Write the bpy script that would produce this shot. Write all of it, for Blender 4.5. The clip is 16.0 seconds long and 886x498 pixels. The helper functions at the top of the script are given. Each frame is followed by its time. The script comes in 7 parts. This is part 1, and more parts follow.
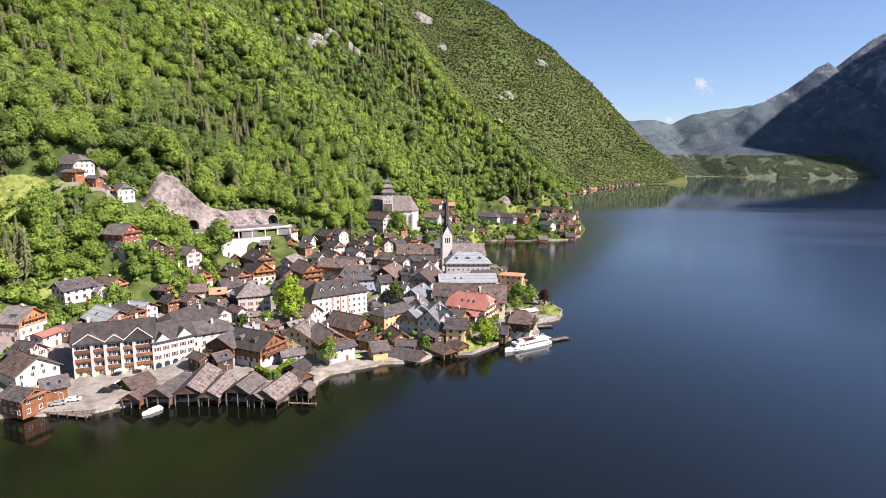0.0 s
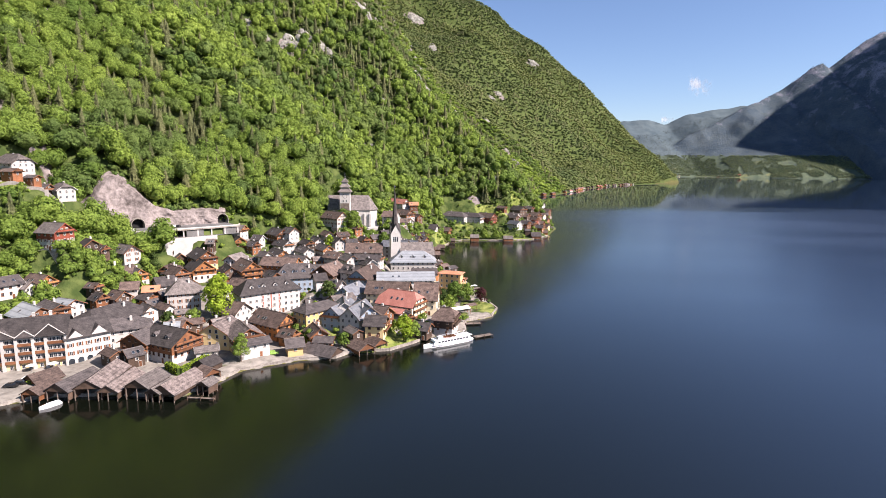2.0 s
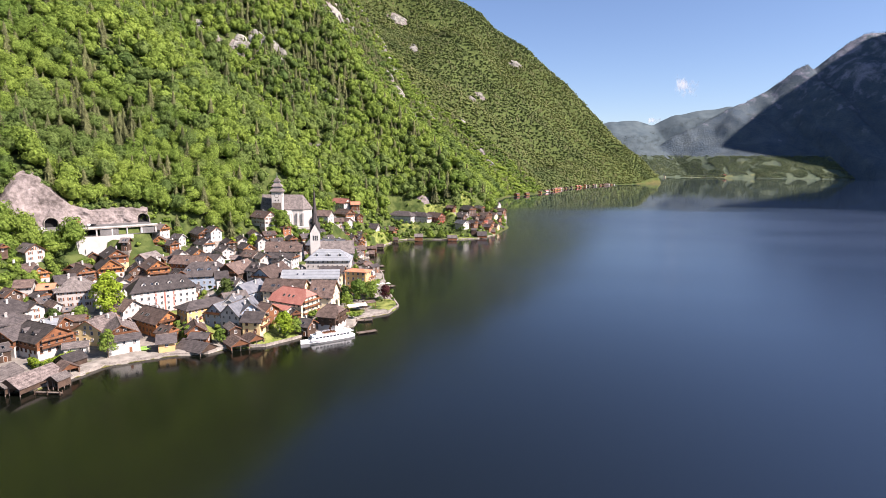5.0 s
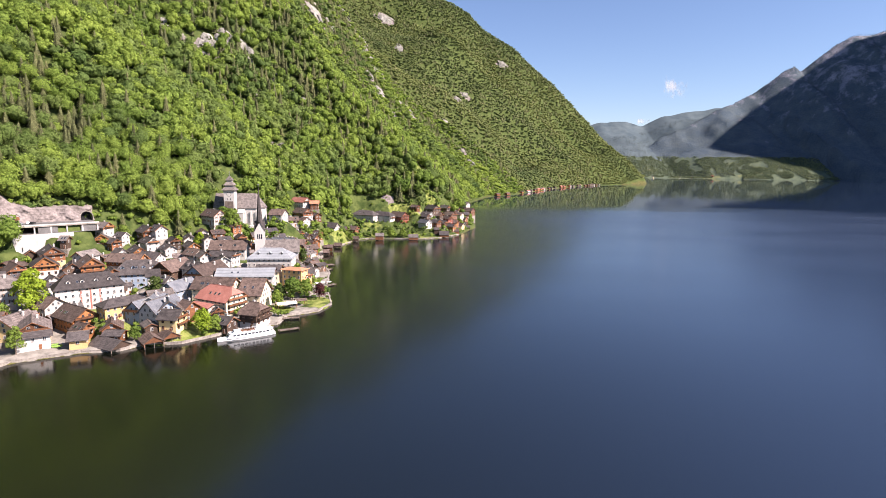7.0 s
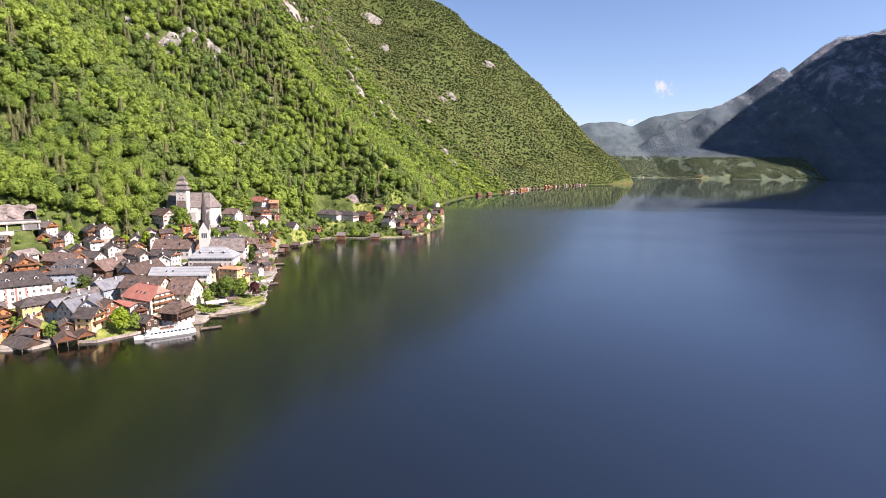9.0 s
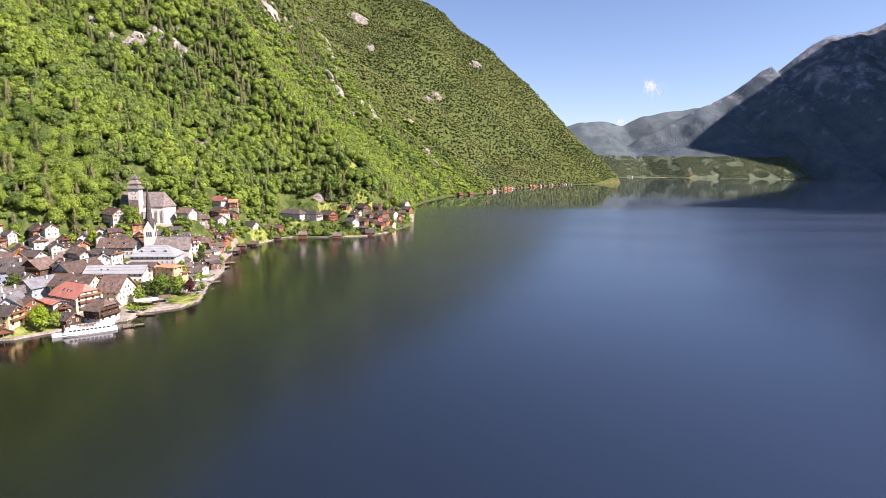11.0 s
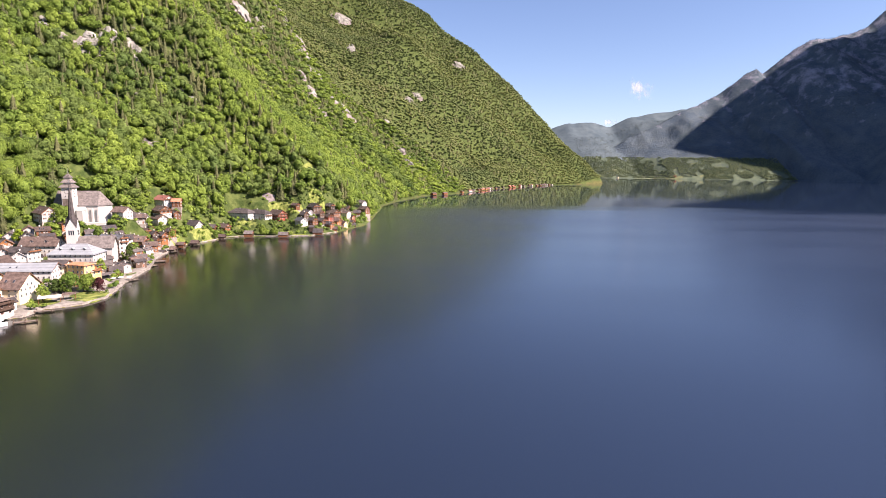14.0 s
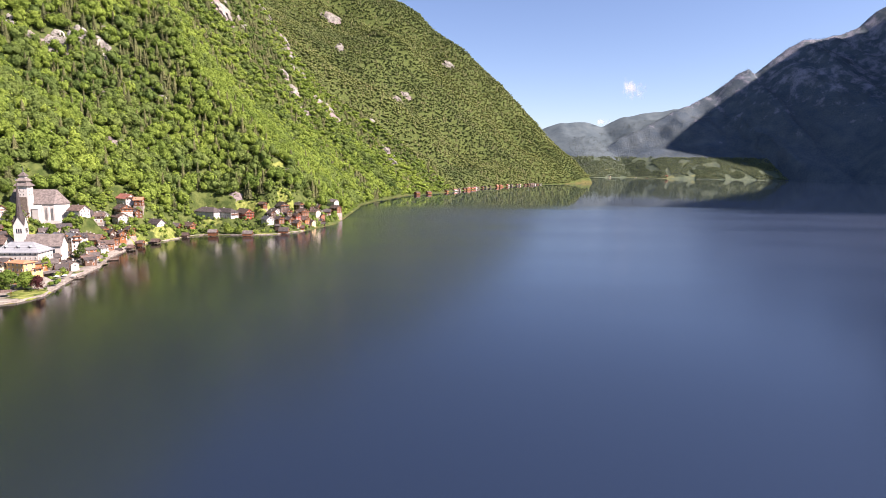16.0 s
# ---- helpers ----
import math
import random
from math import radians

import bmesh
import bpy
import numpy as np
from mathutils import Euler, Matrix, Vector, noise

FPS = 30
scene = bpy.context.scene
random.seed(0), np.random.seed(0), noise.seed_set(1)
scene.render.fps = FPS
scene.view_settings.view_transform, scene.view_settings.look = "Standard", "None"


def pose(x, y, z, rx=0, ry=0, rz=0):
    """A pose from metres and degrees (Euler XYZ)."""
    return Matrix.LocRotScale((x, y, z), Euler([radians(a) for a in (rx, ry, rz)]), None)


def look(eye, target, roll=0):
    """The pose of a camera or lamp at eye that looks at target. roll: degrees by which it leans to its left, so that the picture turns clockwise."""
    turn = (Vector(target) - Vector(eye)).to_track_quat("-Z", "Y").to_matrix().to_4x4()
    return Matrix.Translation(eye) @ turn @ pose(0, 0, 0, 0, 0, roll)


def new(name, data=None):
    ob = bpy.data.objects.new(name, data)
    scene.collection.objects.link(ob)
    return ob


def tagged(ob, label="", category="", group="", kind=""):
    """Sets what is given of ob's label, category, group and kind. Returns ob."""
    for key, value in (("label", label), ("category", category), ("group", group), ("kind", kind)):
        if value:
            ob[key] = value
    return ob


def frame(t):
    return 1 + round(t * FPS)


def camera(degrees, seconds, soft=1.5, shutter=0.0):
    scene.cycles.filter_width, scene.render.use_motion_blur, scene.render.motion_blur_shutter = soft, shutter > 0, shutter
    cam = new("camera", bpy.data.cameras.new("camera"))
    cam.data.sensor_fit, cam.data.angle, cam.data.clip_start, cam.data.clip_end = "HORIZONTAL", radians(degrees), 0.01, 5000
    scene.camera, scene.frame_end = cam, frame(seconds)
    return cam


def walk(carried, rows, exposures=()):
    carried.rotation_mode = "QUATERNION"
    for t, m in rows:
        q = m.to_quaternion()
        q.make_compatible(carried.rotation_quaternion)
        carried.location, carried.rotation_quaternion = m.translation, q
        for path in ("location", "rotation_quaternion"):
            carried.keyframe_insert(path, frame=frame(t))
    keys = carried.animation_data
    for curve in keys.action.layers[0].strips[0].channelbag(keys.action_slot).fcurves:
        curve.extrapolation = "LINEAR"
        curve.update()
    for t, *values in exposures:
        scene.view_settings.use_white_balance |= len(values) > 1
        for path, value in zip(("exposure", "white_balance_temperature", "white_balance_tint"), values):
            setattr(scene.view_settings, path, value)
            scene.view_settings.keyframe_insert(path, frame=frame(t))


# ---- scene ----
cam = camera(77.0, 16.0, soft=0.8)
PATH = [
    (0, (10.812, -1.849, 75.744), (10.777, 0.127, 75.44), 0.5),
    (0.5, (19.236, -2.756, 75.676), (19.202, -0.78, 75.372), 0.5),
    (1, (27.446, -3.515, 75.62), (27.413, -1.539, 75.316), 0.5),
    (1.5, (35.581, -4.192, 75.568), (35.549, -2.216, 75.265), 0.5),
    (2, (43.765, -4.663, 75.597), (43.734, -2.686, 75.294), 0.5),
    (2.5, (52.014, -5.061, 75.532), (51.982, -3.084, 75.229), 0.5),
    (3, (60.3, -5.516, 75.487), (60.27, -3.539, 75.185), 0.5),
    (3.5, (68.625, -6.323, 75.467), (68.599, -4.346, 75.166), 0.5),
    (4, (76.915, -7.191, 75.453), (76.894, -5.214, 75.152), 0.5),
    (6.5, (117.55, -9.823, 74.996), (117.556, -7.846, 74.696), 0.6),
    (7, (125.73, -10.192, 75.018), (125.742, -8.215, 74.718), 0.7),
    (7.5, (134.059, -10.516, 75.048), (134.075, -8.539, 74.748), 0.7),
    (8, (142.366, -11.029, 74.982), (142.386, -9.051, 74.681), 0.7),
    (8.5, (150.565, -11.701, 74.822), (150.591, -9.724, 74.522), 0.8),
    (9, (158.989, -12.043, 74.874), (159.019, -10.066, 74.574), 0.7),
    (11.5, (200.362, -16.038, 74.009), (200.414, -14.061, 73.71), 0.6),
    (12, (208.546, -17.073, 73.937), (208.601, -15.096, 73.639), 0.6),
    (12.5, (216.584, -18.272, 73.877), (216.643, -16.295, 73.579), 0.6),
    (13, (224.422, -19.434, 73.917), (224.486, -17.458, 73.619), 0.6),
    (13.5, (232.478, -20.538, 73.971), (232.546, -18.561, 73.673), 0.7),
    (14, (240.742, -21.64, 74.002), (240.813, -19.663, 73.705), 0.7),
    (14.5, (248.996, -22.74, 74.019), (249.07, -20.764, 73.721), 0.7),
    (15, (257.321, -23.663, 74.06), (257.399, -21.688, 73.761), 0.7),
    (15.5, (265.613, -24.425, 74.136), (265.694, -22.449, 73.837), 0.7),
    (16, (273.859, -25.071, 74.193), (273.941, -23.096, 73.894), 0.8),
]
walk(cam, [(t, look(eye, target, roll)) for t, eye, target, roll in PATH], [(0, 1.29, 6180, 21), (16, 1.53, 6540, 28)])

# ---- sky and sun ----
SUN_EL, SUN_AZ = 40.0, 112.0          # degrees; azimuth clockwise from +y
sd = Vector((math.sin(radians(SUN_AZ)) * math.cos(radians(SUN_EL)), math.cos(radians(SUN_AZ)) * math.cos(radians(SUN_EL)), math.sin(radians(SUN_EL))))
world = bpy.data.worlds.new("sky")
scene.world = world
world.use_nodes = True
wn = world.node_tree
sky = wn.nodes.new("ShaderNodeTexSky")
sky.sky_type, sky.sun_disc = "NISHITA", False
sky.sun_elevation, sky.sun_rotation = radians(SUN_EL), radians(SUN_AZ)
sky.altitude, sky.air_density, sky.dust_density, sky.ozone_density = 500, 1.0, 0.45, 3.2
bg = wn.nodes["Background"]
bg.inputs[1].default_value = 0.061
wn.links.new(sky.outputs[0], bg.inputs[0])
sun = new("sun", bpy.data.lights.new("sun", "SUN"))
sun.data.energy, sun.data.angle, sun.data.color = 5.0, radians(0.6), (1.0, 0.895, 0.765)
sun.matrix_world = look(sd * 100, (0, 0, 0))

# ---- materials ----
MATS = {}


def mat(name, c1, c2, rough=0.85, scale=0.4, fine=3.0, bump=0.25, metal=0.0, bands=0.0, vary=0.25, island=0.0, trans=0.0, spec=0.3, dist=0.15):
    """Two colours mixed by broad and fine noise, with relief; vary: change from thing to thing; bands: courses per metre of height."""
    m = bpy.data.materials.new(name)
    m.use_nodes = True
    t = m.node_tree
    n, l = t.nodes, t.links
    p = n["Principled BSDF"]
    tc = n.new("ShaderNodeTexCoord")
    big, small = n.new("ShaderNodeTexNoise"), n.new("ShaderNodeTexNoise")
    for q, s, dt in ((big, scale, 4.0), (small, fine, 3.0)):
        q.inputs["Scale"].default_value, q.inputs["Detail"].default_value = s, dt
        l.new(tc.outputs["Object"], q.inputs["Vector"])
    add = n.new("ShaderNodeMath")
    add.operation = "MULTIPLY_ADD"
    l.new(big.outputs[0], add.inputs[0])
    add.inputs[1].default_value = 0.6
    sm = n.new("ShaderNodeMath")
    sm.operation, sm.inputs[1].default_value = "MULTIPLY", 0.4
    l.new(small.outputs[0], sm.inputs[0])
    l.new(sm.outputs[0], add.inputs[2])
    ramp = n.new("ShaderNodeMapRange")
    ramp.inputs["From Min"].default_value, ramp.inputs["From Max"].default_value = 0.36, 0.64
    l.new(add.outputs[0], ramp.inputs["Value"])
    mix = n.new("ShaderNodeMix")
    mix.data_type = "RGBA"
    l.new(ramp.outputs[0], mix.inputs["Factor"])
    mix.inputs["A"].default_value, mix.inputs["B"].default_value = (*c1, 1), (*c2, 1)
    out = mix.outputs["Result"]
    height = small.outputs[0]
    if bands:
        sx = n.new("ShaderNodeSeparateXYZ")
        l.new(tc.outputs["Object"], sx.inputs[0])
        w = n.new("ShaderNodeMath")
        w.operation, w.inputs[1].default_value = "MULTIPLY_ADD", bands
        l.new(sx.outputs[2], w.inputs[0])
        wob = n.new("ShaderNodeMath")
        wob.operation, wob.inputs[1].default_value = "MULTIPLY", dist * 4
        l.new(small.outputs[0], wob.inputs[0])
        l.new(wob.outputs[0], w.inputs[2])
        fr = n.new("ShaderNodeMath")
        fr.operation = "FRACT"
        l.new(w.outputs[0], fr.inputs[0])
        dk = n.new("ShaderNodeMapRange")
        dk.inputs["From Min"].default_value, dk.inputs["From Max"].default_value = 0.0, 0.35
        dk.inputs["To Min"].default_value, dk.inputs["To Max"].default_value = 0.62, 1.0
        l.new(fr.outputs[0], dk.inputs["Value"])
        mul = n.new("ShaderNodeVectorMath")
        mul.operation = "SCALE"
        l.new(out, mul.inputs[0])
        l.new(dk.outputs[0], mul.inputs["Scale"])
        out = mul.outputs[0]
        height = fr.outputs[0]
    if vary or island:
        rnd = n.new("ShaderNodeNewGeometry") if island else n.new("ShaderNodeObjectInfo")
        src = rnd.outputs["Random Per Island"] if island else rnd.outputs["Random"]
        mr = n.new("ShaderNodeMapRange")
        v = island or vary
        mr.inputs["To Min"].default_value, mr.inputs["To Max"].default_value = 1 - v, 1 + v
        l.new(src, mr.inputs["Value"])
        mul = n.new("ShaderNodeVectorMath")
        mul.operation = "SCALE"
        l.new(out, mul.inputs[0])
        l.new(mr.outputs[0], mul.inputs["Scale"])
        out = mul.outputs[0]
    l.new(out, p.inputs["Base Color"])
    p.inputs["Roughness"].default_value, p.inputs["Metallic"].default_value = rough, metal
    p.inputs["Specular IOR Level"].default_value = spec
    if bump:
        b = n.new("ShaderNodeBump")
        b.inputs["Strength"].default_value, b.inputs["Distance"].default_value = bump, dist
        l.new(height, b.inputs["Height"])
        l.new(b.outputs[0], p.inputs["Normal"])
    if trans:
        tr = n.new("ShaderNodeBsdfTranslucent")
        l.new(out, tr.inputs["Color"])
        ms = n.new("ShaderNodeMixShader")
        ms.inputs[0].default_value = trans
        l.new(p.outputs[0], ms.inputs[1])
        l.new(tr.outputs[0], ms.inputs[2])
        l.new(ms.outputs[0], n["Material Output"].inputs["Surface"])
    MATS[name] = m
    return m


mat("white", (0.375, 0.358, 0.333), (0.475, 0.455, 0.425), 0.9, 0.25, 2.5, 0.1, vary=0.1)
mat("frame_grey", (0.42, 0.40, 0.37), (0.55, 0.52, 0.49), 0.7, 0.5, 3.0, 0, vary=0.1)
mat("cream", (0.66, 0.56, 0.38), (0.74, 0.65, 0.47), 0.9, 0.25, 2.5, 0.1, vary=0.08)
mat("yellow", (0.60, 0.44, 0.20), (0.68, 0.53, 0.28), 0.9, 0.25, 2.5, 0.1, vary=0.1)
mat("ochre", (0.52, 0.32, 0.13), (0.60, 0.40, 0.19), 0.9, 0.25, 2.5, 0.1, vary=0.08)
mat("pink", (0.66, 0.45, 0.42), (0.74, 0.55, 0.50), 0.9, 0.25, 2.5, 0.1, vary=0.06)
mat("blue", (0.22, 0.28, 0.36), (0.30, 0.36, 0.43), 0.9, 0.25, 2.5, 0.1, vary=0.15)
mat("grey", (0.40, 0.39, 0.37), (0.52, 0.50, 0.47), 0.9, 0.25, 2.5, 0.15, vary=0.1)
mat("red_wood", (0.20, 0.045, 0.028), (0.32, 0.085, 0.05), 0.75, 0.5, 6.0, 0.2, bands=5.0, vary=0.25, dist=0.03)
mat("orange_wood", (0.26, 0.10, 0.034), (0.40, 0.18, 0.066), 0.7, 0.5, 6.0, 0.2, bands=5.0, vary=0.25, dist=0.03)
mat("brown_wood", (0.13, 0.055, 0.025), (0.24, 0.10, 0.045), 0.75, 0.5, 6.0, 0.2, bands=5.0, vary=0.35, dist=0.03)
mat("dark_wood", (0.045, 0.03, 0.02), (0.11, 0.07, 0.05), 0.8, 0.5, 6.0, 0.2, bands=5.0, vary=0.35, dist=0.03)
mat("grey_wood", (0.10, 0.078, 0.062), (0.21, 0.17, 0.14), 0.85, 0.5, 6.0, 0.3, bands=4.0, vary=0.25, dist=0.04)
mat("roof_brown", (0.048, 0.034, 0.029), (0.150, 0.108, 0.090), 0.85, 0.6, 2.6, 0.6, bands=2.0, vary=0.35, dist=0.12)
mat("roof_dark", (0.032, 0.028, 0.028), (0.095, 0.082, 0.078), 0.75, 0.55, 2.6, 0.5, bands=2.2, vary=0.4, dist=0.1)
mat("roof_grey", (0.075, 0.065, 0.061), (0.195, 0.170, 0.156), 0.8, 0.6, 2.6, 0.5, bands=2.2, vary=0.3, dist=0.1)
mat("roof_old", (0.058, 0.046, 0.043), (0.215, 0.178, 0.162), 0.9, 0.7, 2.6, 0.8, bands=1.6, vary=0.25, dist=0.2)
mat("roof_slate", (0.085, 0.092, 0.106), (0.17, 0.178, 0.192), 0.6, 0.5, 2.4, 0.4, bands=2.4, vary=0.25, dist=0.08)
mat("roof_zinc", (0.23, 0.25, 0.27), (0.32, 0.34, 0.355), 0.5, 0.3, 2.0, 0.15, bands=0.8, vary=0.12, dist=0.04)
mat("roof_red", (0.27, 0.105, 0.082), (0.37, 0.165, 0.130), 0.75, 0.3, 2.4, 0.4, bands=2.8, vary=0.12, dist=0.06)
mat("roof_terracotta", (0.38, 0.165, 0.090), (0.48, 0.235, 0.135), 0.75, 0.3, 2.4, 0.4, bands=2.8, vary=0.1, dist=0.06)
mat("stone", (0.17, 0.15, 0.13), (0.33, 0.30, 0.26), 0.9, 0.4, 1.6, 0.7, vary=0.1, dist=0.2)
mat("paving", (0.16, 0.148, 0.13), (0.28, 0.26, 0.23), 0.9, 0.15, 1.2, 0.15, vary=0, dist=0.05)
mat("asphalt", (0.09, 0.088, 0.085), (0.17, 0.165, 0.16), 0.9, 0.2, 2.0, 0.1, vary=0, dist=0.03)
mat("concrete", (0.36, 0.345, 0.325), (0.52, 0.50, 0.47), 0.9, 0.2, 1.5, 0.2, vary=0.05, dist=0.05)
mat("rock", (0.085, 0.075, 0.07), (0.30, 0.27, 0.25), 0.92, 0.05, 0.35, 1.0, vary=0, dist=2.5)
mat("forest_floor", (0.018, 0.026, 0.008), (0.05, 0.062, 0.018), 0.95, 0.06, 0.5, 1.0, vary=0, dist=2.0, spec=0.05)
mat("meadow", (0.10, 0.14, 0.04), (0.24, 0.26, 0.09), 0.95, 0.02, 0.2, 0.3, vary=0, dist=0.4, spec=0.05)
mat("lake_bed", (0.035, 0.04, 0.015), (0.10, 0.095, 0.04), 0.95, 0.1, 0.6, 0.5, vary=0, dist=0.3)
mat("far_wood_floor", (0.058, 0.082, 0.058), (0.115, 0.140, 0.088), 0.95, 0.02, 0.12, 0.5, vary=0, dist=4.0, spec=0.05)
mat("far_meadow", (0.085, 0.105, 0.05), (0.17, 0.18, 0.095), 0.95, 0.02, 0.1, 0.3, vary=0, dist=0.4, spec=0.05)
mat("cliff", (0.085, 0.072, 0.066), (0.29, 0.25, 0.235), 0.92, 0.10, 0.55, 0.9, vary=0, dist=0.7, spec=0.1)
mat("limestone", (0.085, 0.084, 0.072), (0.30, 0.292, 0.258), 0.92, 0.09, 0.45, 1.0, vary=0.15, dist=1.6, spec=0.1)
# blue-grey of the hills is haze painted into the base colour
mat("hazed_hill", (0.060, 0.085, 0.10), (0.10, 0.128, 0.138), 0.95, 0.004, 0.02, 0.3, vary=0, dist=10.0, spec=0.05)


def foliage(name, c1, c2, trans, scale, rough=0.75):
    """Leaves: from tree to tree between two colours, with broad patches and a little change from tuft to tuft."""
    m = bpy.data.materials.new(name)
    m.use_nodes = True
    n, l = m.node_tree.nodes, m.node_tree.links
    p = n["Principled BSDF"]
    p.inputs["Roughness"].default_value, p.inputs["Specular IOR Level"].default_value = rough, 0.12
    tc, q, at, geo = n.new("ShaderNodeTexCoord"), n.new("ShaderNodeTexNoise"), n.new("ShaderNodeAttribute"), n.new("ShaderNodeNewGeometry")
    q.inputs["Scale"].default_value, q.inputs["Detail"].default_value = scale, 4.0
    l.new(tc.outputs["Object"], q.inputs["Vector"])
    at.attribute_name = "tint"
    r, k, mx, mr, sc = n.new("ShaderNodeMapRange"), n.new("ShaderNodeMath"), n.new("ShaderNodeMix"), n.new("ShaderNodeMapRange"), n.new("ShaderNodeVectorMath")
    r.inputs["From Min"].default_value, r.inputs["From Max"].default_value, r.inputs["To Max"].default_value = 0.34, 0.66, 0.45
    l.new(q.outputs[0], r.inputs["Value"])
    k.operation, k.inputs[1].default_value, k.use_clamp = "MULTIPLY_ADD", 0.55, True
    l.new(at.outputs["Fac"], k.inputs[0]), l.new(r.outputs[0], k.inputs[2])
    mx.data_type = "RGBA"
    mx.inputs["A"].default_value, mx.inputs["B"].default_value = (*c1, 1), (*c2, 1)
    l.new(k.outputs[0], mx.inputs["Factor"])
    mr.inputs["To Min"].default_value, mr.inputs["To Max"].default_value = 0.86, 1.14
    l.new(geo.outputs["Random Per Island"], mr.inputs["Value"])
    gr, gm, gs = n.new("ShaderNodeTexNoise"), n.new("ShaderNodeMapRange"), n.new("ShaderNodeMath")
    gr.inputs["Scale"].default_value, gr.inputs["Detail"].default_value = 0.9, 3.0
    l.new(tc.outputs["Object"], gr.inputs["Vector"])
    gm.inputs["From Min"].default_value, gm.inputs["From Max"].default_value = 0.33, 0.67
    gm.inputs["To Min"].default_value, gm.inputs["To Max"].default_value = 0.62, 1.38
    l.new(gr.outputs[0], gm.inputs["Value"])
    gs.operation = "MULTIPLY"
    l.new(gm.outputs[0], gs.inputs[0]), l.new(mr.outputs[0], gs.inputs[1])
    sc.operation = "SCALE"
    l.new(mx.outputs["Result"], sc.inputs[0]), l.new(gs.outputs[0], sc.inputs["Scale"])
    l.new(sc.outputs[0], p.inputs["Base Color"])
    tr, ms = n.new("ShaderNodeBsdfTranslucent"), n.new("ShaderNodeMixShader")
    ms.inputs[0].default_value = trans
    l.new(sc.outputs[0], tr.inputs["Color"])
    l.new(p.outputs[0], ms.inputs[1]), l.new(tr.outputs[0], ms.inputs[2])
    l.new(ms.outputs[0], n["Material Output"].inputs["Surface"])
    MATS[name] = m


foliage("leaf", (0.080, 0.142, 0.028), (0.255, 0.340, 0.060), 0.4, 0.022)
foliage("leaf_deep", (0.056, 0.104, 0.028), (0.180, 0.240, 0.060), 0.36, 0.02)
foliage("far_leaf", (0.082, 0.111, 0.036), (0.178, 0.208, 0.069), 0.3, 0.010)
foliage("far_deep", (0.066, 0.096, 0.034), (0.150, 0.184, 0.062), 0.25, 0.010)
foliage("leaf_dark", (0.032, 0.058, 0.013), (0.085, 0.118, 0.03), 0.2, 0.05)
foliage("needle", (0.058, 0.074, 0.033), (0.160, 0.164, 0.070), 0.25, 0.016, 0.8)
foliage("leaf_lime", (0.19, 0.28, 0.022), (0.34, 0.44, 0.05), 0.45, 0.2)
foliage("leaf_red", (0.05, 0.016, 0.018), (0.11, 0.035, 0.035), 0.25, 0.2)
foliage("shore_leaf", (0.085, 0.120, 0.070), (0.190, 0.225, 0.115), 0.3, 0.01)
# needles tinted blue to match the haze painted on the slope behind
foliage("hazed_needle", (0.066, 0.088, 0.098), (0.118, 0.140, 0.130), 0.4, 0.006, 0.8)
mat("bark", (0.06, 0.045, 0.035), (0.14, 0.11, 0.085), 0.9, 1.0, 5.0, 0.6)
mat("glass", (0.015, 0.02, 0.028), (0.035, 0.045, 0.055), 0.08, 0.3, 1.0, 0, vary=0.3, spec=0.6)
mat("ship_white", (0.76, 0.77, 0.78), (0.83, 0.83, 0.83), 0.35, 0.3, 2.0, 0, vary=0.03, spec=0.5)
mat("metal", (0.25, 0.25, 0.26), (0.36, 0.36, 0.37), 0.4, 0.5, 3.0, 0, metal=0.8)
mat("canvas", (0.62, 0.55, 0.42), (0.74, 0.68, 0.56), 0.9, 0.5, 3.0, 0.1, vary=0.1)
mat("rubber", (0.012, 0.012, 0.012), (0.03, 0.03, 0.03), 0.8, 1.0, 5.0, 0)
for nm, c in (("car_white", (0.75, 0.75, 0.75)), ("car_black", (0.012, 0.013, 0.015)), ("car_grey", (0.24, 0.25, 0.26)), ("car_red", (0.35, 0.03, 0.02)), ("car_green", (0.25, 0.42, 0.08))):
    mat(nm, c, tuple(v * 1.1 for v in c), 0.25, 1.0, 4.0, 0, vary=0, spec=0.6)
# near-black paint that stands for shaded depth in the gallery and tunnels
mat("shade_black", (0.01, 0.01, 0.01), (0.02, 0.02, 0.02), 0.95, 0.5, 2.0, 0, vary=0)
mat("cloud", (0.88, 0.88, 0.89), (0.94, 0.94, 0.94), 1.0, 0.01, 0.05, 0, vary=0, trans=0.7, spec=0.0)
cn = MATS["cloud"].node_tree
cm_, ct_, cz_, cr_ = cn.nodes.new("ShaderNodeMixShader"), cn.nodes.new("ShaderNodeBsdfTransparent"), cn.nodes.new("ShaderNodeTexNoise"), cn.nodes.new("ShaderNodeMapRange")
cc_ = cn.nodes.new("ShaderNodeTexCoord")
cz_.inputs["Scale"].default_value, cz_.inputs["Detail"].default_value = 0.016, 5.0
cr_.inputs["From Min"].default_value, cr_.inputs["From Max"].default_value, cr_.inputs["To Max"].default_value = 0.0, 1.05, 0.95
cv_, cl_, cs_ = cn.nodes.new("ShaderNodeMapping"), cn.nodes.new("ShaderNodeVectorMath"), cn.nodes.new("ShaderNodeMath")
cv_.inputs["Location"].default_value, cv_.inputs["Scale"].default_value = (-1, 0, -1), (2, 0, 2)
cl_.operation, cs_.operation, cs_.inputs[1].default_value = "LENGTH", "MULTIPLY_ADD", 1.9
cd_ = cn.nodes.new("ShaderNodeMath")
cd_.operation, cd_.inputs[1].default_value, cd_.inputs[2].default_value = "MULTIPLY_ADD", -1.05, -0.16
cn.links.new(cc_.outputs["Generated"], cv_.inputs[0])
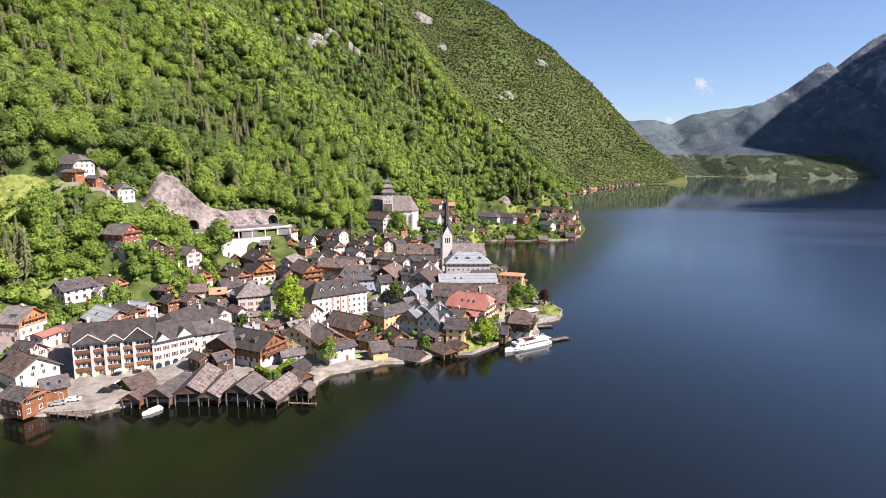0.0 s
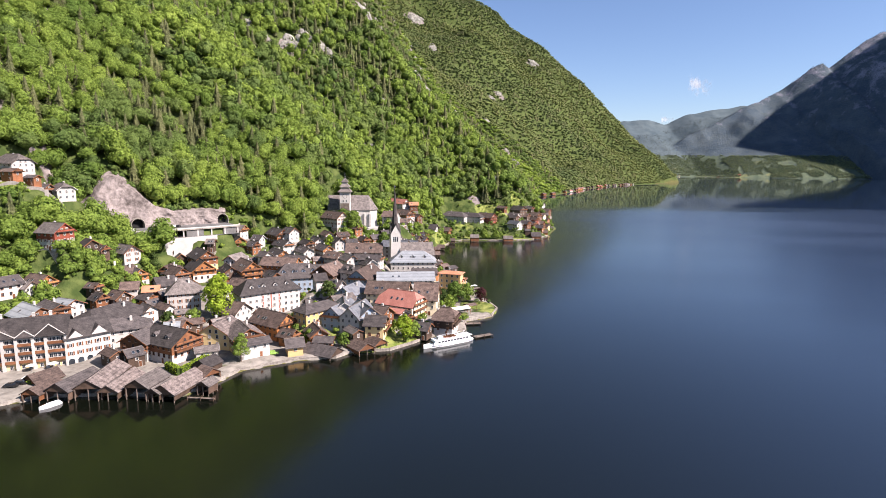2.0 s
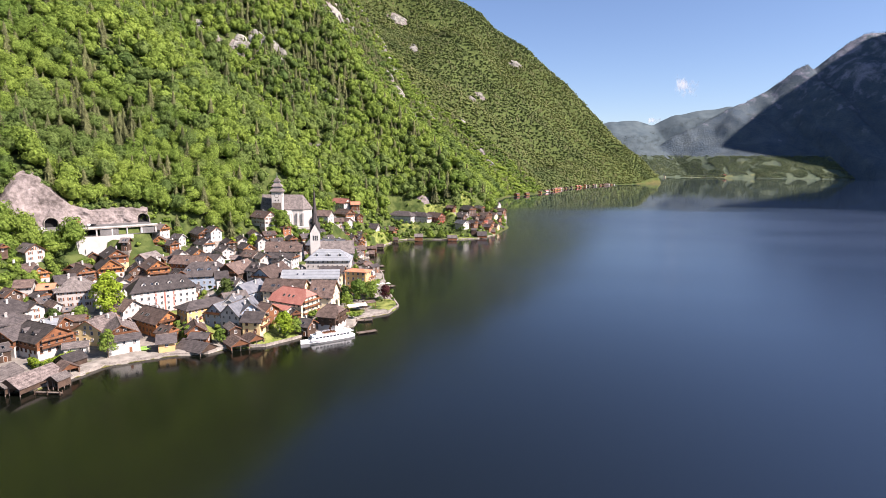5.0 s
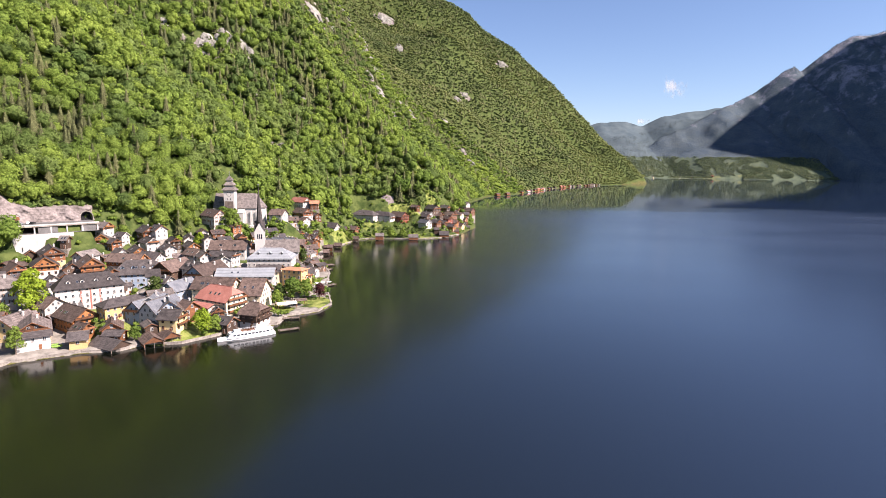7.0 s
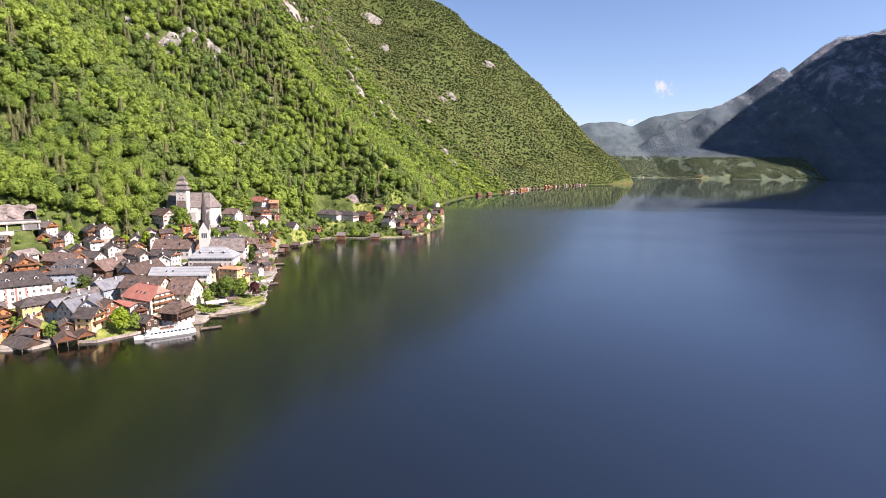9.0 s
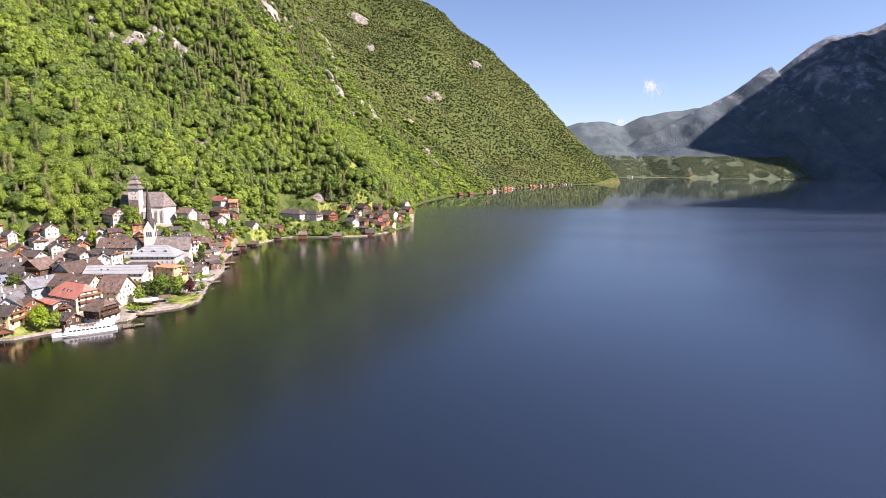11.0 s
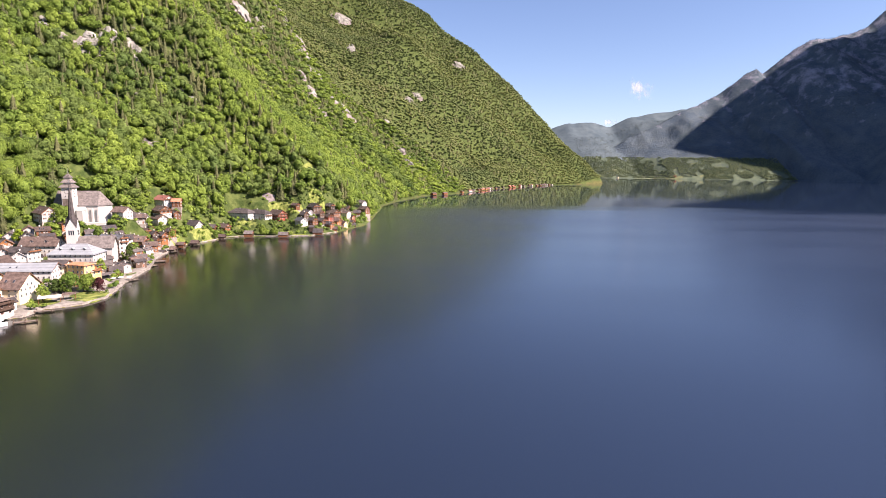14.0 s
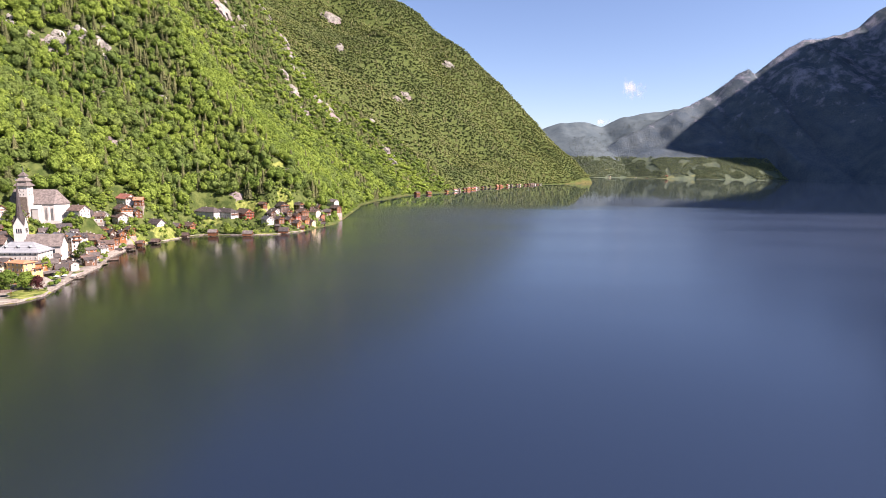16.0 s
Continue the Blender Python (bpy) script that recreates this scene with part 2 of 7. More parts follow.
cn.links.new(cv_.outputs[0], cl_.inputs[0])
cn.links.new(cl_.outputs["Value"], cd_.inputs[0])
cn.links.new(cc_.outputs["Object"], cz_.inputs["Vector"])
cn.links.new(cz_.outputs[0], cs_.inputs[0])
cn.links.new(cd_.outputs[0], cs_.inputs[2])
cn.links.new(cs_.outputs[0], cr_.inputs["Value"])
cn.links.new(cr_.outputs[0], cm_.inputs[0])
src_ = cn.nodes["Material Output"].inputs["Surface"].links[0].from_socket
cn.links.new(ct_.outputs[0], cm_.inputs[1])
cn.links.new(src_, cm_.inputs[2])
cn.links.new(cm_.outputs[0], cn.nodes["Material Output"].inputs["Surface"])
mat("parasol_white", (0.75, 0.74, 0.70), (0.82, 0.80, 0.77), 0.8, 1.0, 4.0, 0)


def water_material():
    m = bpy.data.materials.new("lake_water")
    m.use_nodes = True
    n, l = m.node_tree.nodes, m.node_tree.links
    p = n["Principled BSDF"]
    tc = n.new("ShaderNodeTexCoord")
    hs = []
    for s, st, w in ((0.5, 0.35, 1.0), (0.06, 0.5, 2.2)):
        mp = n.new("ShaderNodeMapping")
        mp.inputs["Scale"].default_value = (s * st, s, s)
        l.new(tc.outputs["Object"], mp.inputs[0])
        q = n.new("ShaderNodeTexNoise")
        q.inputs["Scale"].default_value, q.inputs["Detail"].default_value = 1.0, 3.0
        l.new(mp.outputs[0], q.inputs["Vector"])
        k = n.new("ShaderNodeMath")
        k.operation, k.inputs[1].default_value = "MULTIPLY", w
        l.new(q.outputs[0], k.inputs[0])
        hs.append(k.outputs[0])
    sm = n.new("ShaderNodeMath")
    l.new(hs[0], sm.inputs[0]), l.new(hs[1], sm.inputs[1])
    b = n.new("ShaderNodeBump")
    b.inputs["Strength"].default_value, b.inputs["Distance"].default_value = 0.09, 0.15
    l.new(sm.outputs[0], b.inputs["Height"])
    l.new(b.outputs[0], p.inputs["Normal"])
    # broad patches where the breeze roughens the surface
    mp = n.new("ShaderNodeMapping")
    mp.inputs["Scale"].default_value = (0.0022, 0.0075, 1)
    l.new(tc.outputs["Object"], mp.inputs[0])
    q = n.new("ShaderNodeTexNoise")
    q.inputs["Scale"].default_value, q.inputs["Detail"].default_value = 1.0, 2.0
    l.new(mp.outputs[0], q.inputs["Vector"])
    mr = n.new("ShaderNodeMapRange")
    mr.inputs["From Min"].default_value, mr.inputs["From Max"].default_value = 0.4, 0.62
    mr.inputs["To Min"].default_value, mr.inputs["To Max"].default_value = 0.085, 0.13
    # the open lake to the east is ruffled; the far end lies calm beyond a slanting edge
    sx, ex, ey, mn, ad, ln = n.new("ShaderNodeSeparateXYZ"), n.new("ShaderNodeMapRange"), n.new("ShaderNodeMapRange"), n.new("ShaderNodeMath"), n.new("ShaderNodeMath"), n.new("ShaderNodeMath")
    l.new(tc.outputs["Object"], sx.inputs[0])
    ln.operation, ln.inputs[1].default_value = "MULTIPLY_ADD", 0.06
    wv, wa = n.new("ShaderNodeMath"), n.new("ShaderNodeMath")
    wv.operation, wv.inputs[1].default_value = "MULTIPLY_ADD", 420
    l.new(q.outputs[0], wv.inputs[0]), l.new(sx.outputs[1], wv.inputs[2])
    wa.operation, wa.inputs[1].default_value = "SUBTRACT", 210
    l.new(wv.outputs[0], wa.inputs[0])
    l.new(sx.outputs[0], ln.inputs[0]), l.new(wa.outputs[0], ln.inputs[2])
    for q2, src, a, b in ((ex, sx.outputs[0], 20, 330), (ey, ln.outputs[0], 1090, 900)):
        q2.inputs["From Min"].default_value, q2.inputs["From Max"].default_value, q2.interpolation_type = a, b, "SMOOTHSTEP"
        l.new(src, q2.inputs["Value"])
    mn.operation, ad.operation, ad.inputs[1].default_value = "MULTIPLY", "MULTIPLY_ADD", 0.10
    calm = n.new("ShaderNodeMath")
    calm.operation, calm.inputs[2].default_value = "MULTIPLY_ADD", 0.03
    l.new(ex.outputs[0], mn.inputs[0]), l.new(ey.outputs[0], mn.inputs[1])
    l.new(q.outputs[0], mr.inputs["Value"])
    l.new(mr.outputs[0], calm.inputs[0]), l.new(ey.outputs[0], calm.inputs[1])
    l.new(mn.outputs[0], ad.inputs[0]), l.new(calm.outputs[0], ad.inputs[2])
    l.new(ad.outputs[0], p.inputs["Roughness"])
    # water tint plus painted reflections: slope green in the west bay, sky blue eastward
    mx = n.new("ShaderNodeMix")
    mx.data_type = "RGBA"
    mx.inputs["A"].default_value, mx.inputs["B"].default_value = (0.0034, 0.0046, 0.0028, 1), (0.0120, 0.0215, 0.0440, 1)
    l.new(ex.outputs[0], mx.inputs["Factor"])
    l.new(mx.outputs["Result"], p.inputs["Base Color"])
    p.inputs["Specular IOR Level"].default_value = 0.5
    ior = n.new("ShaderNodeMapRange")
    ior.inputs["To Min"].default_value, ior.inputs["To Max"].default_value = 1.52, 2.7
    fy, fm = n.new("ShaderNodeMapRange"), n.new("ShaderNodeMath")
    fy.inputs["From Min"].default_value, fy.inputs["From Max"].default_value, fy.interpolation_type = 110, 650, "SMOOTHSTEP"
    l.new(sx.outputs[1], fy.inputs["Value"])
    fm.operation = "MULTIPLY"
    l.new(fy.outputs[0], fm.inputs[0]), l.new(ex.outputs[0], fm.inputs[1])
    l.new(fm.outputs[0], ior.inputs["Value"]), l.new(ior.outputs[0], p.inputs["IOR"])
    MATS["water"] = m


water_material()


# ---- mesh helpers ----
def meshdata(name, verts, faces, mats, idx=None, smooth=False):
    me = bpy.data.meshes.new(name)
    me.from_pydata([tuple(v) for v in verts], [], faces)
    for m in mats:
        me.materials.append(MATS[m])
    if idx is not None:
        me.polygons.foreach_set("material_index", np.asarray(idx, np.int32))
    if smooth:
        me.polygons.foreach_set("use_smooth", np.ones(len(me.polygons), bool))
    me.update()
    return me


def bigmesh(name, V, T, mats, idx=None, smooth=False):
    """A mesh straight from arrays of triangles."""
    me = bpy.data.meshes.new(name)
    V, T = np.asarray(V, np.float32), np.asarray(T, np.int32)
    k = T.shape[1]
    me.vertices.add(len(V))
    me.vertices.foreach_set("co", V.ravel())
    me.loops.add(T.size)
    me.loops.foreach_set("vertex_index", T.ravel())
    me.polygons.add(len(T))
    me.polygons.foreach_set("loop_start", np.arange(0, T.size, k, dtype=np.int32))
    me.polygons.foreach_set("loop_total", np.full(len(T), k, np.int32))
    for m in mats:
        me.materials.append(MATS[m])
    if idx is not None:
        me.polygons.foreach_set("material_index", np.asarray(idx, np.int32))
    if smooth:
        me.polygons.foreach_set("use_smooth", np.ones(len(T), bool))
    me.update(calc_edges=True)
    me.validate()
    return me


def tint(me, values):
    """Where each leaf lies between its material's two colours."""
    vals = np.broadcast_to(np.asarray(values, np.float32), (len(me.vertices),))
    me.attributes.new("tint", "FLOAT", "POINT").data.foreach_set("value", np.ascontiguousarray(vals))
    return me


def put(name, me, parent=None, m=None, label=""):
    ob = new(name, me)
    if parent:
        ob.parent = parent
    if m is not None:
        ob.matrix_basis = m
    if label:
        ob["label"] = label
    return ob


class Solid:
    """Collects boxes, prisms and other closed pieces of one part."""

    def __init__(self):
        self.v, self.f, self.i = [], [], []

    def add(self, verts, faces, k=0):
        o = len(self.v)
        self.v += [tuple(v) for v in verts]
        self.f += [tuple(o + a for a in f) for f in faces]
        self.i += [k] * len(faces)
        return self

    def box(self, x0, x1, y0, y1, z0, z1, k=0):
        v = [(x, y, z) for z in (z0, z1) for x, y in ((x0, y0), (x1, y0), (x1, y1), (x0, y1))]
        return self.add(v, [(3, 2, 1, 0), (4, 5, 6, 7), (0, 1, 5, 4), (1, 2, 6, 5), (2, 3, 7, 6), (3, 0, 4, 7)], k)

    def prism(self, prof, x0, x1, k=0):
        """A profile of (y, z) points, run along x."""
        n = len(prof)
        v = [(x0, y, z) for y, z in prof] + [(x1, y, z) for y, z in prof]
        f = [tuple(range(n - 1, -1, -1)), tuple(range(n, 2 * n))] + [(a, (a + 1) % n, n + (a + 1) % n, n + a) for a in range(n)]
        return self.add(v, f, k)

    def column(self, plan, z0, z1, k=0, top=None):
        """A plan of (x, y) points, raised; top: plan at the upper end."""
        n = len(plan)
        v = [(x, y, z0) for x, y in plan] + [(x, y, z1) for x, y in (top or plan)]
        f = [tuple(range(n - 1, -1, -1)), tuple(range(n, 2 * n))] + [(a, (a + 1) % n, n + (a + 1) % n, n + a) for a in range(n)]
        return self.add(v, f, k)

    def ring(self, r, n, x=0, y=0, turn=0.0):
        return [(x + r * math.cos(turn + 2 * math.pi * a / n), y + r * math.sin(turn + 2 * math.pi * a / n)) for a in range(n)]

    def mesh(self, name, *mats, smooth=False):
        return meshdata(name, self.v, self.f, mats, self.i, smooth)


def part(name, solid, mats, parent, label="", m=None):
    """Links one part under a thing."""
    return put(name, solid.mesh(name, *([mats] if isinstance(mats, str) else mats)), parent, m, label)


def empty(name, m, label, category, group="", kind=""):
    ob = new(name)
    ob.empty_display_size = 0.5
    ob.matrix_basis = m
    return tagged(ob, label, category, group, kind)


# ---- the lie of the land ----
SHORE = [(-262, -700), (-235, 0), (-180, 110), (-140, 147), (-111, 153.5), (-97, 155.5), (-88, 163), (-62, 166), (-43, 166), (-37.5, 176), (-33, 188.5), (-14.5, 200.5), (-1, 203.5), (4.5, 210),
         (19, 213), (27.5, 222), (36, 233), (50, 242), (50, 256), (64, 266), (68, 281), (57, 322), (50, 367), (44, 385), (35, 408), (28, 450), (25, 478)]
SHORE += [(34, 497), (44, 535), (54, 546), (104, 549), (126, 558), (146, 588), (168, 660), (171, 750), (167, 1000), (185, 1106), (241, 1326), (296, 1390), (361, 1524), (466, 1774), (594, 2003),
          (769, 2237), (890, 2347), (1060, 2560), (1225, 3300), (800, 3900), (-600, 4600)]
FOOT = [(-330, -700, 14), (-300, 60, 12), (-205, 165, 7), (-166, 208, 8), (-140, 232, 9), (-119, 260, 10), (-110, 290, 11), (-101, 322, 12), (-84, 360, 14), (-47, 391, 15), (-14, 430, 13), (0, 466, 10), (5, 480, 9), (13, 503, 9),
        (22, 528, 9), (38, 556, 10), (52, 582, 12), (84, 596, 13), (106, 592, 12), (126, 600, 11), (145, 632, 11), (157, 700, 9), (157, 750, 8), (158, 1000, 5), (176, 1110, 4), (233, 1333, 4), (350, 1534, 4), (458, 1782, 4), (586, 2012, 4), (760, 2246, 4),
        (880, 2356, 4), (1045, 2560, 4), (1211, 3290, 4), (790, 3890, 4), (-620, 4590, 4)]
SPUR = [(1480, 4320, 70), (1591, 4350, 125), (1703, 4388, 197), (1823, 4425, 293), (1970, 4462, 359), (2119, 4500, 416), (2224, 4538, 470), (2352, 4575, 547), (2531, 4612, 608), (2685, 4650, 692), (2819, 4650, 794), (2908, 4650, 863), (2977, 4650, 895),
        (3028, 4650, 850), (3183, 4650, 980), (3271, 4650, 1049), (3414, 4650, 1135), (3569, 4650, 1153), (3732, 4650, 1185), (3864, 4650, 1235), (4018, 4650, 1385), (4168, 4650, 1460), (4312, 4650, 1540), (4470, 4650, 1600)]
RIDGE = [(4300, 900, 1200), (4300, 2000, 1300), (4300, 2700, 1400), (4300, 2900, 1480), (4300, 3080, 1540), (4300, 3150, 1560), (4300, 3195, 1650), (4300, 3240, 1950), (4300, 3350, 2190), (4300, 3465, 2180), (4300, 3550, 2165), (4300, 3845, 2075), (4300, 3915, 2035), (4300, 4130, 1960), (4300, 4200, 1920), (4300, 4330, 1800)]
HILLS = [(1000, 4780, 300), (1263, 4780, 372), (1454, 4780, 440), (1551, 4780, 456), (1672, 4780, 453), (1820, 4780, 417), (1986, 4780, 495), (2179, 4780, 536), (2421, 4780, 568), (2713, 4780, 600)]
rng = np.random.RandomState(3)
LATTICE = rng.rand(256, 256)


def vnoise(x, y, s):
    """Smooth noise from -1 to 1 with features s metres wide."""
    x, y = np.asarray(x, float) / s, np.asarray(y, float) / s
    i, j = np.floor(x).astype(int), np.floor(y).astype(int)
    u, v = x - i, y - j
    u, v = u * u * (3 - 2 * u), v * v * (3 - 2 * v)
    g = lambda a, b: LATTICE[a % 256, b % 256]
    return 2 * ((g(i, j) * (1 - u) + g(i + 1, j) * u) * (1 - v) + (g(i, j + 1) * (1 - u) + g(i + 1, j + 1) * u) * v) - 1


def along(line, x, y):
    """Signed distance (plus on the left of the line's way) and the line's own height at the nearest place."""
    x, y = np.asarray(x, float), np.asarray(y, float)
    best, sign, height = np.full(x.shape, 1e18), np.ones(x.shape), np.zeros(x.shape)
    for a, b in zip(line, line[1:]):
        dx, dy = b[0] - a[0], b[1] - a[1]
        t = np.clip(((x - a[0]) * dx + (y - a[1]) * dy) / (dx * dx + dy * dy), 0, 1)
        ex, ey = x - a[0] - t * dx, y - a[1] - t * dy
        d2 = ex * ex + ey * ey
        near = d2 < best - 1e-6
        best = np.where(near, d2, best)
        sign = np.where(near, np.where(dx * (y - a[1]) - dy * (x - a[0]) >= 0, 1.0, -1.0), sign)
        if len(a) > 2:
            height = np.where(near, a[2] + t * (b[2] - a[2]), height)
    return np.sqrt(best) * sign, height


def smooth01(v):
    v = np.clip(v, 0, 1)
    return v * v * (3 - 2 * v)


PADS = [(-32, 440, 23, 26), (-6, 447, 24, 11)]
TERRACES = []                          # level ground of the houses: x, y, height, reach
WALL_A = (-150.0, 283.0)               # outer foot of the road terrace; it runs at 45 degrees


def ground(x, y):
    x, y = np.asarray(x, float), np.asarray(y, float)
    ds, _ = along(SHORE, x, y)
    df, zf = along(FOOT, x, y)
    low = 1.4 + (zf - 1.4) * smooth01(ds / np.maximum(ds - np.minimum(df, 0), 1e-3)) ** 1.7
    far = smooth01((y - 900) / 900)
    up = np.maximum(df, 0)
    steep = 0.92 + 0.14 * far + 0.06 * vnoise(x, y, 160) - 0.22 * smooth01((-150 - x) / 60) * smooth01((300 - y) / 60) + 0.5 * smooth01((-0.86 * y - 60 - x) / 150)
    rise = steep * up + 9 * smooth01(up / 25) * smooth01((y - 300) / 60) * (1 - far)
    rise = rise + smooth01(up / 60) * (7 * vnoise(x, y, 70) + 3 * vnoise(x + 50, y, 28)) + far * smooth01(up / 200) * (34 * vnoise(x, y + 90, 260) + 14 * vnoise(x, y, 110))
    run = 0.45 * x + 0.89 * y
    rise = rise - smooth01((up - 40) / 90) * (9 + 26 * far) * (1 - np.abs(vnoise(run + 0.12 * up, up * 0.22, 75 + 60 * far))) ** 2
    land = np.where(df > 0, zf + rise, low)
    land = np.where(land > 520, 520 + (land - 520) * (1 - 0.21 * smooth01((y - 1300) / 700)), land)
    land = np.minimum(land, 1100 + 0.1 * land)
    # the rocky spur, the hollow behind it and the shoulder of the headland
    spur_y = 1550 + 0.1 * x
    land = land + 0.29 * np.maximum(up - 150, 0) * smooth01((spur_y + 60 - y) / 140) * smooth01((y - 500) / 500)
    land = land - 85 * smooth01((up - 40) / 140) * np.exp(-((y - spur_y - 190) / 120) ** 2)
    land = land - np.clip(0.36 * (land - 390), 0, 190) * smooth01((200 - x) / 320) * smooth01((y - spur_y - 20) / 200) * (1 - 0.85 * smooth01((y - 2450) / 350))
    land = land + 34 * np.exp(-((x - 880) / 150) ** 2 - ((y - 2900) / 260) ** 2) + 26 * smooth01((y - 2300) / 300) * smooth01((x - 300) / 200)
    back = smooth01((up - 40) / 160) * smooth01((y - spur_y - 60) / 200)
    for k_, size, deep_ in ((40, 210, 62), (700, 105, 26)):
        combe = np.abs(vnoise(run * 0.9 + k_ + 0.22 * up, up * 0.1, size))
        land = land - deep_ * back * np.maximum(1 - combe * 2.0, 0)
    combe = np.abs(vnoise(run + 300 + 0.2 * up, up * 0.12, 90))
    land = land - 20 * smooth01((up - 70) / 120) * smooth01((y - 480) / 120) * (1 - back) * np.maximum(1 - combe * 2.2, 0)
    u, v = ((x - WALL_A[0]) + (y - WALL_A[1])) * 0.7071, ((y - WALL_A[1]) - (x - WALL_A[0])) * 0.7071
    face = 9 + 24 * np.exp(-((u - 24) / 15) ** 2)
    shelf = np.where(v < 0.5, 24 + 0.3 * np.minimum(v, 0), np.where(v < 24.5, 35.3, 35.3 + np.minimum((v - 24.5) * 2.8, face) + 0.9 * np.maximum(v - 24.5 - face / 2.8, 0) + smooth01((v - 26) / 6) * (2.0 * vnoise(x, y, 11) + 2.2 * vnoise(x, y, 5))))
    w = smooth01((u + 16) / 14) * smooth01((96 - u) / 14) * smooth01((v + 18) / 14) * smooth01((70 - v) / 30)
    land = land + (shelf - land) * w
    for px_, py_, pz_, pr_ in PADS:
        w = smooth01(1.6 - np.hypot(x - px_, y - py_) / pr_)
        land = land + (pz_ - land) * w
    bank = smooth01((ds - 1) / 5)
    for px_, py_, pz_, pr_, up_ in TERRACES:
        near = up_ & (np.abs(x - px_) < pr_ + 24) & (np.abs(y - py_) < pr_ + 24)
        if near.any():
            d = np.hypot(x[near] - px_, y[near] - py_) - pr_
            land[near] = np.maximum(land[near], (pz_ - np.maximum(d, 0) * 1.05) * bank[near])
    for px_, py_, pz_, pr_, up_ in TERRACES:
        near = (np.abs(x - px_) < 1.3 * pr_) & (np.abs(y - py_) < 1.3 * pr_)
        if near.any():
            w = smooth01((1.22 - np.hypot(x[near] - px_, y[near] - py_) / pr_) / 0.3) * bank[near]
            land[near] = land[near] + (pz_ - land[near]) * w
    left = np.where(ds > 0, np.maximum(land * smooth01((ds + 1.5) / 2.5), 0.3), np.maximum(ds * 0.55, -12))
    dr, zr = along(RIDGE, x, y)
    dr = np.abs(dr)
    bite = 60 * vnoise(x, y, 420) + 36 * vnoise(x + 70, y, 170) + 16 * vnoise(x, y + 30, 70)
    right = zr - dr * 3.0 + np.maximum(dr - 300, 0) * 1.7 + bite * smooth01(dr / 150 - 0.4) * smooth01((1150 - dr) / 300)
    da, za = along(SPUR, x, y)
    da = np.abs(da)
    gully = np.abs(vnoise(x + 0.3 * y, y * 0.2, 150))
    spur = za - da * 0.72 + smooth01(da / 120) * (34 * vnoise(x, y, 230) - 60 * gully + 18) + 9 * vnoise(x, y, 60)
    inland = y - 3870 - 50 * vnoise(x, x * 0, 260) - 0.04 * (x - 2000)
    apron = 1.5 + 0.03 * np.clip(inland, 0, 140) + 0.34 * np.clip(inland - 140, 0, 420) - 0.4 * np.maximum(x - 2760, 0) - 0.3 * np.maximum(1300 - x, 0)
    apron = np.where(inland > 0, apron + 6 * smooth01(inland / 300) * vnoise(x, y, 90), inland * 0.3)
    dh, zh = along(HILLS, x, y)
    hills = zh - np.abs(dh) * 0.55 + 22 * vnoise(x, y, 330) * smooth01(np.abs(dh) / 80) + 8 * vnoise(x, y, 90)
    right = np.maximum(right, spur)
    rest = np.maximum(np.maximum(right, apron), hills)
    return np.maximum(left, np.where(x > 900, np.maximum(rest, -12), -12))


def gz(x, y):
    return float(ground(np.array([x]), np.array([y]))[0])


def steps(*runs):
    out = []
    for a, b, s in runs:
        out += list(np.arange(a, b, s))
    return np.array(out + [runs[-1][1]])


# bare rock on the slopes: x, y, half width and half height
CLIFFS = [(-146, 1227, 24, 19), (-118, 1492, 19, 27), (-134, 1619, 17, 19), (-68, 1476, 20, 23), (-44, 1493, 16, 19), (-36, 1307, 12, 14), (-12, 1286, 14, 19), (40, 1410, 37, 18), (15, 1253, 15, 9), (-135, 2643, 44, 28), (-36, 2187, 17, 28),
          (215, 2162, 24, 15), (390, 2576, 28, 33), (33, 1025, 7, 9), (-127, 1279, 11, 16), (139, 1574, 14, 9), (187, 2106, 19, 12), (185, 1480, 11, 24), (204, 1420, 14, 12)]
CLIFFS += [(-146, 659, 10, 6), (-119, 697, 7, 6), (-185, 645, 8, 7), (-166, 652, 8, 4), (-74, 687, 5, 5), (-224, 325, 7, 3), (-201, 323, 3, 5), (-196, 321, 3, 4), (-252, 334, 3, 4), (-261, 371, 8, 3), (-260, 423, 5, 3), (-79, 630, 4, 4),
           (-138, 692, 5, 4), (-126, 688, 4, 4), (-246, 511, 6, 3), (-76, 490, 6, 2), (-71, 508, 7, 2), (-64, 526, 6, 2), (-45, 576, 6, 2), (-25, 601, 6, 2), (-73, 545, 5, 3)]
SCREES = [(-69, 493, 18, 5), (-25, 587, 10, 5), (-139, 658, 8, 6), (-112, 679, 6, 5), (67, 635, 10, 4), (68, 609, 8, 4), (-216, 318, 9, 5), (-209, 325, 6, 5), (-253, 331, 4, 13),
          (-191, 312, 4, 8), (-185, 312, 4, 6), (-129, 664, 10, 6), (-254, 367, 9, 5), (-91, 597, 8, 10), (-62, 528, 16, 5), (-40, 580, 14, 5)]
MEADOWS = [(100, 672, 10, 30), (-225, 236, 18, 12), (-160, 222, 12, 10), (88, 603, 20, 8), (118, 628, 9, 9), (-196, 262, 16, 11), (-182, 268, 9, 8), (-68, 365, 10, 12)]


PATHS = [([(-193, 264), (-188.5, 267.5), (-184, 269), (-178.5, 272), (-172.3, 276.5), (-166, 281), (-160, 284)], 2.6), ([(-166, 281), (-162.4, 276), (-160, 270), (-156, 262)], 1.8), ([(-188.6, 267.7), (-186, 273), (-184, 279)], 1.8)]
ROADS = [([(89, 634), (98, 649), (104, 672), (106, 705), (106.5, 742)], 5.0)]


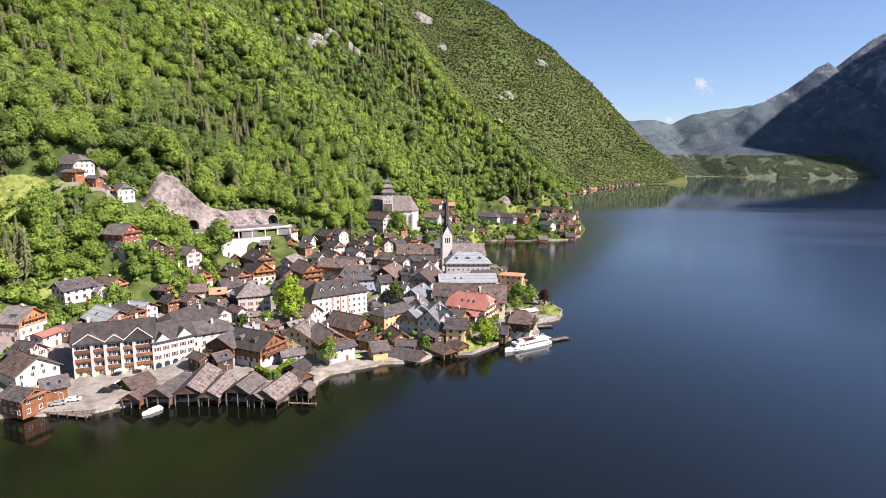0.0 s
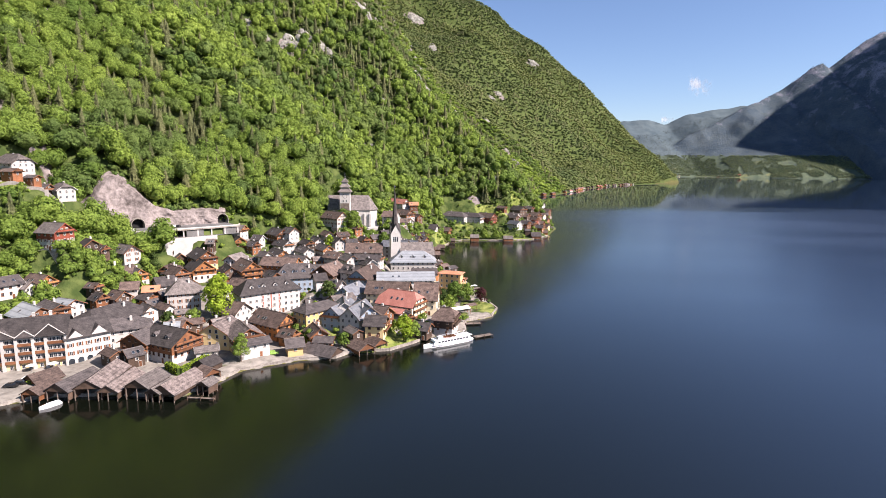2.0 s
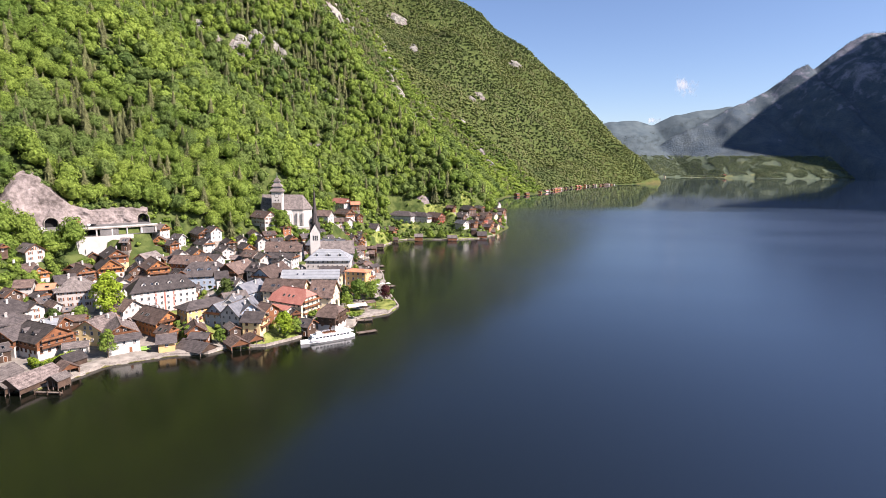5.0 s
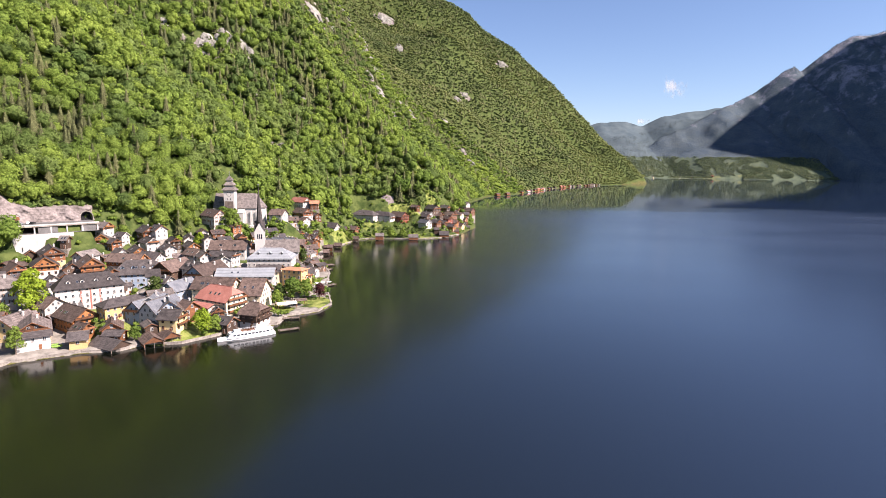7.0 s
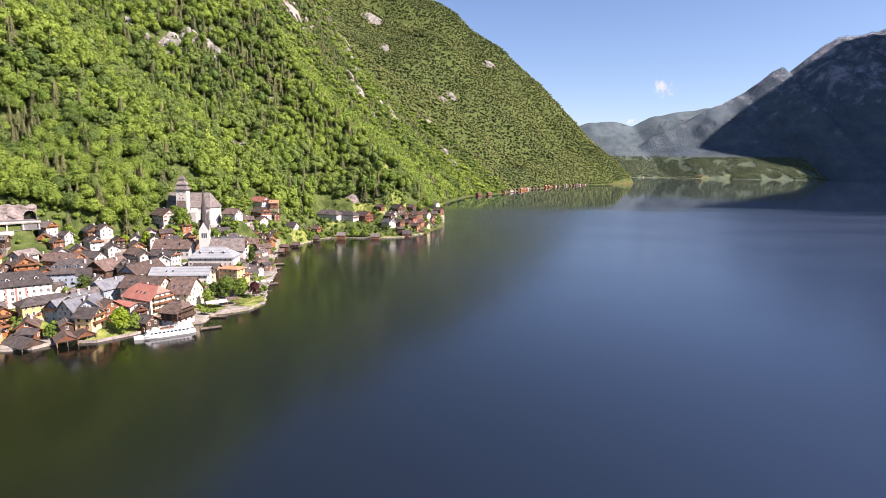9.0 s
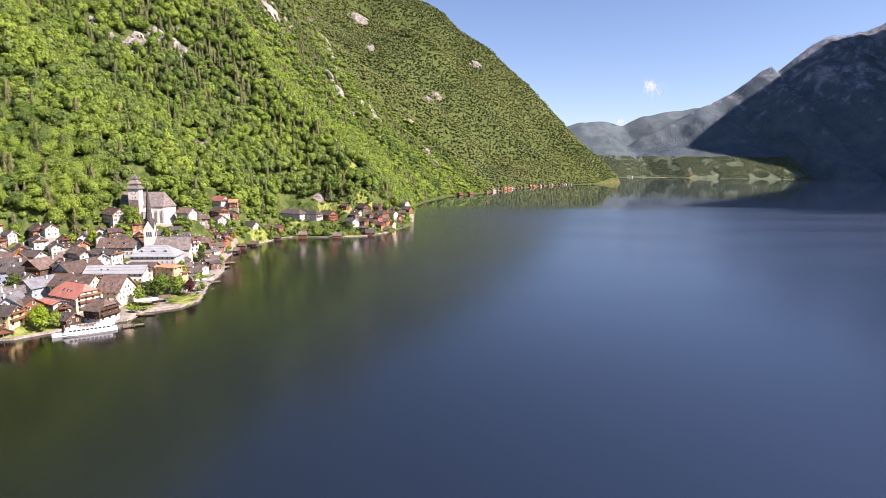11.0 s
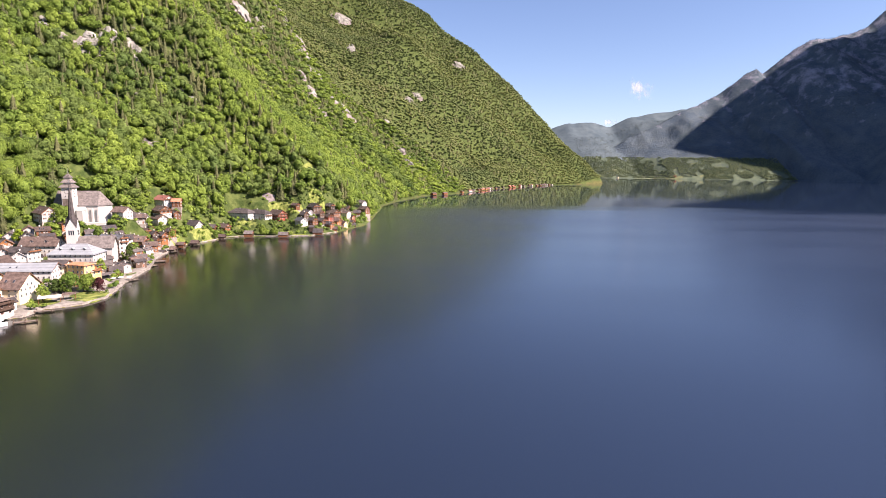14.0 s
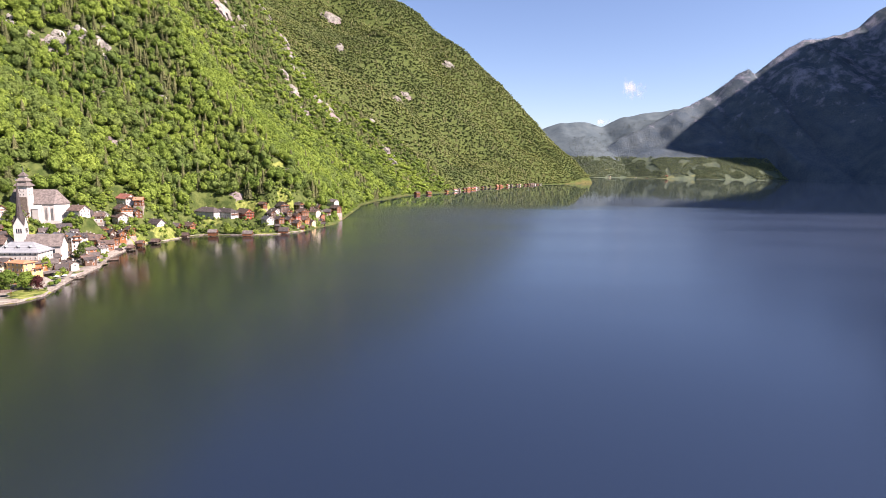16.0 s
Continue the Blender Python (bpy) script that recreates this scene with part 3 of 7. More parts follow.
def rock_wall(x, y):
    """The bare face above the road terrace."""
    u, v = ((x - WALL_A[0]) + (y - WALL_A[1])) * 0.7071, ((y - WALL_A[1]) - (x - WALL_A[0])) * 0.7071
    face = 9 + 24 * np.exp(-((u - 24) / 15) ** 2)
    return smooth01((u - 7 + 4 * vnoise(x, y, 9)) / 3) * smooth01((84 - u) / 4) * smooth01((v - 18) / 2) * smooth01((24.5 + face / 2.8 - v + 2.5 * vnoise(x, y, 8)) / 2)


def outcrop(cx, cy, w, h, seed):
    """A bare knob of bedded limestone standing out of the slope, with broken ledges and an uneven rim."""
    e = 6.0
    gx, gy = gz(cx + e, cy) - gz(cx - e, cy), gz(cx, cy + e) - gz(cx, cy - e)
    g = math.hypot(gx, gy) or 1.0
    ux, uy, rise = gx / g, gy / g, max(g / (2 * e), 0.5)
    n = max(10, min(30, int(w / 1.6)))
    m = max(10, min(30, int(h / 1.2)))
    U, W = np.meshgrid(np.linspace(-1.25, 1.25, n), np.linspace(-1.25, 1.25, m))
    X = cx - uy * U * w + ux * W * h / rise
    Y = cy + ux * U * w + uy * W * h / rise
    big = max(4.0, min(w, h) * 0.55)
    body = np.clip(1 - U * U - W * W, 0, 1)
    Z = ground(X, Y) + np.where(body > 0, 1.2, -2.5) + (0.22 * min(w, h) + 2.0) * np.sqrt(body) + body * (0.30 * big * np.abs(vnoise(X + seed * 7, Y + Z_SEED, big)) + 0.22 * big * vnoise(X, Y + seed * 5, big * 0.4))
    step = max(2.0, big * 0.45)
    q = (Z + 0.4 * step * vnoise(X, Y, big * 1.6)) / step
    Z = Z + step * 0.75 * (smooth01((q - np.floor(q)) * 2.2 - 0.6) - (q - np.floor(q)))
    keep = (0.62 - U * U - W * W + 1.1 * vnoise(X + 91, Y, big * 1.5) + 0.7 * vnoise(X, Y + 57, big * 0.55) > 0)
    k = (np.arange(m - 1)[:, None] * n + np.arange(n - 1)[None, :]).ravel()
    k = k[keep.ravel()[k]]
    if len(k) < 6:
        return
    P = np.stack([X.ravel(), Y.ravel(), Z.ravel()], 1)
    me = bigmesh("rock_outcrop", P, np.stack([k, k + 1, k + n + 1, k + n], 1), ["limestone"])
    tagged(put("rock_outcrop", me), "pale bedded limestone outcrop among trees on the steep slope", "rock", kind="structure")


Z_SEED = 17.0


def inside(spots, x, y):
    out = np.zeros(np.shape(x))
    for cx, cy, rx, ry in spots:
        r = max(rx, ry, 5)
        near = (np.abs(x - cx) < 1.6 * r) & (np.abs(y - cy) < 1.6 * r)
        if near.any():
            a, b = x[near], y[near]
            out[near] = np.maximum(out[near], 1.35 - ((a - cx) / rx) ** 2 - ((b - cy) / ry) ** 2 + 0.45 * vnoise(a, b, 13))
    return out


def land_material():
    """Forest floor, with meadow, rock, paving and lake bed laid over it by the masks of the mesh, their edges broken up by noise."""
    m = bpy.data.materials.new("land")
    m.use_nodes = True
    n, l = m.node_tree.nodes, m.node_tree.links
    p = n["Principled BSDF"]
    p.inputs["Roughness"].default_value, p.inputs["Specular IOR Level"].default_value = 0.95, 0.1
    tc = n.new("ShaderNodeTexCoord")

    def noisy(s, d=5.0):
        q = n.new("ShaderNodeTexNoise")
        q.inputs["Scale"].default_value, q.inputs["Detail"].default_value = s, d
        l.new(tc.outputs["Object"], q.inputs["Vector"])
        return q.outputs[0]

    def pair(c1, c2, s, rough=0.5):
        r, x = n.new("ShaderNodeMapRange"), n.new("ShaderNodeMix")
        r.inputs["From Min"].default_value, r.inputs["From Max"].default_value = 0.36, 0.64
        x.data_type = "RGBA"
        src = noisy(s, 8.0)
        src.node.inputs["Roughness"].default_value = rough
        l.new(src, r.inputs["Value"])
        l.new(r.outputs[0], x.inputs["Factor"])
        x.inputs["A"].default_value, x.inputs["B"].default_value = (*c1, 1), (*c2, 1)
        return x.outputs["Result"]

    out = pair((0.036, 0.056, 0.015), (0.085, 0.108, 0.032), 0.16)
    edge = noisy(0.22, 6.0)
    for key, c1, c2, s in (("meadow", (0.085, 0.120, 0.022), (0.235, 0.255, 0.075), 0.33), ("rock", (0.085, 0.072, 0.07), (0.29, 0.25, 0.24), 0.16), ("paved", (0.15, 0.139, 0.120), (0.275, 0.253, 0.220), 0.3), ("bed", (0.04, 0.042, 0.014), (0.13, 0.12, 0.045), 0.2)):
        at, ad, mr, x = n.new("ShaderNodeAttribute"), n.new("ShaderNodeMath"), n.new("ShaderNodeMapRange"), n.new("ShaderNodeMix")
        at.attribute_name = key
        ad.operation, ad.inputs[2].default_value = "MULTIPLY_ADD", -0.35
        ad.inputs[1].default_value = 0.7
        l.new(edge, ad.inputs[0])
        sm = n.new("ShaderNodeMath")
        l.new(ad.outputs[0], sm.inputs[0])
        l.new(at.outputs["Fac"], sm.inputs[1])
        mr.inputs["From Min"].default_value, mr.inputs["From Max"].default_value = 0.44, 0.56
        l.new(sm.outputs[0], mr.inputs["Value"])
        x.data_type = "RGBA"
        l.new(mr.outputs[0], x.inputs["Factor"])
        l.new(out, x.inputs["A"])
        l.new(pair(c1, c2, s, 0.78 if key == "rock" else 0.6), x.inputs["B"])
        out = x.outputs["Result"]
    l.new(out, p.inputs["Base Color"])
    bp = n.new("ShaderNodeBump")
    bp.inputs["Strength"].default_value, bp.inputs["Distance"].default_value = 0.9, 1.2
    l.new(noisy(0.35, 8.0), bp.inputs["Height"])
    pv, st = n.new("ShaderNodeAttribute"), n.new("ShaderNodeMapRange")
    pv.attribute_name = "paved"
    st.inputs["From Min"].default_value, st.inputs["From Max"].default_value = 0.2, 0.6
    st.inputs["To Min"].default_value, st.inputs["To Max"].default_value = 0.9, 0.06
    l.new(pv.outputs["Fac"], st.inputs["Value"]), l.new(st.outputs[0], bp.inputs["Strength"])
    l.new(bp.outputs[0], p.inputs["Normal"])
    MATS["land"] = m


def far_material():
    """Wooded far slopes with bare rock in streaks, more of it higher up; blue haze is painted into both colours."""
    m = mat("hazed_slope", (0.056, 0.080, 0.104), (0.098, 0.122, 0.134), 0.95, 0.012, 0.09, 0.7, vary=0, dist=12.0, spec=0.05)
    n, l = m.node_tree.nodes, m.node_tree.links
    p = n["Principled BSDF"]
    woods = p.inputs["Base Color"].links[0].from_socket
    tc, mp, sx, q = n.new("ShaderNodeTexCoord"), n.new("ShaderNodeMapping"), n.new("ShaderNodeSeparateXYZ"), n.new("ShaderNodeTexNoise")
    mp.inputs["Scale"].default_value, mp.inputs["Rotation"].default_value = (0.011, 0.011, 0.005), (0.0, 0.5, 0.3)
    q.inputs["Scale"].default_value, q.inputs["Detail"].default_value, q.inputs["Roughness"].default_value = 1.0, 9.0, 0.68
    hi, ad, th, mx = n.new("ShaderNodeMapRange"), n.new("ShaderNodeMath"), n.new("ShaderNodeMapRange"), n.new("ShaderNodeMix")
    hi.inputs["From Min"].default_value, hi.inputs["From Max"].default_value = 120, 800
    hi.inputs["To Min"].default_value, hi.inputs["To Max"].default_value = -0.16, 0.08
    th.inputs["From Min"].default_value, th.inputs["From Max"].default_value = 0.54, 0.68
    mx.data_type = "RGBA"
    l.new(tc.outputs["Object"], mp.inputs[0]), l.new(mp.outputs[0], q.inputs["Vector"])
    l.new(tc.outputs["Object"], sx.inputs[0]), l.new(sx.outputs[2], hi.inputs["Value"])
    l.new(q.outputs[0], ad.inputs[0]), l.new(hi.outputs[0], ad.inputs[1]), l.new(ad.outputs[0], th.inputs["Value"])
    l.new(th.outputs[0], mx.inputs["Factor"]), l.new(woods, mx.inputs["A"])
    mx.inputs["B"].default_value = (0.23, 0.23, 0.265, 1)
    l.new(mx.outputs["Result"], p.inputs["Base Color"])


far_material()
land_material()


def build_ground():
    xs = steps((-2600, -600, 80), (-600, -280, 16), (-280, 210, 3.2), (210, 420, 10), (420, 1300, 22), (1300, 4500, 28))
    ys = steps((-700, 90, 60), (90, 700, 3.2), (700, 1100, 10), (1100, 3000, 20), (3000, 3800, 40), (3800, 4830, 22))
    X, Y = np.meshgrid(xs, ys)
    Z = ground(X, Y)
    nx, ny = len(xs), len(ys)
    q = (np.arange(ny - 1)[:, None] * nx + np.arange(nx - 1)[None, :]).ravel()
    T = np.stack([q, q + 1, q + nx + 1, q + nx], 1)
    cx, cy = (X[:-1, :-1] + X[1:, 1:]).ravel() / 2, (Y[:-1, :-1] + Y[1:, 1:]).ravel() / 2
    cz = (Z[:-1, :-1] + Z[1:, 1:]).ravel() / 2
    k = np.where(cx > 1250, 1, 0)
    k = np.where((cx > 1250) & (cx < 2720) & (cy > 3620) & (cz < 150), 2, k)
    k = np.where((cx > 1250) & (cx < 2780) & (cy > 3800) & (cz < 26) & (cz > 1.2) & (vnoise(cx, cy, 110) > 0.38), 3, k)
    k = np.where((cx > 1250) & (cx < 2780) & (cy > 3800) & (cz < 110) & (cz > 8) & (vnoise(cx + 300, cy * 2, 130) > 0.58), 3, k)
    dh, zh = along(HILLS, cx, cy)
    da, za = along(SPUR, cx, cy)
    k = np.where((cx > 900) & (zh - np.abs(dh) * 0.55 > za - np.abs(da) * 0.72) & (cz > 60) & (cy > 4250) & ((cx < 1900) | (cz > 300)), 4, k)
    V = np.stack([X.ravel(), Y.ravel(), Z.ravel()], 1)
    me = bigmesh("ground", V, T, ["land", "hazed_slope", "far_wood_floor", "far_meadow", "hazed_hill"], k, smooth=True)
    x, y, z = V[:, 0], V[:, 1], V[:, 2]
    df = along(FOOT, x, y)[0]
    low = smooth01((2.0 - df) / 8) * smooth01((880 - y) / 60)
    open_ = np.clip(0.5 + 0.9 * vnoise(x, y, 19) + 0.5 * vnoise(x, y, 7) - 0.5, 0, 1)
    paved_zone = np.maximum(smooth01((190 - y) / 6) * (x < -36), smooth01(1.5 - np.hypot(x + 24, y - 202) / 10))
    paved_zone = np.maximum(paved_zone, smooth01(1.5 - np.hypot(x + 58, y - 262) / 10))
    lawn = np.maximum(smooth01(1.5 - np.hypot(x - 58, y - 284) / 8), smooth01(1.5 - np.hypot(x + 39, y - 170) / 5))
    masks = {"meadow": np.maximum(np.maximum(low * open_, smooth01(inside(MEADOWS, x, y) / 0.7)) * (1 - paved_zone), lawn),
             "rock": np.maximum(rock_wall(x, y), smooth01(inside(CLIFFS + SCREES, x, y) / 0.7)) * (z > 2), "paved": smooth01((12 - z) / 4) * smooth01((490 - y) / 20) * low * np.maximum((1 - open_) * 0.9, paved_zone) * (1 - lawn), "bed": smooth01((0.55 - z) / 0.5)}
    for key, val in masks.items():
        me.attributes.new(key, "FLOAT", "POINT").data.foreach_set("value", val.astype(np.float32))
    tagged(put("ground", me), "steep wooded mountainsides, meadow, paving and lake bed", "ground", kind="structure")


sheet = Solid().add([(-3000, -2500, 0), (4500, -2500, 0), (4500, 4825, 0), (-3000, 4825, 0)], [(0, 1, 2, 3)])
tagged(put("water", sheet.mesh("water", "water")), "calm dark blue-green lake water mirroring slopes and sky", "lake", kind="structure")

# ---- forest ----
def clump_tree(seed, rad, high, clumps, cards, size, core=True):
    """A broadleaf crown: leaf tufts in lumps about an uneven body. Triangles, base of the tree at the origin."""
    r = np.random.RandomState(seed)
    V, T = [], []
    if core:
        bm = bmesh.new()
        bmesh.ops.create_icosphere(bm, subdivisions=1, radius=1.0)
        for v in bm.verts:
            k = r.uniform(0.62, 0.8)
            V.append((v.co.x * rad * k, v.co.y * rad * k, high * 0.58 + v.co.z * high * 0.40 * k))
        bm.verts.index_update()
        T += [[v.index for v in f.verts] for f in bm.faces]
        bm.free()
    for _ in range(clumps):
        d = r.normal(size=3)
        d /= np.linalg.norm(d)
        d[2] = abs(d[2]) * 0.95 - 0.25
        o = r.uniform(0.6, 0.92)
        c = np.array([d[0] * rad * o, d[1] * rad * o, high * 0.56 + d[2] * high * o * 0.5])
        for _ in range(cards):
            e = r.normal(size=3)
            e /= np.linalg.norm(e)
            e = e if e @ d > -0.3 else -e
            p = c + e * rad * r.uniform(0.26, 0.4)
            f = d * 0.5 + e * 0.85 + r.normal(size=3) * 0.26 + np.array((0, 0, 0.12))
            u = np.cross(f, r.normal(size=3))
            u /= np.linalg.norm(u)
            w = np.cross(f, u)
            w /= np.linalg.norm(w)
            s = size * r.uniform(0.7, 1.3)
            o = len(V)
            V += [tuple(p - u * s * 0.6 - w * s * 0.4), tuple(p + u * s * 0.6 - w * s * 0.4), tuple(p + w * s * 0.75)]
            T.append([o, o + 1, o + 2] if np.cross(u, w) @ f > 0 else [o, o + 2, o + 1])
    return np.array(V), np.array(T)


def fir_tree(seed, rad, high, tiers, sides):
    r = np.random.RandomState(seed)
    V, T = [], []
    for k in range(tiers):
        f = k / tiers
        z0, z1 = high * (0.08 + 0.80 * f), high * (0.08 + 0.80 * f + 1.5 / tiers * 0.9)
        R = rad * (1 - f * 0.86)
        o = len(V)
        V.append((r.uniform(-0.1, 0.1) * R, r.uniform(-0.1, 0.1) * R, min(z1, high)))
        for a in range(sides * 2):
            q = R * (1.0 if a % 2 else 0.55) * r.uniform(0.75, 1.2)
            g = math.pi * a / sides + r.uniform(-0.15, 0.15)
            V.append((q * math.cos(g), q * math.sin(g), z0 - (0.05 * high if a % 2 else 0) + r.uniform(-0.02, 0.02) * high))
        T += [[o, o + 1 + a, o + 1 + (a + 1) % (sides * 2)] for a in range(sides * 2)]
    return np.array(V), np.array(T)


def scatter(templates, P, S, spin, pick, shade=None):
    VV, TT, GG, o = [], [], [], 0
    luck = np.random.RandomState(len(P) % 9973)
    for k, (V, T) in enumerate(templates):
        m = pick == k
        if not m.any():
            continue
        p, s, a = P[m], S[m], spin[m]
        c, d = np.cos(a)[:, None], np.sin(a)[:, None]
        x = (V[None, :, 0] * c - V[None, :, 1] * d) * s[:, None, 0] + p[:, 0:1]
        y = (V[None, :, 0] * d + V[None, :, 1] * c) * s[:, None, 0] + p[:, 1:2]
        z = V[None, :, 2] * s[:, None, 1] + p[:, 2:3]
        VV.append(np.stack([x, y, z], 2).reshape(-1, 3))
        n = len(V)
        GG.append(np.repeat(luck.rand(len(p)) if shade is None else np.clip(0.36 * luck.rand(len(p)) + 0.05 + shade[m], 0, 1), n))
        TT.append((T[None] + (np.arange(len(p)) * n)[:, None, None]).reshape(-1, 3) + o)
        o += len(p) * n
    return np.concatenate(VV), np.concatenate(TT), np.concatenate(GG)


SHORE_TREE = [clump_tree(s, 4.8, 9.5, 2, 3, 3.0) for s in range(90, 93)]


def lobed_crown(seed, rad, high, cards, size):
    """A broad crown of several lobes of different size, with gaps between them."""
    r = np.random.RandomState(seed)
    VV, TT, o = [], [], 0
    lobes = 12
    for k in range(lobes):
        f = k / (lobes - 1)
        a = k * 2.4 + r.uniform(-0.5, 0.5)
        q = rad * r.uniform(0.42, 0.58) * (1.1 - 0.4 * f)
        off = (rad - q) * r.uniform(0.65, 1.0) * (1 - 0.75 * f ** 2)
        V, T = clump_tree(seed * 31 + k, q, q * 2.3, 16, cards, size * r.uniform(0.8, 1.15), core=False)
        VV.append(V + np.array([math.cos(a) * off, math.sin(a) * off, high * (0.17 + 0.66 * f) - q * 0.8 + r.uniform(-0.04, 0.04) * high]))
        TT.append(T + o)
        o += len(V)
    return np.concatenate(VV), np.concatenate(TT)


def stand(name, label, x0, x1, y0, y1, step, broad, firs, scale, seed, leaves="leaf"):
    """One stretch of woodland as two meshes: broadleaf and conifer."""
    r = np.random.RandomState(seed)
    gx, gy = np.meshgrid(np.arange(x0, x1, step), np.arange(y0, y1, step))
    x = gx.ravel() + r.uniform(-0.48, 0.48, gx.size) * step
    y = gy.ravel() + r.uniform(-0.48, 0.48, gx.size) * step
    z = ground(x, y)
    df = along(FOOT, x, y)[0]
    reach = np.hypot(x - 100, y)
    keep = (df > 2.5 - 8 * (y > 780) - 8 * (y > 2200)) & (z > 2.5 - 1.4 * (y > 780)) & (z < 112 + 0.37 * reach) & (x > -0.86 * y - 20) & (x < 1330)
    keep &= (inside(CLIFFS, x, y) < 0.25 + 0.25 * r.rand(x.size)) & (inside(LEDGES, x, y) < 0.4 + 0.5 * r.rand(x.size)) & (inside(MEADOWS, x, y) < 0.2)
    keep &= ~((y < 250) & (df < 14) & (x > -190)) 
    gu, gv = ((x - WALL_A[0]) + (y - WALL_A[1])) * 0.7071, ((y - WALL_A[1]) - (x - WALL_A[0])) * 0.7071
    keep &= ~((gu > 6 - 9 * (gv < 20)) & (gu < 84) & (gv > -3) & (gv < 24 + (9 + 24 * np.exp(-((gu - 24) / 15) ** 2)) / 2.8))
    for cx, cy, rr in placed:
        keep &= (x - cx) ** 2 + (y - cy) ** 2 > (rr + 3.6) ** 2
        if cx < -150 and cy > 240:
            keep &= (x - cx - 7) ** 2 + (y - cy + 9) ** 2 > (rr + 5.0) ** 2
    keep &= ~((x > -28) & (x < 2) & (y > 408) & (y < 436))
    keep &= r.rand(x.size) < 0.93
    x, y, z, df = x[keep], y[keep], z[keep], df[keep]
    high = smooth01((z - 60) / 260) * 0.45 + 0.22 * vnoise(x, y, 60) + 0.12 * vnoise(x, y, 22)
    dark = np.exp(-((x + 168) ** 2 + (y - 378) ** 2) / 52 ** 2)
    high = high + 0.6 * dark
    band = 0.45 * vnoise(0.45 * x + 0.89 * y, 0.25 * (z + 40), 60) + 0.3 * vnoise(x, y, 140)
    fir = r.rand(x.size) < np.clip(0.12 + 0.75 * high + band * smooth01((y - 500) / 500), 0.02, 0.66 - 0.42 * smooth01((y - 1300) / 400))
    P = np.stack([x, y, z - 0.8], 1)
    g = r.uniform(0.7, 1.25, x.size) * scale
    S = np.stack([g * r.uniform(0.85, 1.15, x.size), g * r.uniform(0.85, 1.2, x.size) * (1 - 0.3 * smooth01((y - 850) / 700))], 1)
    a = r.uniform(0, 6.28, x.size)
    kb, kf = r.randint(0, len(broad), x.size), r.randint(0, len(firs), x.size)
    run = 0.45 * x + 0.89 * y
    away = smooth01((y - 900) / 700)
    streak = vnoise(run + 0.35 * z, z * 0.22, 42 + 50 * away) + 0.6 * vnoise(run + 0.2 * z + 500, z * 0.3, 110)
    deep = vnoise(x, y, 34) * (1 - away) + 1.3 * away * streak + 0.7 * vnoise(x, y, 120) + (0.55 - 0.4 * away) * r.normal(size=x.size) + 1.2 * dark > 0.35 - 0.25 * away
    shade = np.clip(0.3 + 0.3 * vnoise(x, y, 26) - 0.32 * streak * (0.4 + 0.6 * away), 0, 0.75)
    for m, tp, kk, mt, nm in ((~fir & ~deep, broad, kb, leaves, "broadleaf_forest"), (~fir & deep, broad, kb, "leaf_deep" if leaves == "leaf" else "far_deep", "broadleaf_forest"), (fir, firs, kf, "needle", "conifer_forest")):
        if m.any():
            V, T, G = scatter(tp, P[m], S[m], a[m], kk[m], shade[m])
            tagged(put(nm, tint(bigmesh(nm, V, T, [mt]), G)), label, "forest", kind="stuff")


NEAR_BROAD = [clump_tree(s, 4.3, 12.6, 34, 19, 0.58) for s in range(6)]
NEAR_FIR = [fir_tree(s, 3.5, 15.0, 12, 9) for s in range(20, 23)]
HALF_FIR = [fir_tree(s, 3.3, 14.5, 9, 7) for s in range(25, 28)]
HALF_BROAD = [clump_tree(s, 4.4, 12.2, 16, 11, 1.02) for s in range(30, 33)]
MID_BROAD = [clump_tree(s, 4.8, 10.5, 11, 7, 1.8) for s in range(40, 43)]
MID_FIR = [fir_tree(s, 3.5, 12.0, 6, 6) for s in range(50, 52)]
FAR_BROAD = [clump_tree(s, 5.6, 9.5, 2, 4, 2.8) for s in range(60, 64)]
FAR_FIR = [fir_tree(s, 3.9, 10.5, 2, 5) for s in range(70, 72)]


def sprinkle(name, label, n, x0, x1, y0, y1, test, templates, mt, lo, hi, seed):
    r = np.random.RandomState(seed)
    x, y = r.uniform(x0, x1, n), r.uniform(y0, y1, n)
    z = ground(x, y)
    m = test(x, y, z)
    x, y, z = x[m], y[m], z[m]
    g = r.uniform(lo, hi, x.size)
    V, T, G = scatter(templates, np.stack([x, y, z - 0.3], 1), np.stack([g, g * r.uniform(0.8, 1.25, x.size)], 1), r.uniform(0, 6.28, x.size), r.randint(0, len(templates), x.size))
    return tagged(put(name, tint(bigmesh(name, V, T, [mt]), G)), label, name.replace("_", " "), kind="stuff")

# ---- houses ----
SHARED = {}


def shared(key, make):
    if key not in SHARED:
        SHARED[key] = make()
    return SHARED[key]


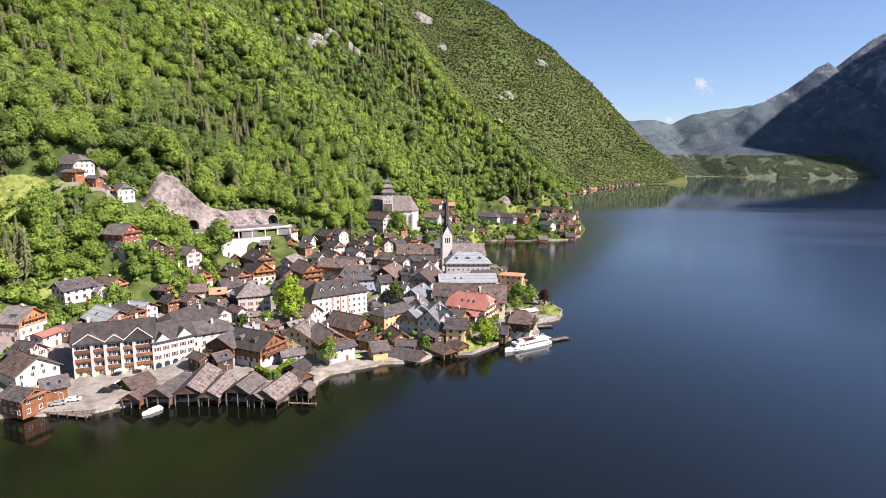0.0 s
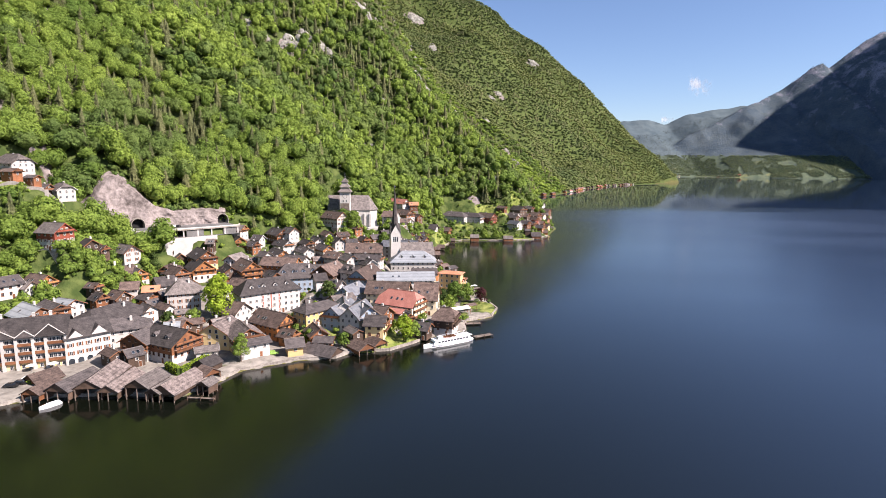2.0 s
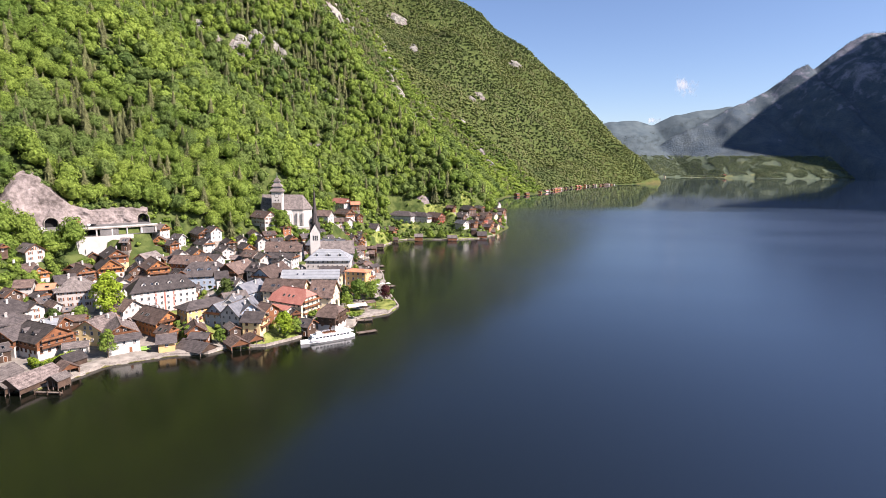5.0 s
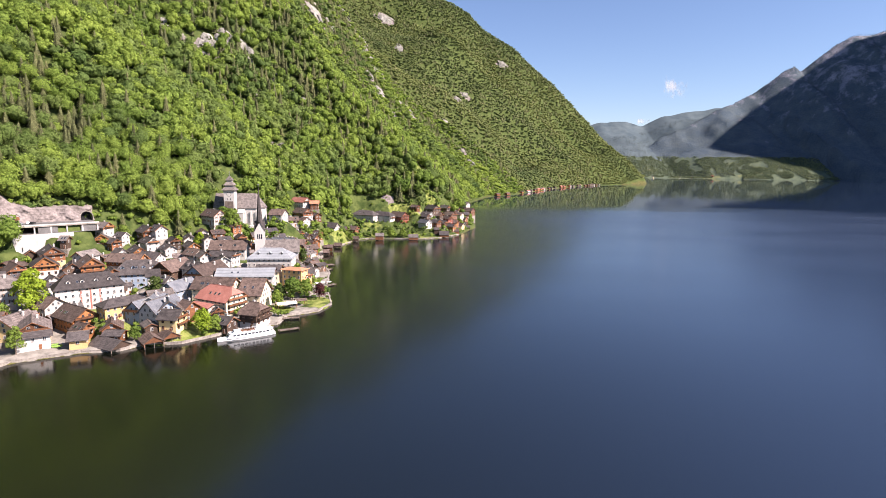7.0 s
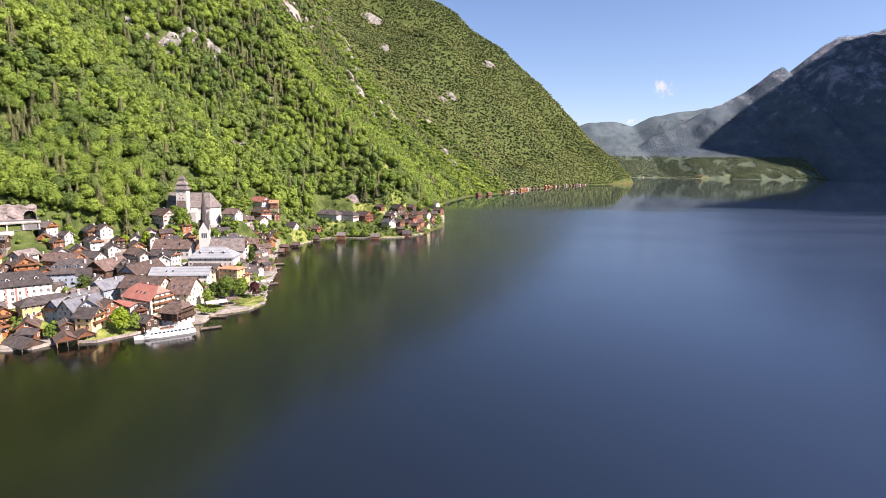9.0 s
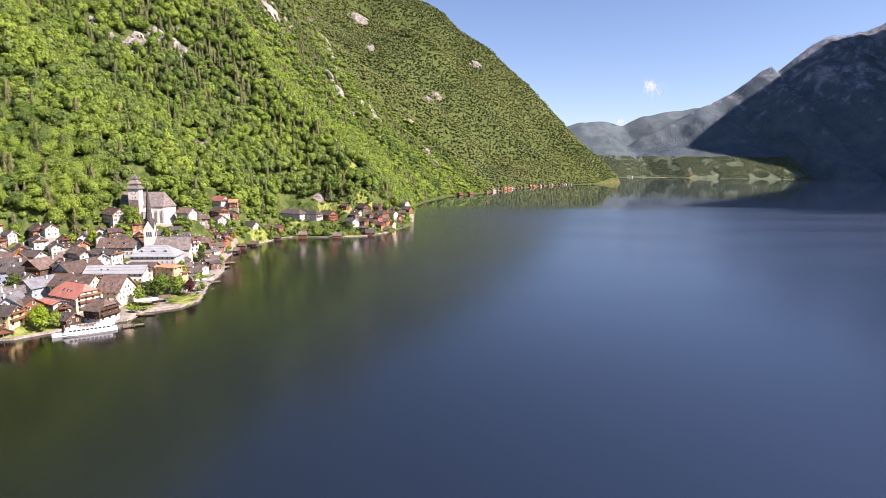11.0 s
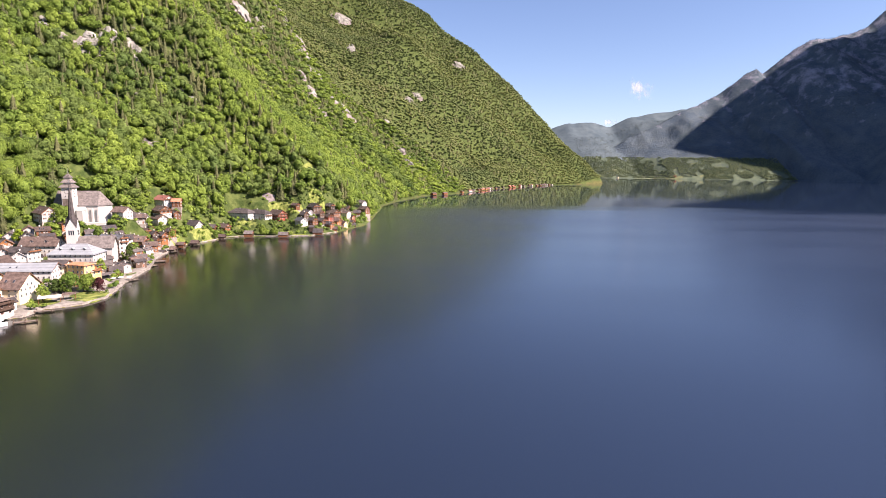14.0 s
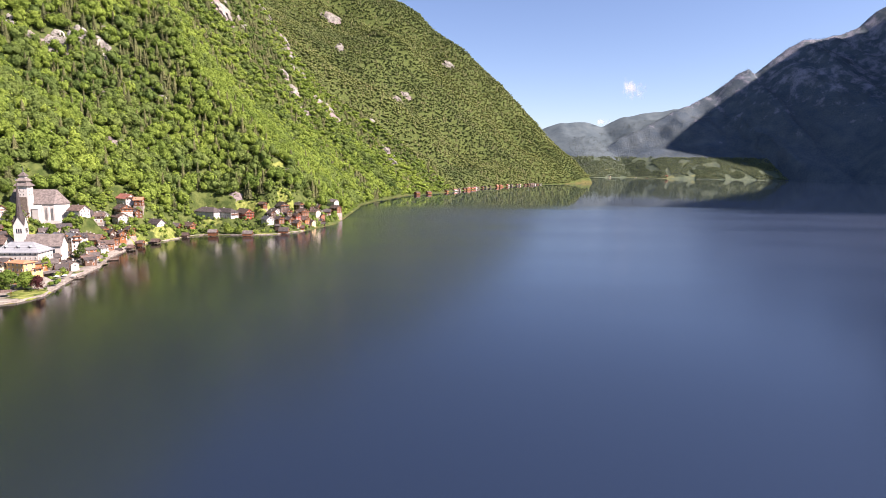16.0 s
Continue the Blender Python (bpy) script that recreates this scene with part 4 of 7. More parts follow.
def window_mesh(kind, w=1.12, h=1.5):
    """One frame with its pane set back; faces -y, with its sill line on the wall's face."""
    fr = 0.12
    o = [(-w / 2, 0), (w / 2, 0), (w / 2, h), (-w / 2, h)]
    i = [(-w / 2 + fr, fr), (w / 2 - fr, fr), (w / 2 - fr, h - fr), (-w / 2 + fr, h - fr)]
    v = [(a, 0.05, b) for a, b in o] + [(a, -0.09, b) for a, b in o] + [(a, -0.09, b) for a, b in i] + [(a, -0.02, b) for a, b in i]
    s = Solid()
    for k in range(4):
        j = (k + 1) % 4
        s.add(v, [], 0) if k == 0 else None
        s.f += [(k, j, 4 + j, 4 + k), (4 + k, 4 + j, 8 + j, 8 + k), (8 + k, 8 + j, 12 + j, 12 + k)]
        s.i += [0, 0, 0]
    s.f.append((12, 13, 14, 15))
    s.i.append(1)
    s.box(-0.04, 0.04, -0.06, -0.024, fr, h - fr, 0).box(-w / 2 - 0.1, w / 2 + 0.1, -0.16, 0.0, -0.09, -0.01, 2)
    if kind == "shutter":
        for a in (-1, 1):
            s.box(min(a * 0.6, a * 1.1), max(a * 0.6, a * 1.1), -0.08, 0.0, 0.0, h, 3)
    return s.mesh("window", "brown_wood" if kind == "wood" else "frame_grey", "glass", "stone", "brown_wood")


def door_mesh():
    s = Solid()
    s.box(-0.6, 0.6, -0.1, 0.08, 0, 2.15, 0).box(-0.48, 0.48, -0.14, -0.102, 0.05, 2.05, 1)
    return s.mesh("door", "white", "brown_wood")


def chimney_mesh():
    s = Solid()
    s.box(-0.45, 0.45, -0.35, 0.35, -1.4, 1.3, 0).box(-0.55, 0.55, -0.45, 0.45, 1.3, 1.45, 1).box(-0.3, 0.3, -0.2, 0.2, 1.45, 1.7, 1)
    return s.mesh("chimney", "white", "concrete")


def balcony_mesh(w, wood):
    s = Solid()
    s.box(-w / 2, w / 2, -1.2, 0, -0.15, 0, 0)
    s.box(-w / 2, w / 2, -1.2, -1.12, 0.12, 0.95, 1)
    for a in (-1, 1):
        s.box(min(a * w / 2, a * (w / 2 - 0.08)), max(a * w / 2, a * (w / 2 - 0.08)), -1.12, 0, 0.12, 0.95, 1)
    n = max(2, int(w / 2.5))
    for a in range(n + 1):
        x = -w / 2 + 0.06 + a * (w - 0.12) / n
        s.box(x - 0.06, x + 0.06, -1.26, -1.2, -0.35, 1.05, 0)
    s.box(-w / 2 - 0.05, w / 2 + 0.05, -1.27, -1.08, 0.95, 1.03, 0)
    return s.mesh("balcony", "dark_wood", wood)


def dormer_mesh(wall, roof):
    """Looks along -y; origin on the roof plane at the dormer's foot."""
    s = Solid()
    s.add([(-0.9, 0, 0), (0.9, 0, 0), (0.9, 0, 1.2), (0, 0, 1.9), (-0.9, 0, 1.2), (-0.9, 2.6, 0), (0.9, 2.6, 0), (0.9, 2.6, 1.2), (0, 2.6, 1.9), (-0.9, 2.6, 1.2)],
          [(0, 1, 2, 3, 4), (9, 8, 7, 6, 5), (1, 6, 7, 2), (5, 0, 4, 9), (0, 5, 6, 1)], 0)
    s.add([(-1.2, -0.3, 1.08), (0, -0.3, 2.02), (1.2, -0.3, 1.08), (-1.2, 2.8, 1.08), (0, 2.8, 2.02), (1.2, 2.8, 1.08), (-1.2, -0.3, 0.95), (0, -0.3, 1.89), (1.2, -0.3, 0.95), (-1.2, 2.8, 0.95), (0, 2.8, 1.89), (1.2, 2.8, 0.95)],
          [(0, 1, 4, 3), (1, 2, 5, 4), (6, 9, 10, 7), (7, 10, 11, 8), (0, 6, 7, 1), (1, 7, 8, 2), (3, 4, 10, 9), (4, 5, 11, 10), (0, 3, 9, 6), (2, 8, 11, 5)], 1)
    s.box(-0.45, 0.45, -0.04, 0.02, 0.25, 1.15, 2)
    return s.mesh("dormer", wall, roof, "glass")


def barge_mesh(W, pitch, clip):
    """Two sloping boards along a gable's edge; faces +x."""
    s = Solid()
    y1 = clip * 0.9 / pitch if clip else 0.0
    for a in (-1, 1):
        s.add([(q, a * y, -y * pitch - d) for q in (0.0, 0.07) for y, d in ((y1, 0.03), (W / 2, 0.03), (W / 2, 0.36), (y1, 0.36))],
              [(0, 1, 2, 3), (7, 6, 5, 4), (0, 4, 5, 1), (1, 5, 6, 2), (2, 6, 7, 3), (3, 7, 4, 0)])
    return s


def skylight_mesh():
    s = Solid()
    s.box(-0.5, 0.5, -0.7, 0.7, -0.05, 0.09, 0).box(-0.4, 0.4, -0.6, 0.6, 0.094, 0.11, 1)
    return s.mesh("skylight", "metal", "glass")


def gable_roof(L, W, H, pitch, thick=0.28, clip=0.0):
    """Two slopes as one slab; ridge along x at height H; clip: how far the ridge ends are hipped back."""
    s = Solid()
    e = H - W / 2 * pitch
    x = L / 2
    c = min(clip, L / 2 - 0.5)
    ze = H - c * 0.9 if c else H
    ye = (H - ze) / pitch
    up = [(-x, -W / 2, e), (x, -W / 2, e), (x, -ye, ze), (x - c, 0, H), (-x + c, 0, H), (-x, -ye, ze), (x, W / 2, e), (-x, W / 2, e), (-x, ye, ze), (x, ye, ze)]
    n = len(up)
    v = up + [(a, b, z - thick) for a, b, z in up]
    if c:
        top = [(0, 1, 2, 3, 4, 5), (6, 7, 8, 4, 3, 9), (2, 9, 3), (8, 5, 4)]
        rim = [0, 1, 2, 9, 6, 7, 8, 5]
    else:
        top = [(0, 1, 3, 4), (6, 7, 4, 3)]
        rim = [0, 1, 3, 6, 7, 4]
    f = top + [tuple(n + a for a in reversed(t)) for t in top]
    f += [(n + a, n + b, b, a) for a, b in zip(rim, rim[1:] + rim[:1])]
    return s.add(v, f)


def hip_roof(L, W, H, pitch, thick=0.28, hip=0.85):
    s = Solid()
    e = H - W / 2 * pitch
    r = max(L / 2 - W / 2 * hip, 0.2)
    up = [(-L / 2, -W / 2, e), (L / 2, -W / 2, e), (L / 2, W / 2, e), (-L / 2, W / 2, e), (-r, 0, H), (r, 0, H)]
    v = up + [(a, b, z - thick) for a, b, z in up[:4]]
    return s.add(v, [(0, 1, 5, 4), (1, 2, 5), (2, 3, 4, 5), (3, 0, 4), (9, 8, 7, 6), (0, 6, 7, 1), (1, 7, 8, 2), (2, 8, 9, 3), (3, 9, 6, 0)])


WORDS = {"white": "white rendered", "cream": "cream rendered", "yellow": "yellow rendered", "ochre": "ochre rendered", "pink": "pale pink rendered", "blue": "blue-grey", "grey": "grey rendered", "stone": "stone",
         "orange_wood": "orange-brown timber", "red_wood": "red-brown timber", "brown_wood": "brown timber", "dark_wood": "dark timber", "grey_wood": "weathered grey timber",
         "roof_brown": "brown shingle roof", "roof_dark": "dark slate roof", "roof_grey": "grey tiled roof", "roof_old": "mottled old shingle roof", "roof_slate": "blue-grey slate roof", "roof_zinc": "pale metal roof",
         "roof_red": "red tiled roof", "roof_terracotta": "terracotta tiled roof"}
placed = []


def house(ax, ay, bx, by, rz, W, wall="white", roof="roof_brown", pitch=0.72, wood="", share=0.45, kind="gable", win="plain", balc=0, dorm=0, stack=1, base=None, group="village houses", name="house", over=0.95, hmax=None, stripes=0, label=""):
    """A house by the two ends of its ridge (the first is the front gable), the ridge's height and the roof's width."""
    ang = math.atan2(ay - by, ax - bx)
    L = math.hypot(ax - bx, ay - by)
    if kind == "hip":
        L += W * 0.85
    cx, cy = (ax + bx) / 2, (ay + by) / 2
    c, s_ = math.cos(ang), math.sin(ang)
    lw, ww = L - 2 * over, W - 2 * over
    cs = [(cx + c * i * lw / 2 - s_ * j * ww / 2, cy + s_ * i * lw / 2 + c * j * ww / 2) for i in (-1, 1) for j in (-1, 1)]
    zs = [gz(*p) for p in cs] + [gz(cx, cy)]
    z0 = base if base is not None else max(min(zs) - 0.4, 0.4)
    floor = max(gz(cx + c * lw / 2, cy + s_ * lw / 2), z0) - z0
    low = z0
    tall = rz - W / 2 * pitch - (hmax or 3.2 + 0.29 * W)
    if base is None and z0 < tall:
        z0, floor = tall, 0
    H = rz - z0
    if H < W / 2 * pitch + 2.6:
        z0 = rz - (W / 2 * pitch + 2.8)
        H, floor = rz - z0, 0
    placed.append((cx, cy, max(L, W) / 2))
    if z0 > 1.8:
        TERRACES.append((cx, cy, z0 + 0.3, math.hypot(lw, ww) / 2 + 0.6, z0 - low > 2))
        TERRACES.sort(key=lambda q: -q[2])
    text = label or (f"{WORDS[wall]} house, {WORDS[wood]} gable, {WORDS[roof]}" if wood else f"{WORDS[wall]} house with a {WORDS[roof]}")
    h = empty(name, pose(cx, cy, z0, 0, 0, math.degrees(ang)), text, "house" if name == "house" else name.replace("_", " "), group)
    th = 0.26
    luck = random.Random(int(cx * 13 + cy * 7))
    if wood and not balc and luck.random() < 0.7:
        balc = 1
    if wall.endswith("wood") and not balc and luck.random() < 0.45:
        balc = 1
    if win == "plain" and wall == "white" and luck.random() < 0.25:
        win = "shutter"
    if z0 - low > 0.3:
        part("plinth", Solid().column([(-lw / 2 - 0.5, -ww / 2 - 0.5), (lw / 2 + 0.5, -ww / 2 - 0.5), (lw / 2 + 0.5, ww / 2 + 0.5), (-lw / 2 - 0.5, ww / 2 + 0.5)], low - z0, 0.05), "stone", h)
    wt = H - ww / 2 * pitch - th          # top of the walls under the eaves
    if kind == "hip":
        wt = H - W / 2 * pitch + over * pitch - th
        part("wall", Solid().box(-lw / 2, lw / 2, -ww / 2, ww / 2, 0, wt), wall, h)
        part("roof", hip_roof(L, W, H, pitch), roof, h)
    else:
        clip = W * 0.22 if kind == "half" else 0
        top = H - th - 0.02 - (clip * 0.95 if clip else 0)
        yy = (H - th - top) / pitch
        prof = [(-ww / 2, 0), (ww / 2, 0), (ww / 2, wt)] + ([(yy, top), (-yy, top)] if clip else [(0, H - th - 0.02)]) + [(-ww / 2, wt)]
        part("wall", Solid().prism(prof, -lw / 2, lw / 2), wall, h)
        if wood:
            zc = max(wt - share * wt, 0.6)
            q = ww / 2 + 0.07
            prof = [(-q, zc), (q, zc), (q, wt - 0.07 * pitch)] + ([(yy, top), (-yy, top)] if clip else [(0, H - th - 0.03)]) + [(-q, wt - 0.07 * pitch)]
            part("timber_cladding", Solid().prism(prof, -lw / 2 - 0.07, lw / 2 + 0.07), wood, h)
        part("roof", gable_roof(L, W, H, pitch, clip=clip), roof, h)
        board = wood or ("brown_wood" if wall.endswith("wood") else luck.choice(("brown_wood", "dark_wood", "white", "grey_wood")))
        for a in (0, 1):
            part("bargeboard", barge_mesh(W, pitch, clip), board, h, m=pose((L / 2 + 0.01) * (1 - 2 * a), 0, H, 0, 0, 180 * a))
        part("ridge_cap", Solid().box(-L / 2 + clip, L / 2 - clip, -0.16, 0.16, H - 0.06, H + 0.1), luck.choice(("roof_grey", "grey_wood", roof)), h)
    # windows on the sides, row by row
    st = 2.85
    rows = max(1, int((wt - floor * 0.5) / st))
    wm = shared("window_" + win, lambda: window_mesh(win))
    prox = 0.09 if wood else 0.015
    for side in range(4):
        n = (c, s_) if side == 0 else (-c, -s_) if side == 2 else (-s_, c) if side == 1 else (s_, -c)
        if n[0] * 0.45 - n[1] * 0.9 < -0.45:
            continue
        span = ww if side in (0, 2) else lw
        cols = max(1, int((span - 0.8) / (3.0 if win == "shutter" else 2.6)))
        for r in range(rows):
            z = wt - st * (r + 1) + 0.95
            if z < floor + 0.5:
                break
            for a in range(cols):
                o = (a - (cols - 1) / 2) * span / cols
                p = prox if (wood and z > wt - share * wt) else 0.015
                if side == 0:
                    m = pose(lw / 2 + p, o, z, 0, 0, 90)
                elif side == 2:
                    m = pose(-lw / 2 - p, o, z, 0, 0, -90)
                elif side == 1:
                    m = pose(o, ww / 2 + p, z, 0, 0, 180)
                else:
                    m = pose(o, -ww / 2 - p, z)
                put("window", wm, h, m)
        if side in (0, 2) and kind != "hip" and ww > 7:
            for o in ((-1.3, 1.3) if ww > 9 else (0,)):
                put("window", wm, h, pose((lw / 2 + prox) * (1 if side == 0 else -1), o, wt + 0.25, 0, 0, 90 if side == 0 else -90))
    if balc:
        bw = ww * 0.86
        bmx = shared(f"balcony_{round(bw)}_{wood}", lambda: balcony_mesh(round(bw), wood or "brown_wood"))
        for r in range(balc):
            z = wt - st * (r + 0) - 0.05 if kind != "hip" else wt - st * (r + 1)
            if z > floor + 2:
                put("balcony", bmx, h, pose(lw / 2 + prox, 0, z, 0, 0, 90))
    if stack:
        cm = shared("chimney", chimney_mesh)
        for a in range(stack):
            put("chimney", cm, h, pose((-0.22 + 0.5 * a) * lw * 0.8, (0.14 - 0.3 * (a % 2)) * W, H - 0.14 * W * pitch + 0.1))
    if pitch > 0.4 and luck.random() < 0.55:
        sm_ = shared("skylight", skylight_mesh)
        for a in range(luck.randint(1, 3)):
            put("skylight", sm_, h, pose(luck.uniform(-0.32, 0.32) * lw * (0.6 if kind == "hip" else 1), -W * 0.27, H - W * 0.27 * pitch + 0.05, math.degrees(math.atan(pitch))))
    if dorm:
        dm = shared(f"dormer_{wall}_{roof}", lambda: dormer_mesh(wall, roof))
        for a in range(dorm):
            o = (a - (dorm - 1) / 2) * lw * 0.8 / max(dorm, 1)
            for side in (-1, 1):
                if (s_ * -side * 0) + (s_ if side < 0 else -s_) * 0.45 - (-c if side < 0 else c) * 0.9 > -0.4:
                    put("dormer", dm, h, pose(o, side * W * 0.30, H - W * 0.30 * pitch - 0.35, 0, 0, 0 if side < 0 else 180))
    for k in range(stripes):
        for side in (-1, 1):
            part("red_pilaster", Solid().box(-0.35, 0.35, -0.06, 0.0, 0.5, wt - 0.2), "roof_red", h, m=pose((k - 1) * 3.9 * side, side * ww / 2, 0, 0, 0, 0 if side < 0 else 180))
    put("door", shared("door", door_mesh), h, pose(lw * 0.2, -ww / 2 - 0.01, max(floor, 0.3)))
    return h


def boathouse(ax, ay, bx, by, rz, W, roof="roof_old", wall="grey_wood", pitch=0.62, posts=3, group="boathouses", label=""):
    """A timber shed on piles over the water; the first ridge end is its open front."""
    ang = math.atan2(ay - by, ax - bx)
    L = math.hypot(ax - bx, ay - by)
    cx, cy = (ax + bx) / 2, (ay + by) / 2
    placed.append((cx, cy, max(L, W) / 2))
    h = empty("boathouse", pose(cx, cy, 0, 0, 0, math.degrees(ang)), label or f"{WORDS[wall]} boathouse with {WORDS[roof]} over water", "boathouse", group)
    lw, ww = L - 0.9, W - 1.0
    e = rz - ww / 2 * pitch - 0.2
    s = Solid()
    for j in (-1, 1):
        y0, y1 = sorted((j * ww / 2, j * (ww / 2 - 0.12)))
        s.box(-lw / 2, lw / 2, y0, y1, 0.75, e)
    s.box(-lw / 2, -lw / 2 + 0.12, -ww / 2 + 0.12, ww / 2 - 0.12, 0.75, e)
    part("wall", s, wall, h)
    for a in (-1, 1):
        x0, x1 = sorted((a * (lw / 2 + 0.02), a * (lw / 2 - 0.1)))
        part("gable_board", Solid().prism([(-ww / 2, e - 0.3), (ww / 2, e - 0.3), (ww / 2, e), (0, rz - 0.24), (-ww / 2, e)], x0, x1), wall, h)
    part("roof", gable_roof(L, W, rz, pitch, 0.18), roof, h)
    for i in range(posts):
        for j in (-1, 0, 1):
            if j == 0 and i < posts - 1:
                continue
            x = -lw / 2 + 0.2 + i * (lw - 0.4) / (posts - 1)
            part("post", Solid().column(Solid().ring(0.17, 8), -2.6, e if j else e - 0.1), "grey_wood", h, m=pose(x, j * (ww / 2 - 0.25), 0))
    part("deck", Solid().box(-lw / 2 + 0.12, -lw / 2 + 1.4, -ww / 2 + 0.13, ww / 2 - 0.13, 0.6, 0.75), "grey_wood", h)
    return h

# ---- the village, house by house ----
house(-146.5, 199.0, -157.6, 200.5, 21.1, 14, 'pink', 'roof_grey', wood='orange_wood', share=0.3, balc=1)
house(-136.4, 196.0, -137.6, 186.2, 14.5, 7, 'pink', 'roof_red', pitch=0.3, stack=0)
house(-125.8, 172.0, -138.8, 179.4, 11.4, 15, 'white', 'roof_brown', pitch=0.65)
house(-134.1, 183.0, -143.0, 185.1, 12.7, 10, 'white', 'roof_dark')
house(-111.9, 166.0, -117.6, 160.6, 8.3, 8, 'brown_wood', 'roof_dark', stack=0)
house(-112.0, 152.0, -122.2, 155.4, 8.7, 9, 'brown_wood', 'roof_dark', pitch=0.5, balc=1)
house(-101.4, 211.0, -96.8, 226.7, 16.3, 18, 'white', 'roof_dark', kind='hip', pitch=0.6)
house(-92.0, 203.0, -82.0, 209.8, 14.4, 13, 'white', 'roof_dark', kind='hip', pitch=0.55)
house(-54.2, 195.0, -71.3, 202.8, 13.4, 16, 'white', 'roof_dark', wood='brown_wood', share=0.45, pitch=0.62, balc=2, dorm=2, win='wood')
house(-74.6, 192.0, -72.1, 204.9, 12.5, 13, 'white', 'roof_dark', wood='brown_wood', share=0.4, pitch=0.6, win='wood', stack=0)
house(-50.5, 206.0, -48.5, 220.5, 12.3, 15, 'yellow', 'roof_old', pitch=0.6)
house(-33.8, 202.0, -43.5, 215.3, 11.9, 13, 'yellow', 'roof_old', wood='brown_wood', share=0.5, pitch=0.6, balc=1)
house(-26.9, 203.0, -37.0, 195.1, 9.0, 8, 'white', 'roof_dark', pitch=0.35, stack=0)
house(-24.8, 222.0, -40.7, 232.0, 12.4, 13, 'orange_wood', 'roof_brown', pitch=0.75, balc=2, win='wood')
house(-21.1, 203.0, -14.1, 206.1, 7.8, 9, 'ochre', 'roof_dark', pitch=0.6, stack=0)
house(-11.6, 212.0, -3.0, 211.7, 6.3, 7, 'brown_wood', 'roof_dark', pitch=0.5, stack=0)
house(-82.7, 247.0, -79.6, 248.4, 21.7, 14.5, 'white', 'roof_grey', kind='hip', pitch=0.8, stack=2, hmax=13)
house(-38.1, 262.0, -52.4, 250.7, 20.8, 14, 'white', 'roof_dark', kind='hip', pitch=0.85, dorm=4, stack=1, win='plain', stripes=3, hmax=11)
house(-90.3, 291.0, -102.0, 306.6, 22.2, 14, 'white', 'roof_dark', wood='orange_wood', share=0.35, pitch=0.8, win='wood')
house(-63.5, 290.0, -75.9, 305.2, 22.1, 13, 'orange_wood', 'roof_brown', pitch=0.75, balc=3, win='wood')
house(-42.6, 304.0, -63.9, 308.2, 22.4, 12, 'white', 'roof_brown', wood='orange_wood', share=0.4, balc=1)
house(-93.6, 303.0, -107.0, 318.9, 25.8, 13, 'yellow', 'roof_dark', wood='brown_wood', share=0.5)
house(-98.0, 282.0, -111.5, 293.3, 19.8, 11, 'brown_wood', 'roof_brown')
house(-111.2, 288.0, -111.7, 301.6, 19.7, 10, 'dark_wood', 'roof_brown')
house(-90.1, 343.0, -99.1, 359.9, 28.4, 12, 'white', 'roof_dark', wood='orange_wood', share=0.25, balc=2, win='wood')
house(-90.9, 354.0, -99.3, 356.5, 35.0, 10, 'white', 'roof_grey', wood='orange_wood', share=0.2)
house(-177.6, 283.0, -192.1, 286.9, 78.8, 14, 'white', 'roof_grey', kind='half', win='plain')
house(-175.6, 276.0, -185.3, 278.6, 71.5, 7, 'brown_wood', 'roof_brown', stack=0, pitch=0.5)
house(-168.7, 280.0, -176.4, 282.1, 68.1, 6, 'brown_wood', 'roof_dark', stack=0, pitch=0.5)
house(-160.7, 289.0, -169.4, 294.0, 63.9, 11, 'white', 'roof_grey', kind='half')
house(-167.3, 286.0, -176.0, 288.3, 63.3, 10, 'dark_wood', 'roof_dark', balc=1)
house(-138.9, 254.0, -151.4, 257.4, 46.4, 12, 'white', 'roof_grey', wood='red_wood', share=0.4, balc=1, hmax=8.5, pitch=0.75)
house(-128.3, 257.0, -135.5, 262.4, 38.2, 8, 'dark_wood', 'roof_dark')
house(-125.1, 262.0, -131.3, 263.4, 34.7, 7, 'dark_wood', 'roof_brown', stack=0)
house(-121.3, 278.0, -131.7, 283.2, 32.4, 11, 'white', 'roof_grey', stack=0)
house(-146.1, 232.0, -152.5, 218.9, 26.1, 11, 'white', 'roof_dark', win='wood', pitch=0.6)
house(-137.4, 238.0, -149.1, 242.4, 24.5, 12, 'white', 'roof_brown', wood='orange_wood', share=0.35, balc=1)
house(-139.7, 231.0, -146.1, 232.0, 23.2, 8, 'white', 'roof_grey', stack=0)
house(-121.4, 211.0, -136.3, 220.1, 16.9, 14, 'brown_wood', 'roof_zinc', pitch=0.6, stack=1)
house(-117.8, 217.0, -131.0, 226.0, 16.6, 10, 'brown_wood', 'roof_dark', pitch=0.5)
house(-116.4, 224.0, -126.3, 227.4, 17.0, 11, 'white', 'roof_zinc', pitch=0.5, stack=0)
house(-116.4, 241.0, -123.1, 243.0, 20.5, 6, 'dark_wood', 'roof_brown', stack=0)
house(-121.4, 262.0, -118.9, 272.8, 23.7, 10, 'brown_wood', 'roof_brown', balc=1)
house(-111.3, 266.0, -121.7, 274.4, 22.2, 10, 'white', 'roof_dark', wood='orange_wood', share=0.4)
house(-105.3, 254.0, -113.1, 251.0, 18.9, 9, 'white', 'roof_brown', stack=0)
house(-97.0, 257.0, -104.5, 254.1, 16.4, 9, 'white', 'roof_terracotta', pitch=0.5, stack=0)
house(-96.1, 248.0, -104.2, 252.0, 13.6, 8, 'orange_wood', 'roof_dark', pitch=0.5, stack=0)
house(-105.3, 266.0, -98.3, 273.4, 18.0, 11, 'white', 'roof_dark')
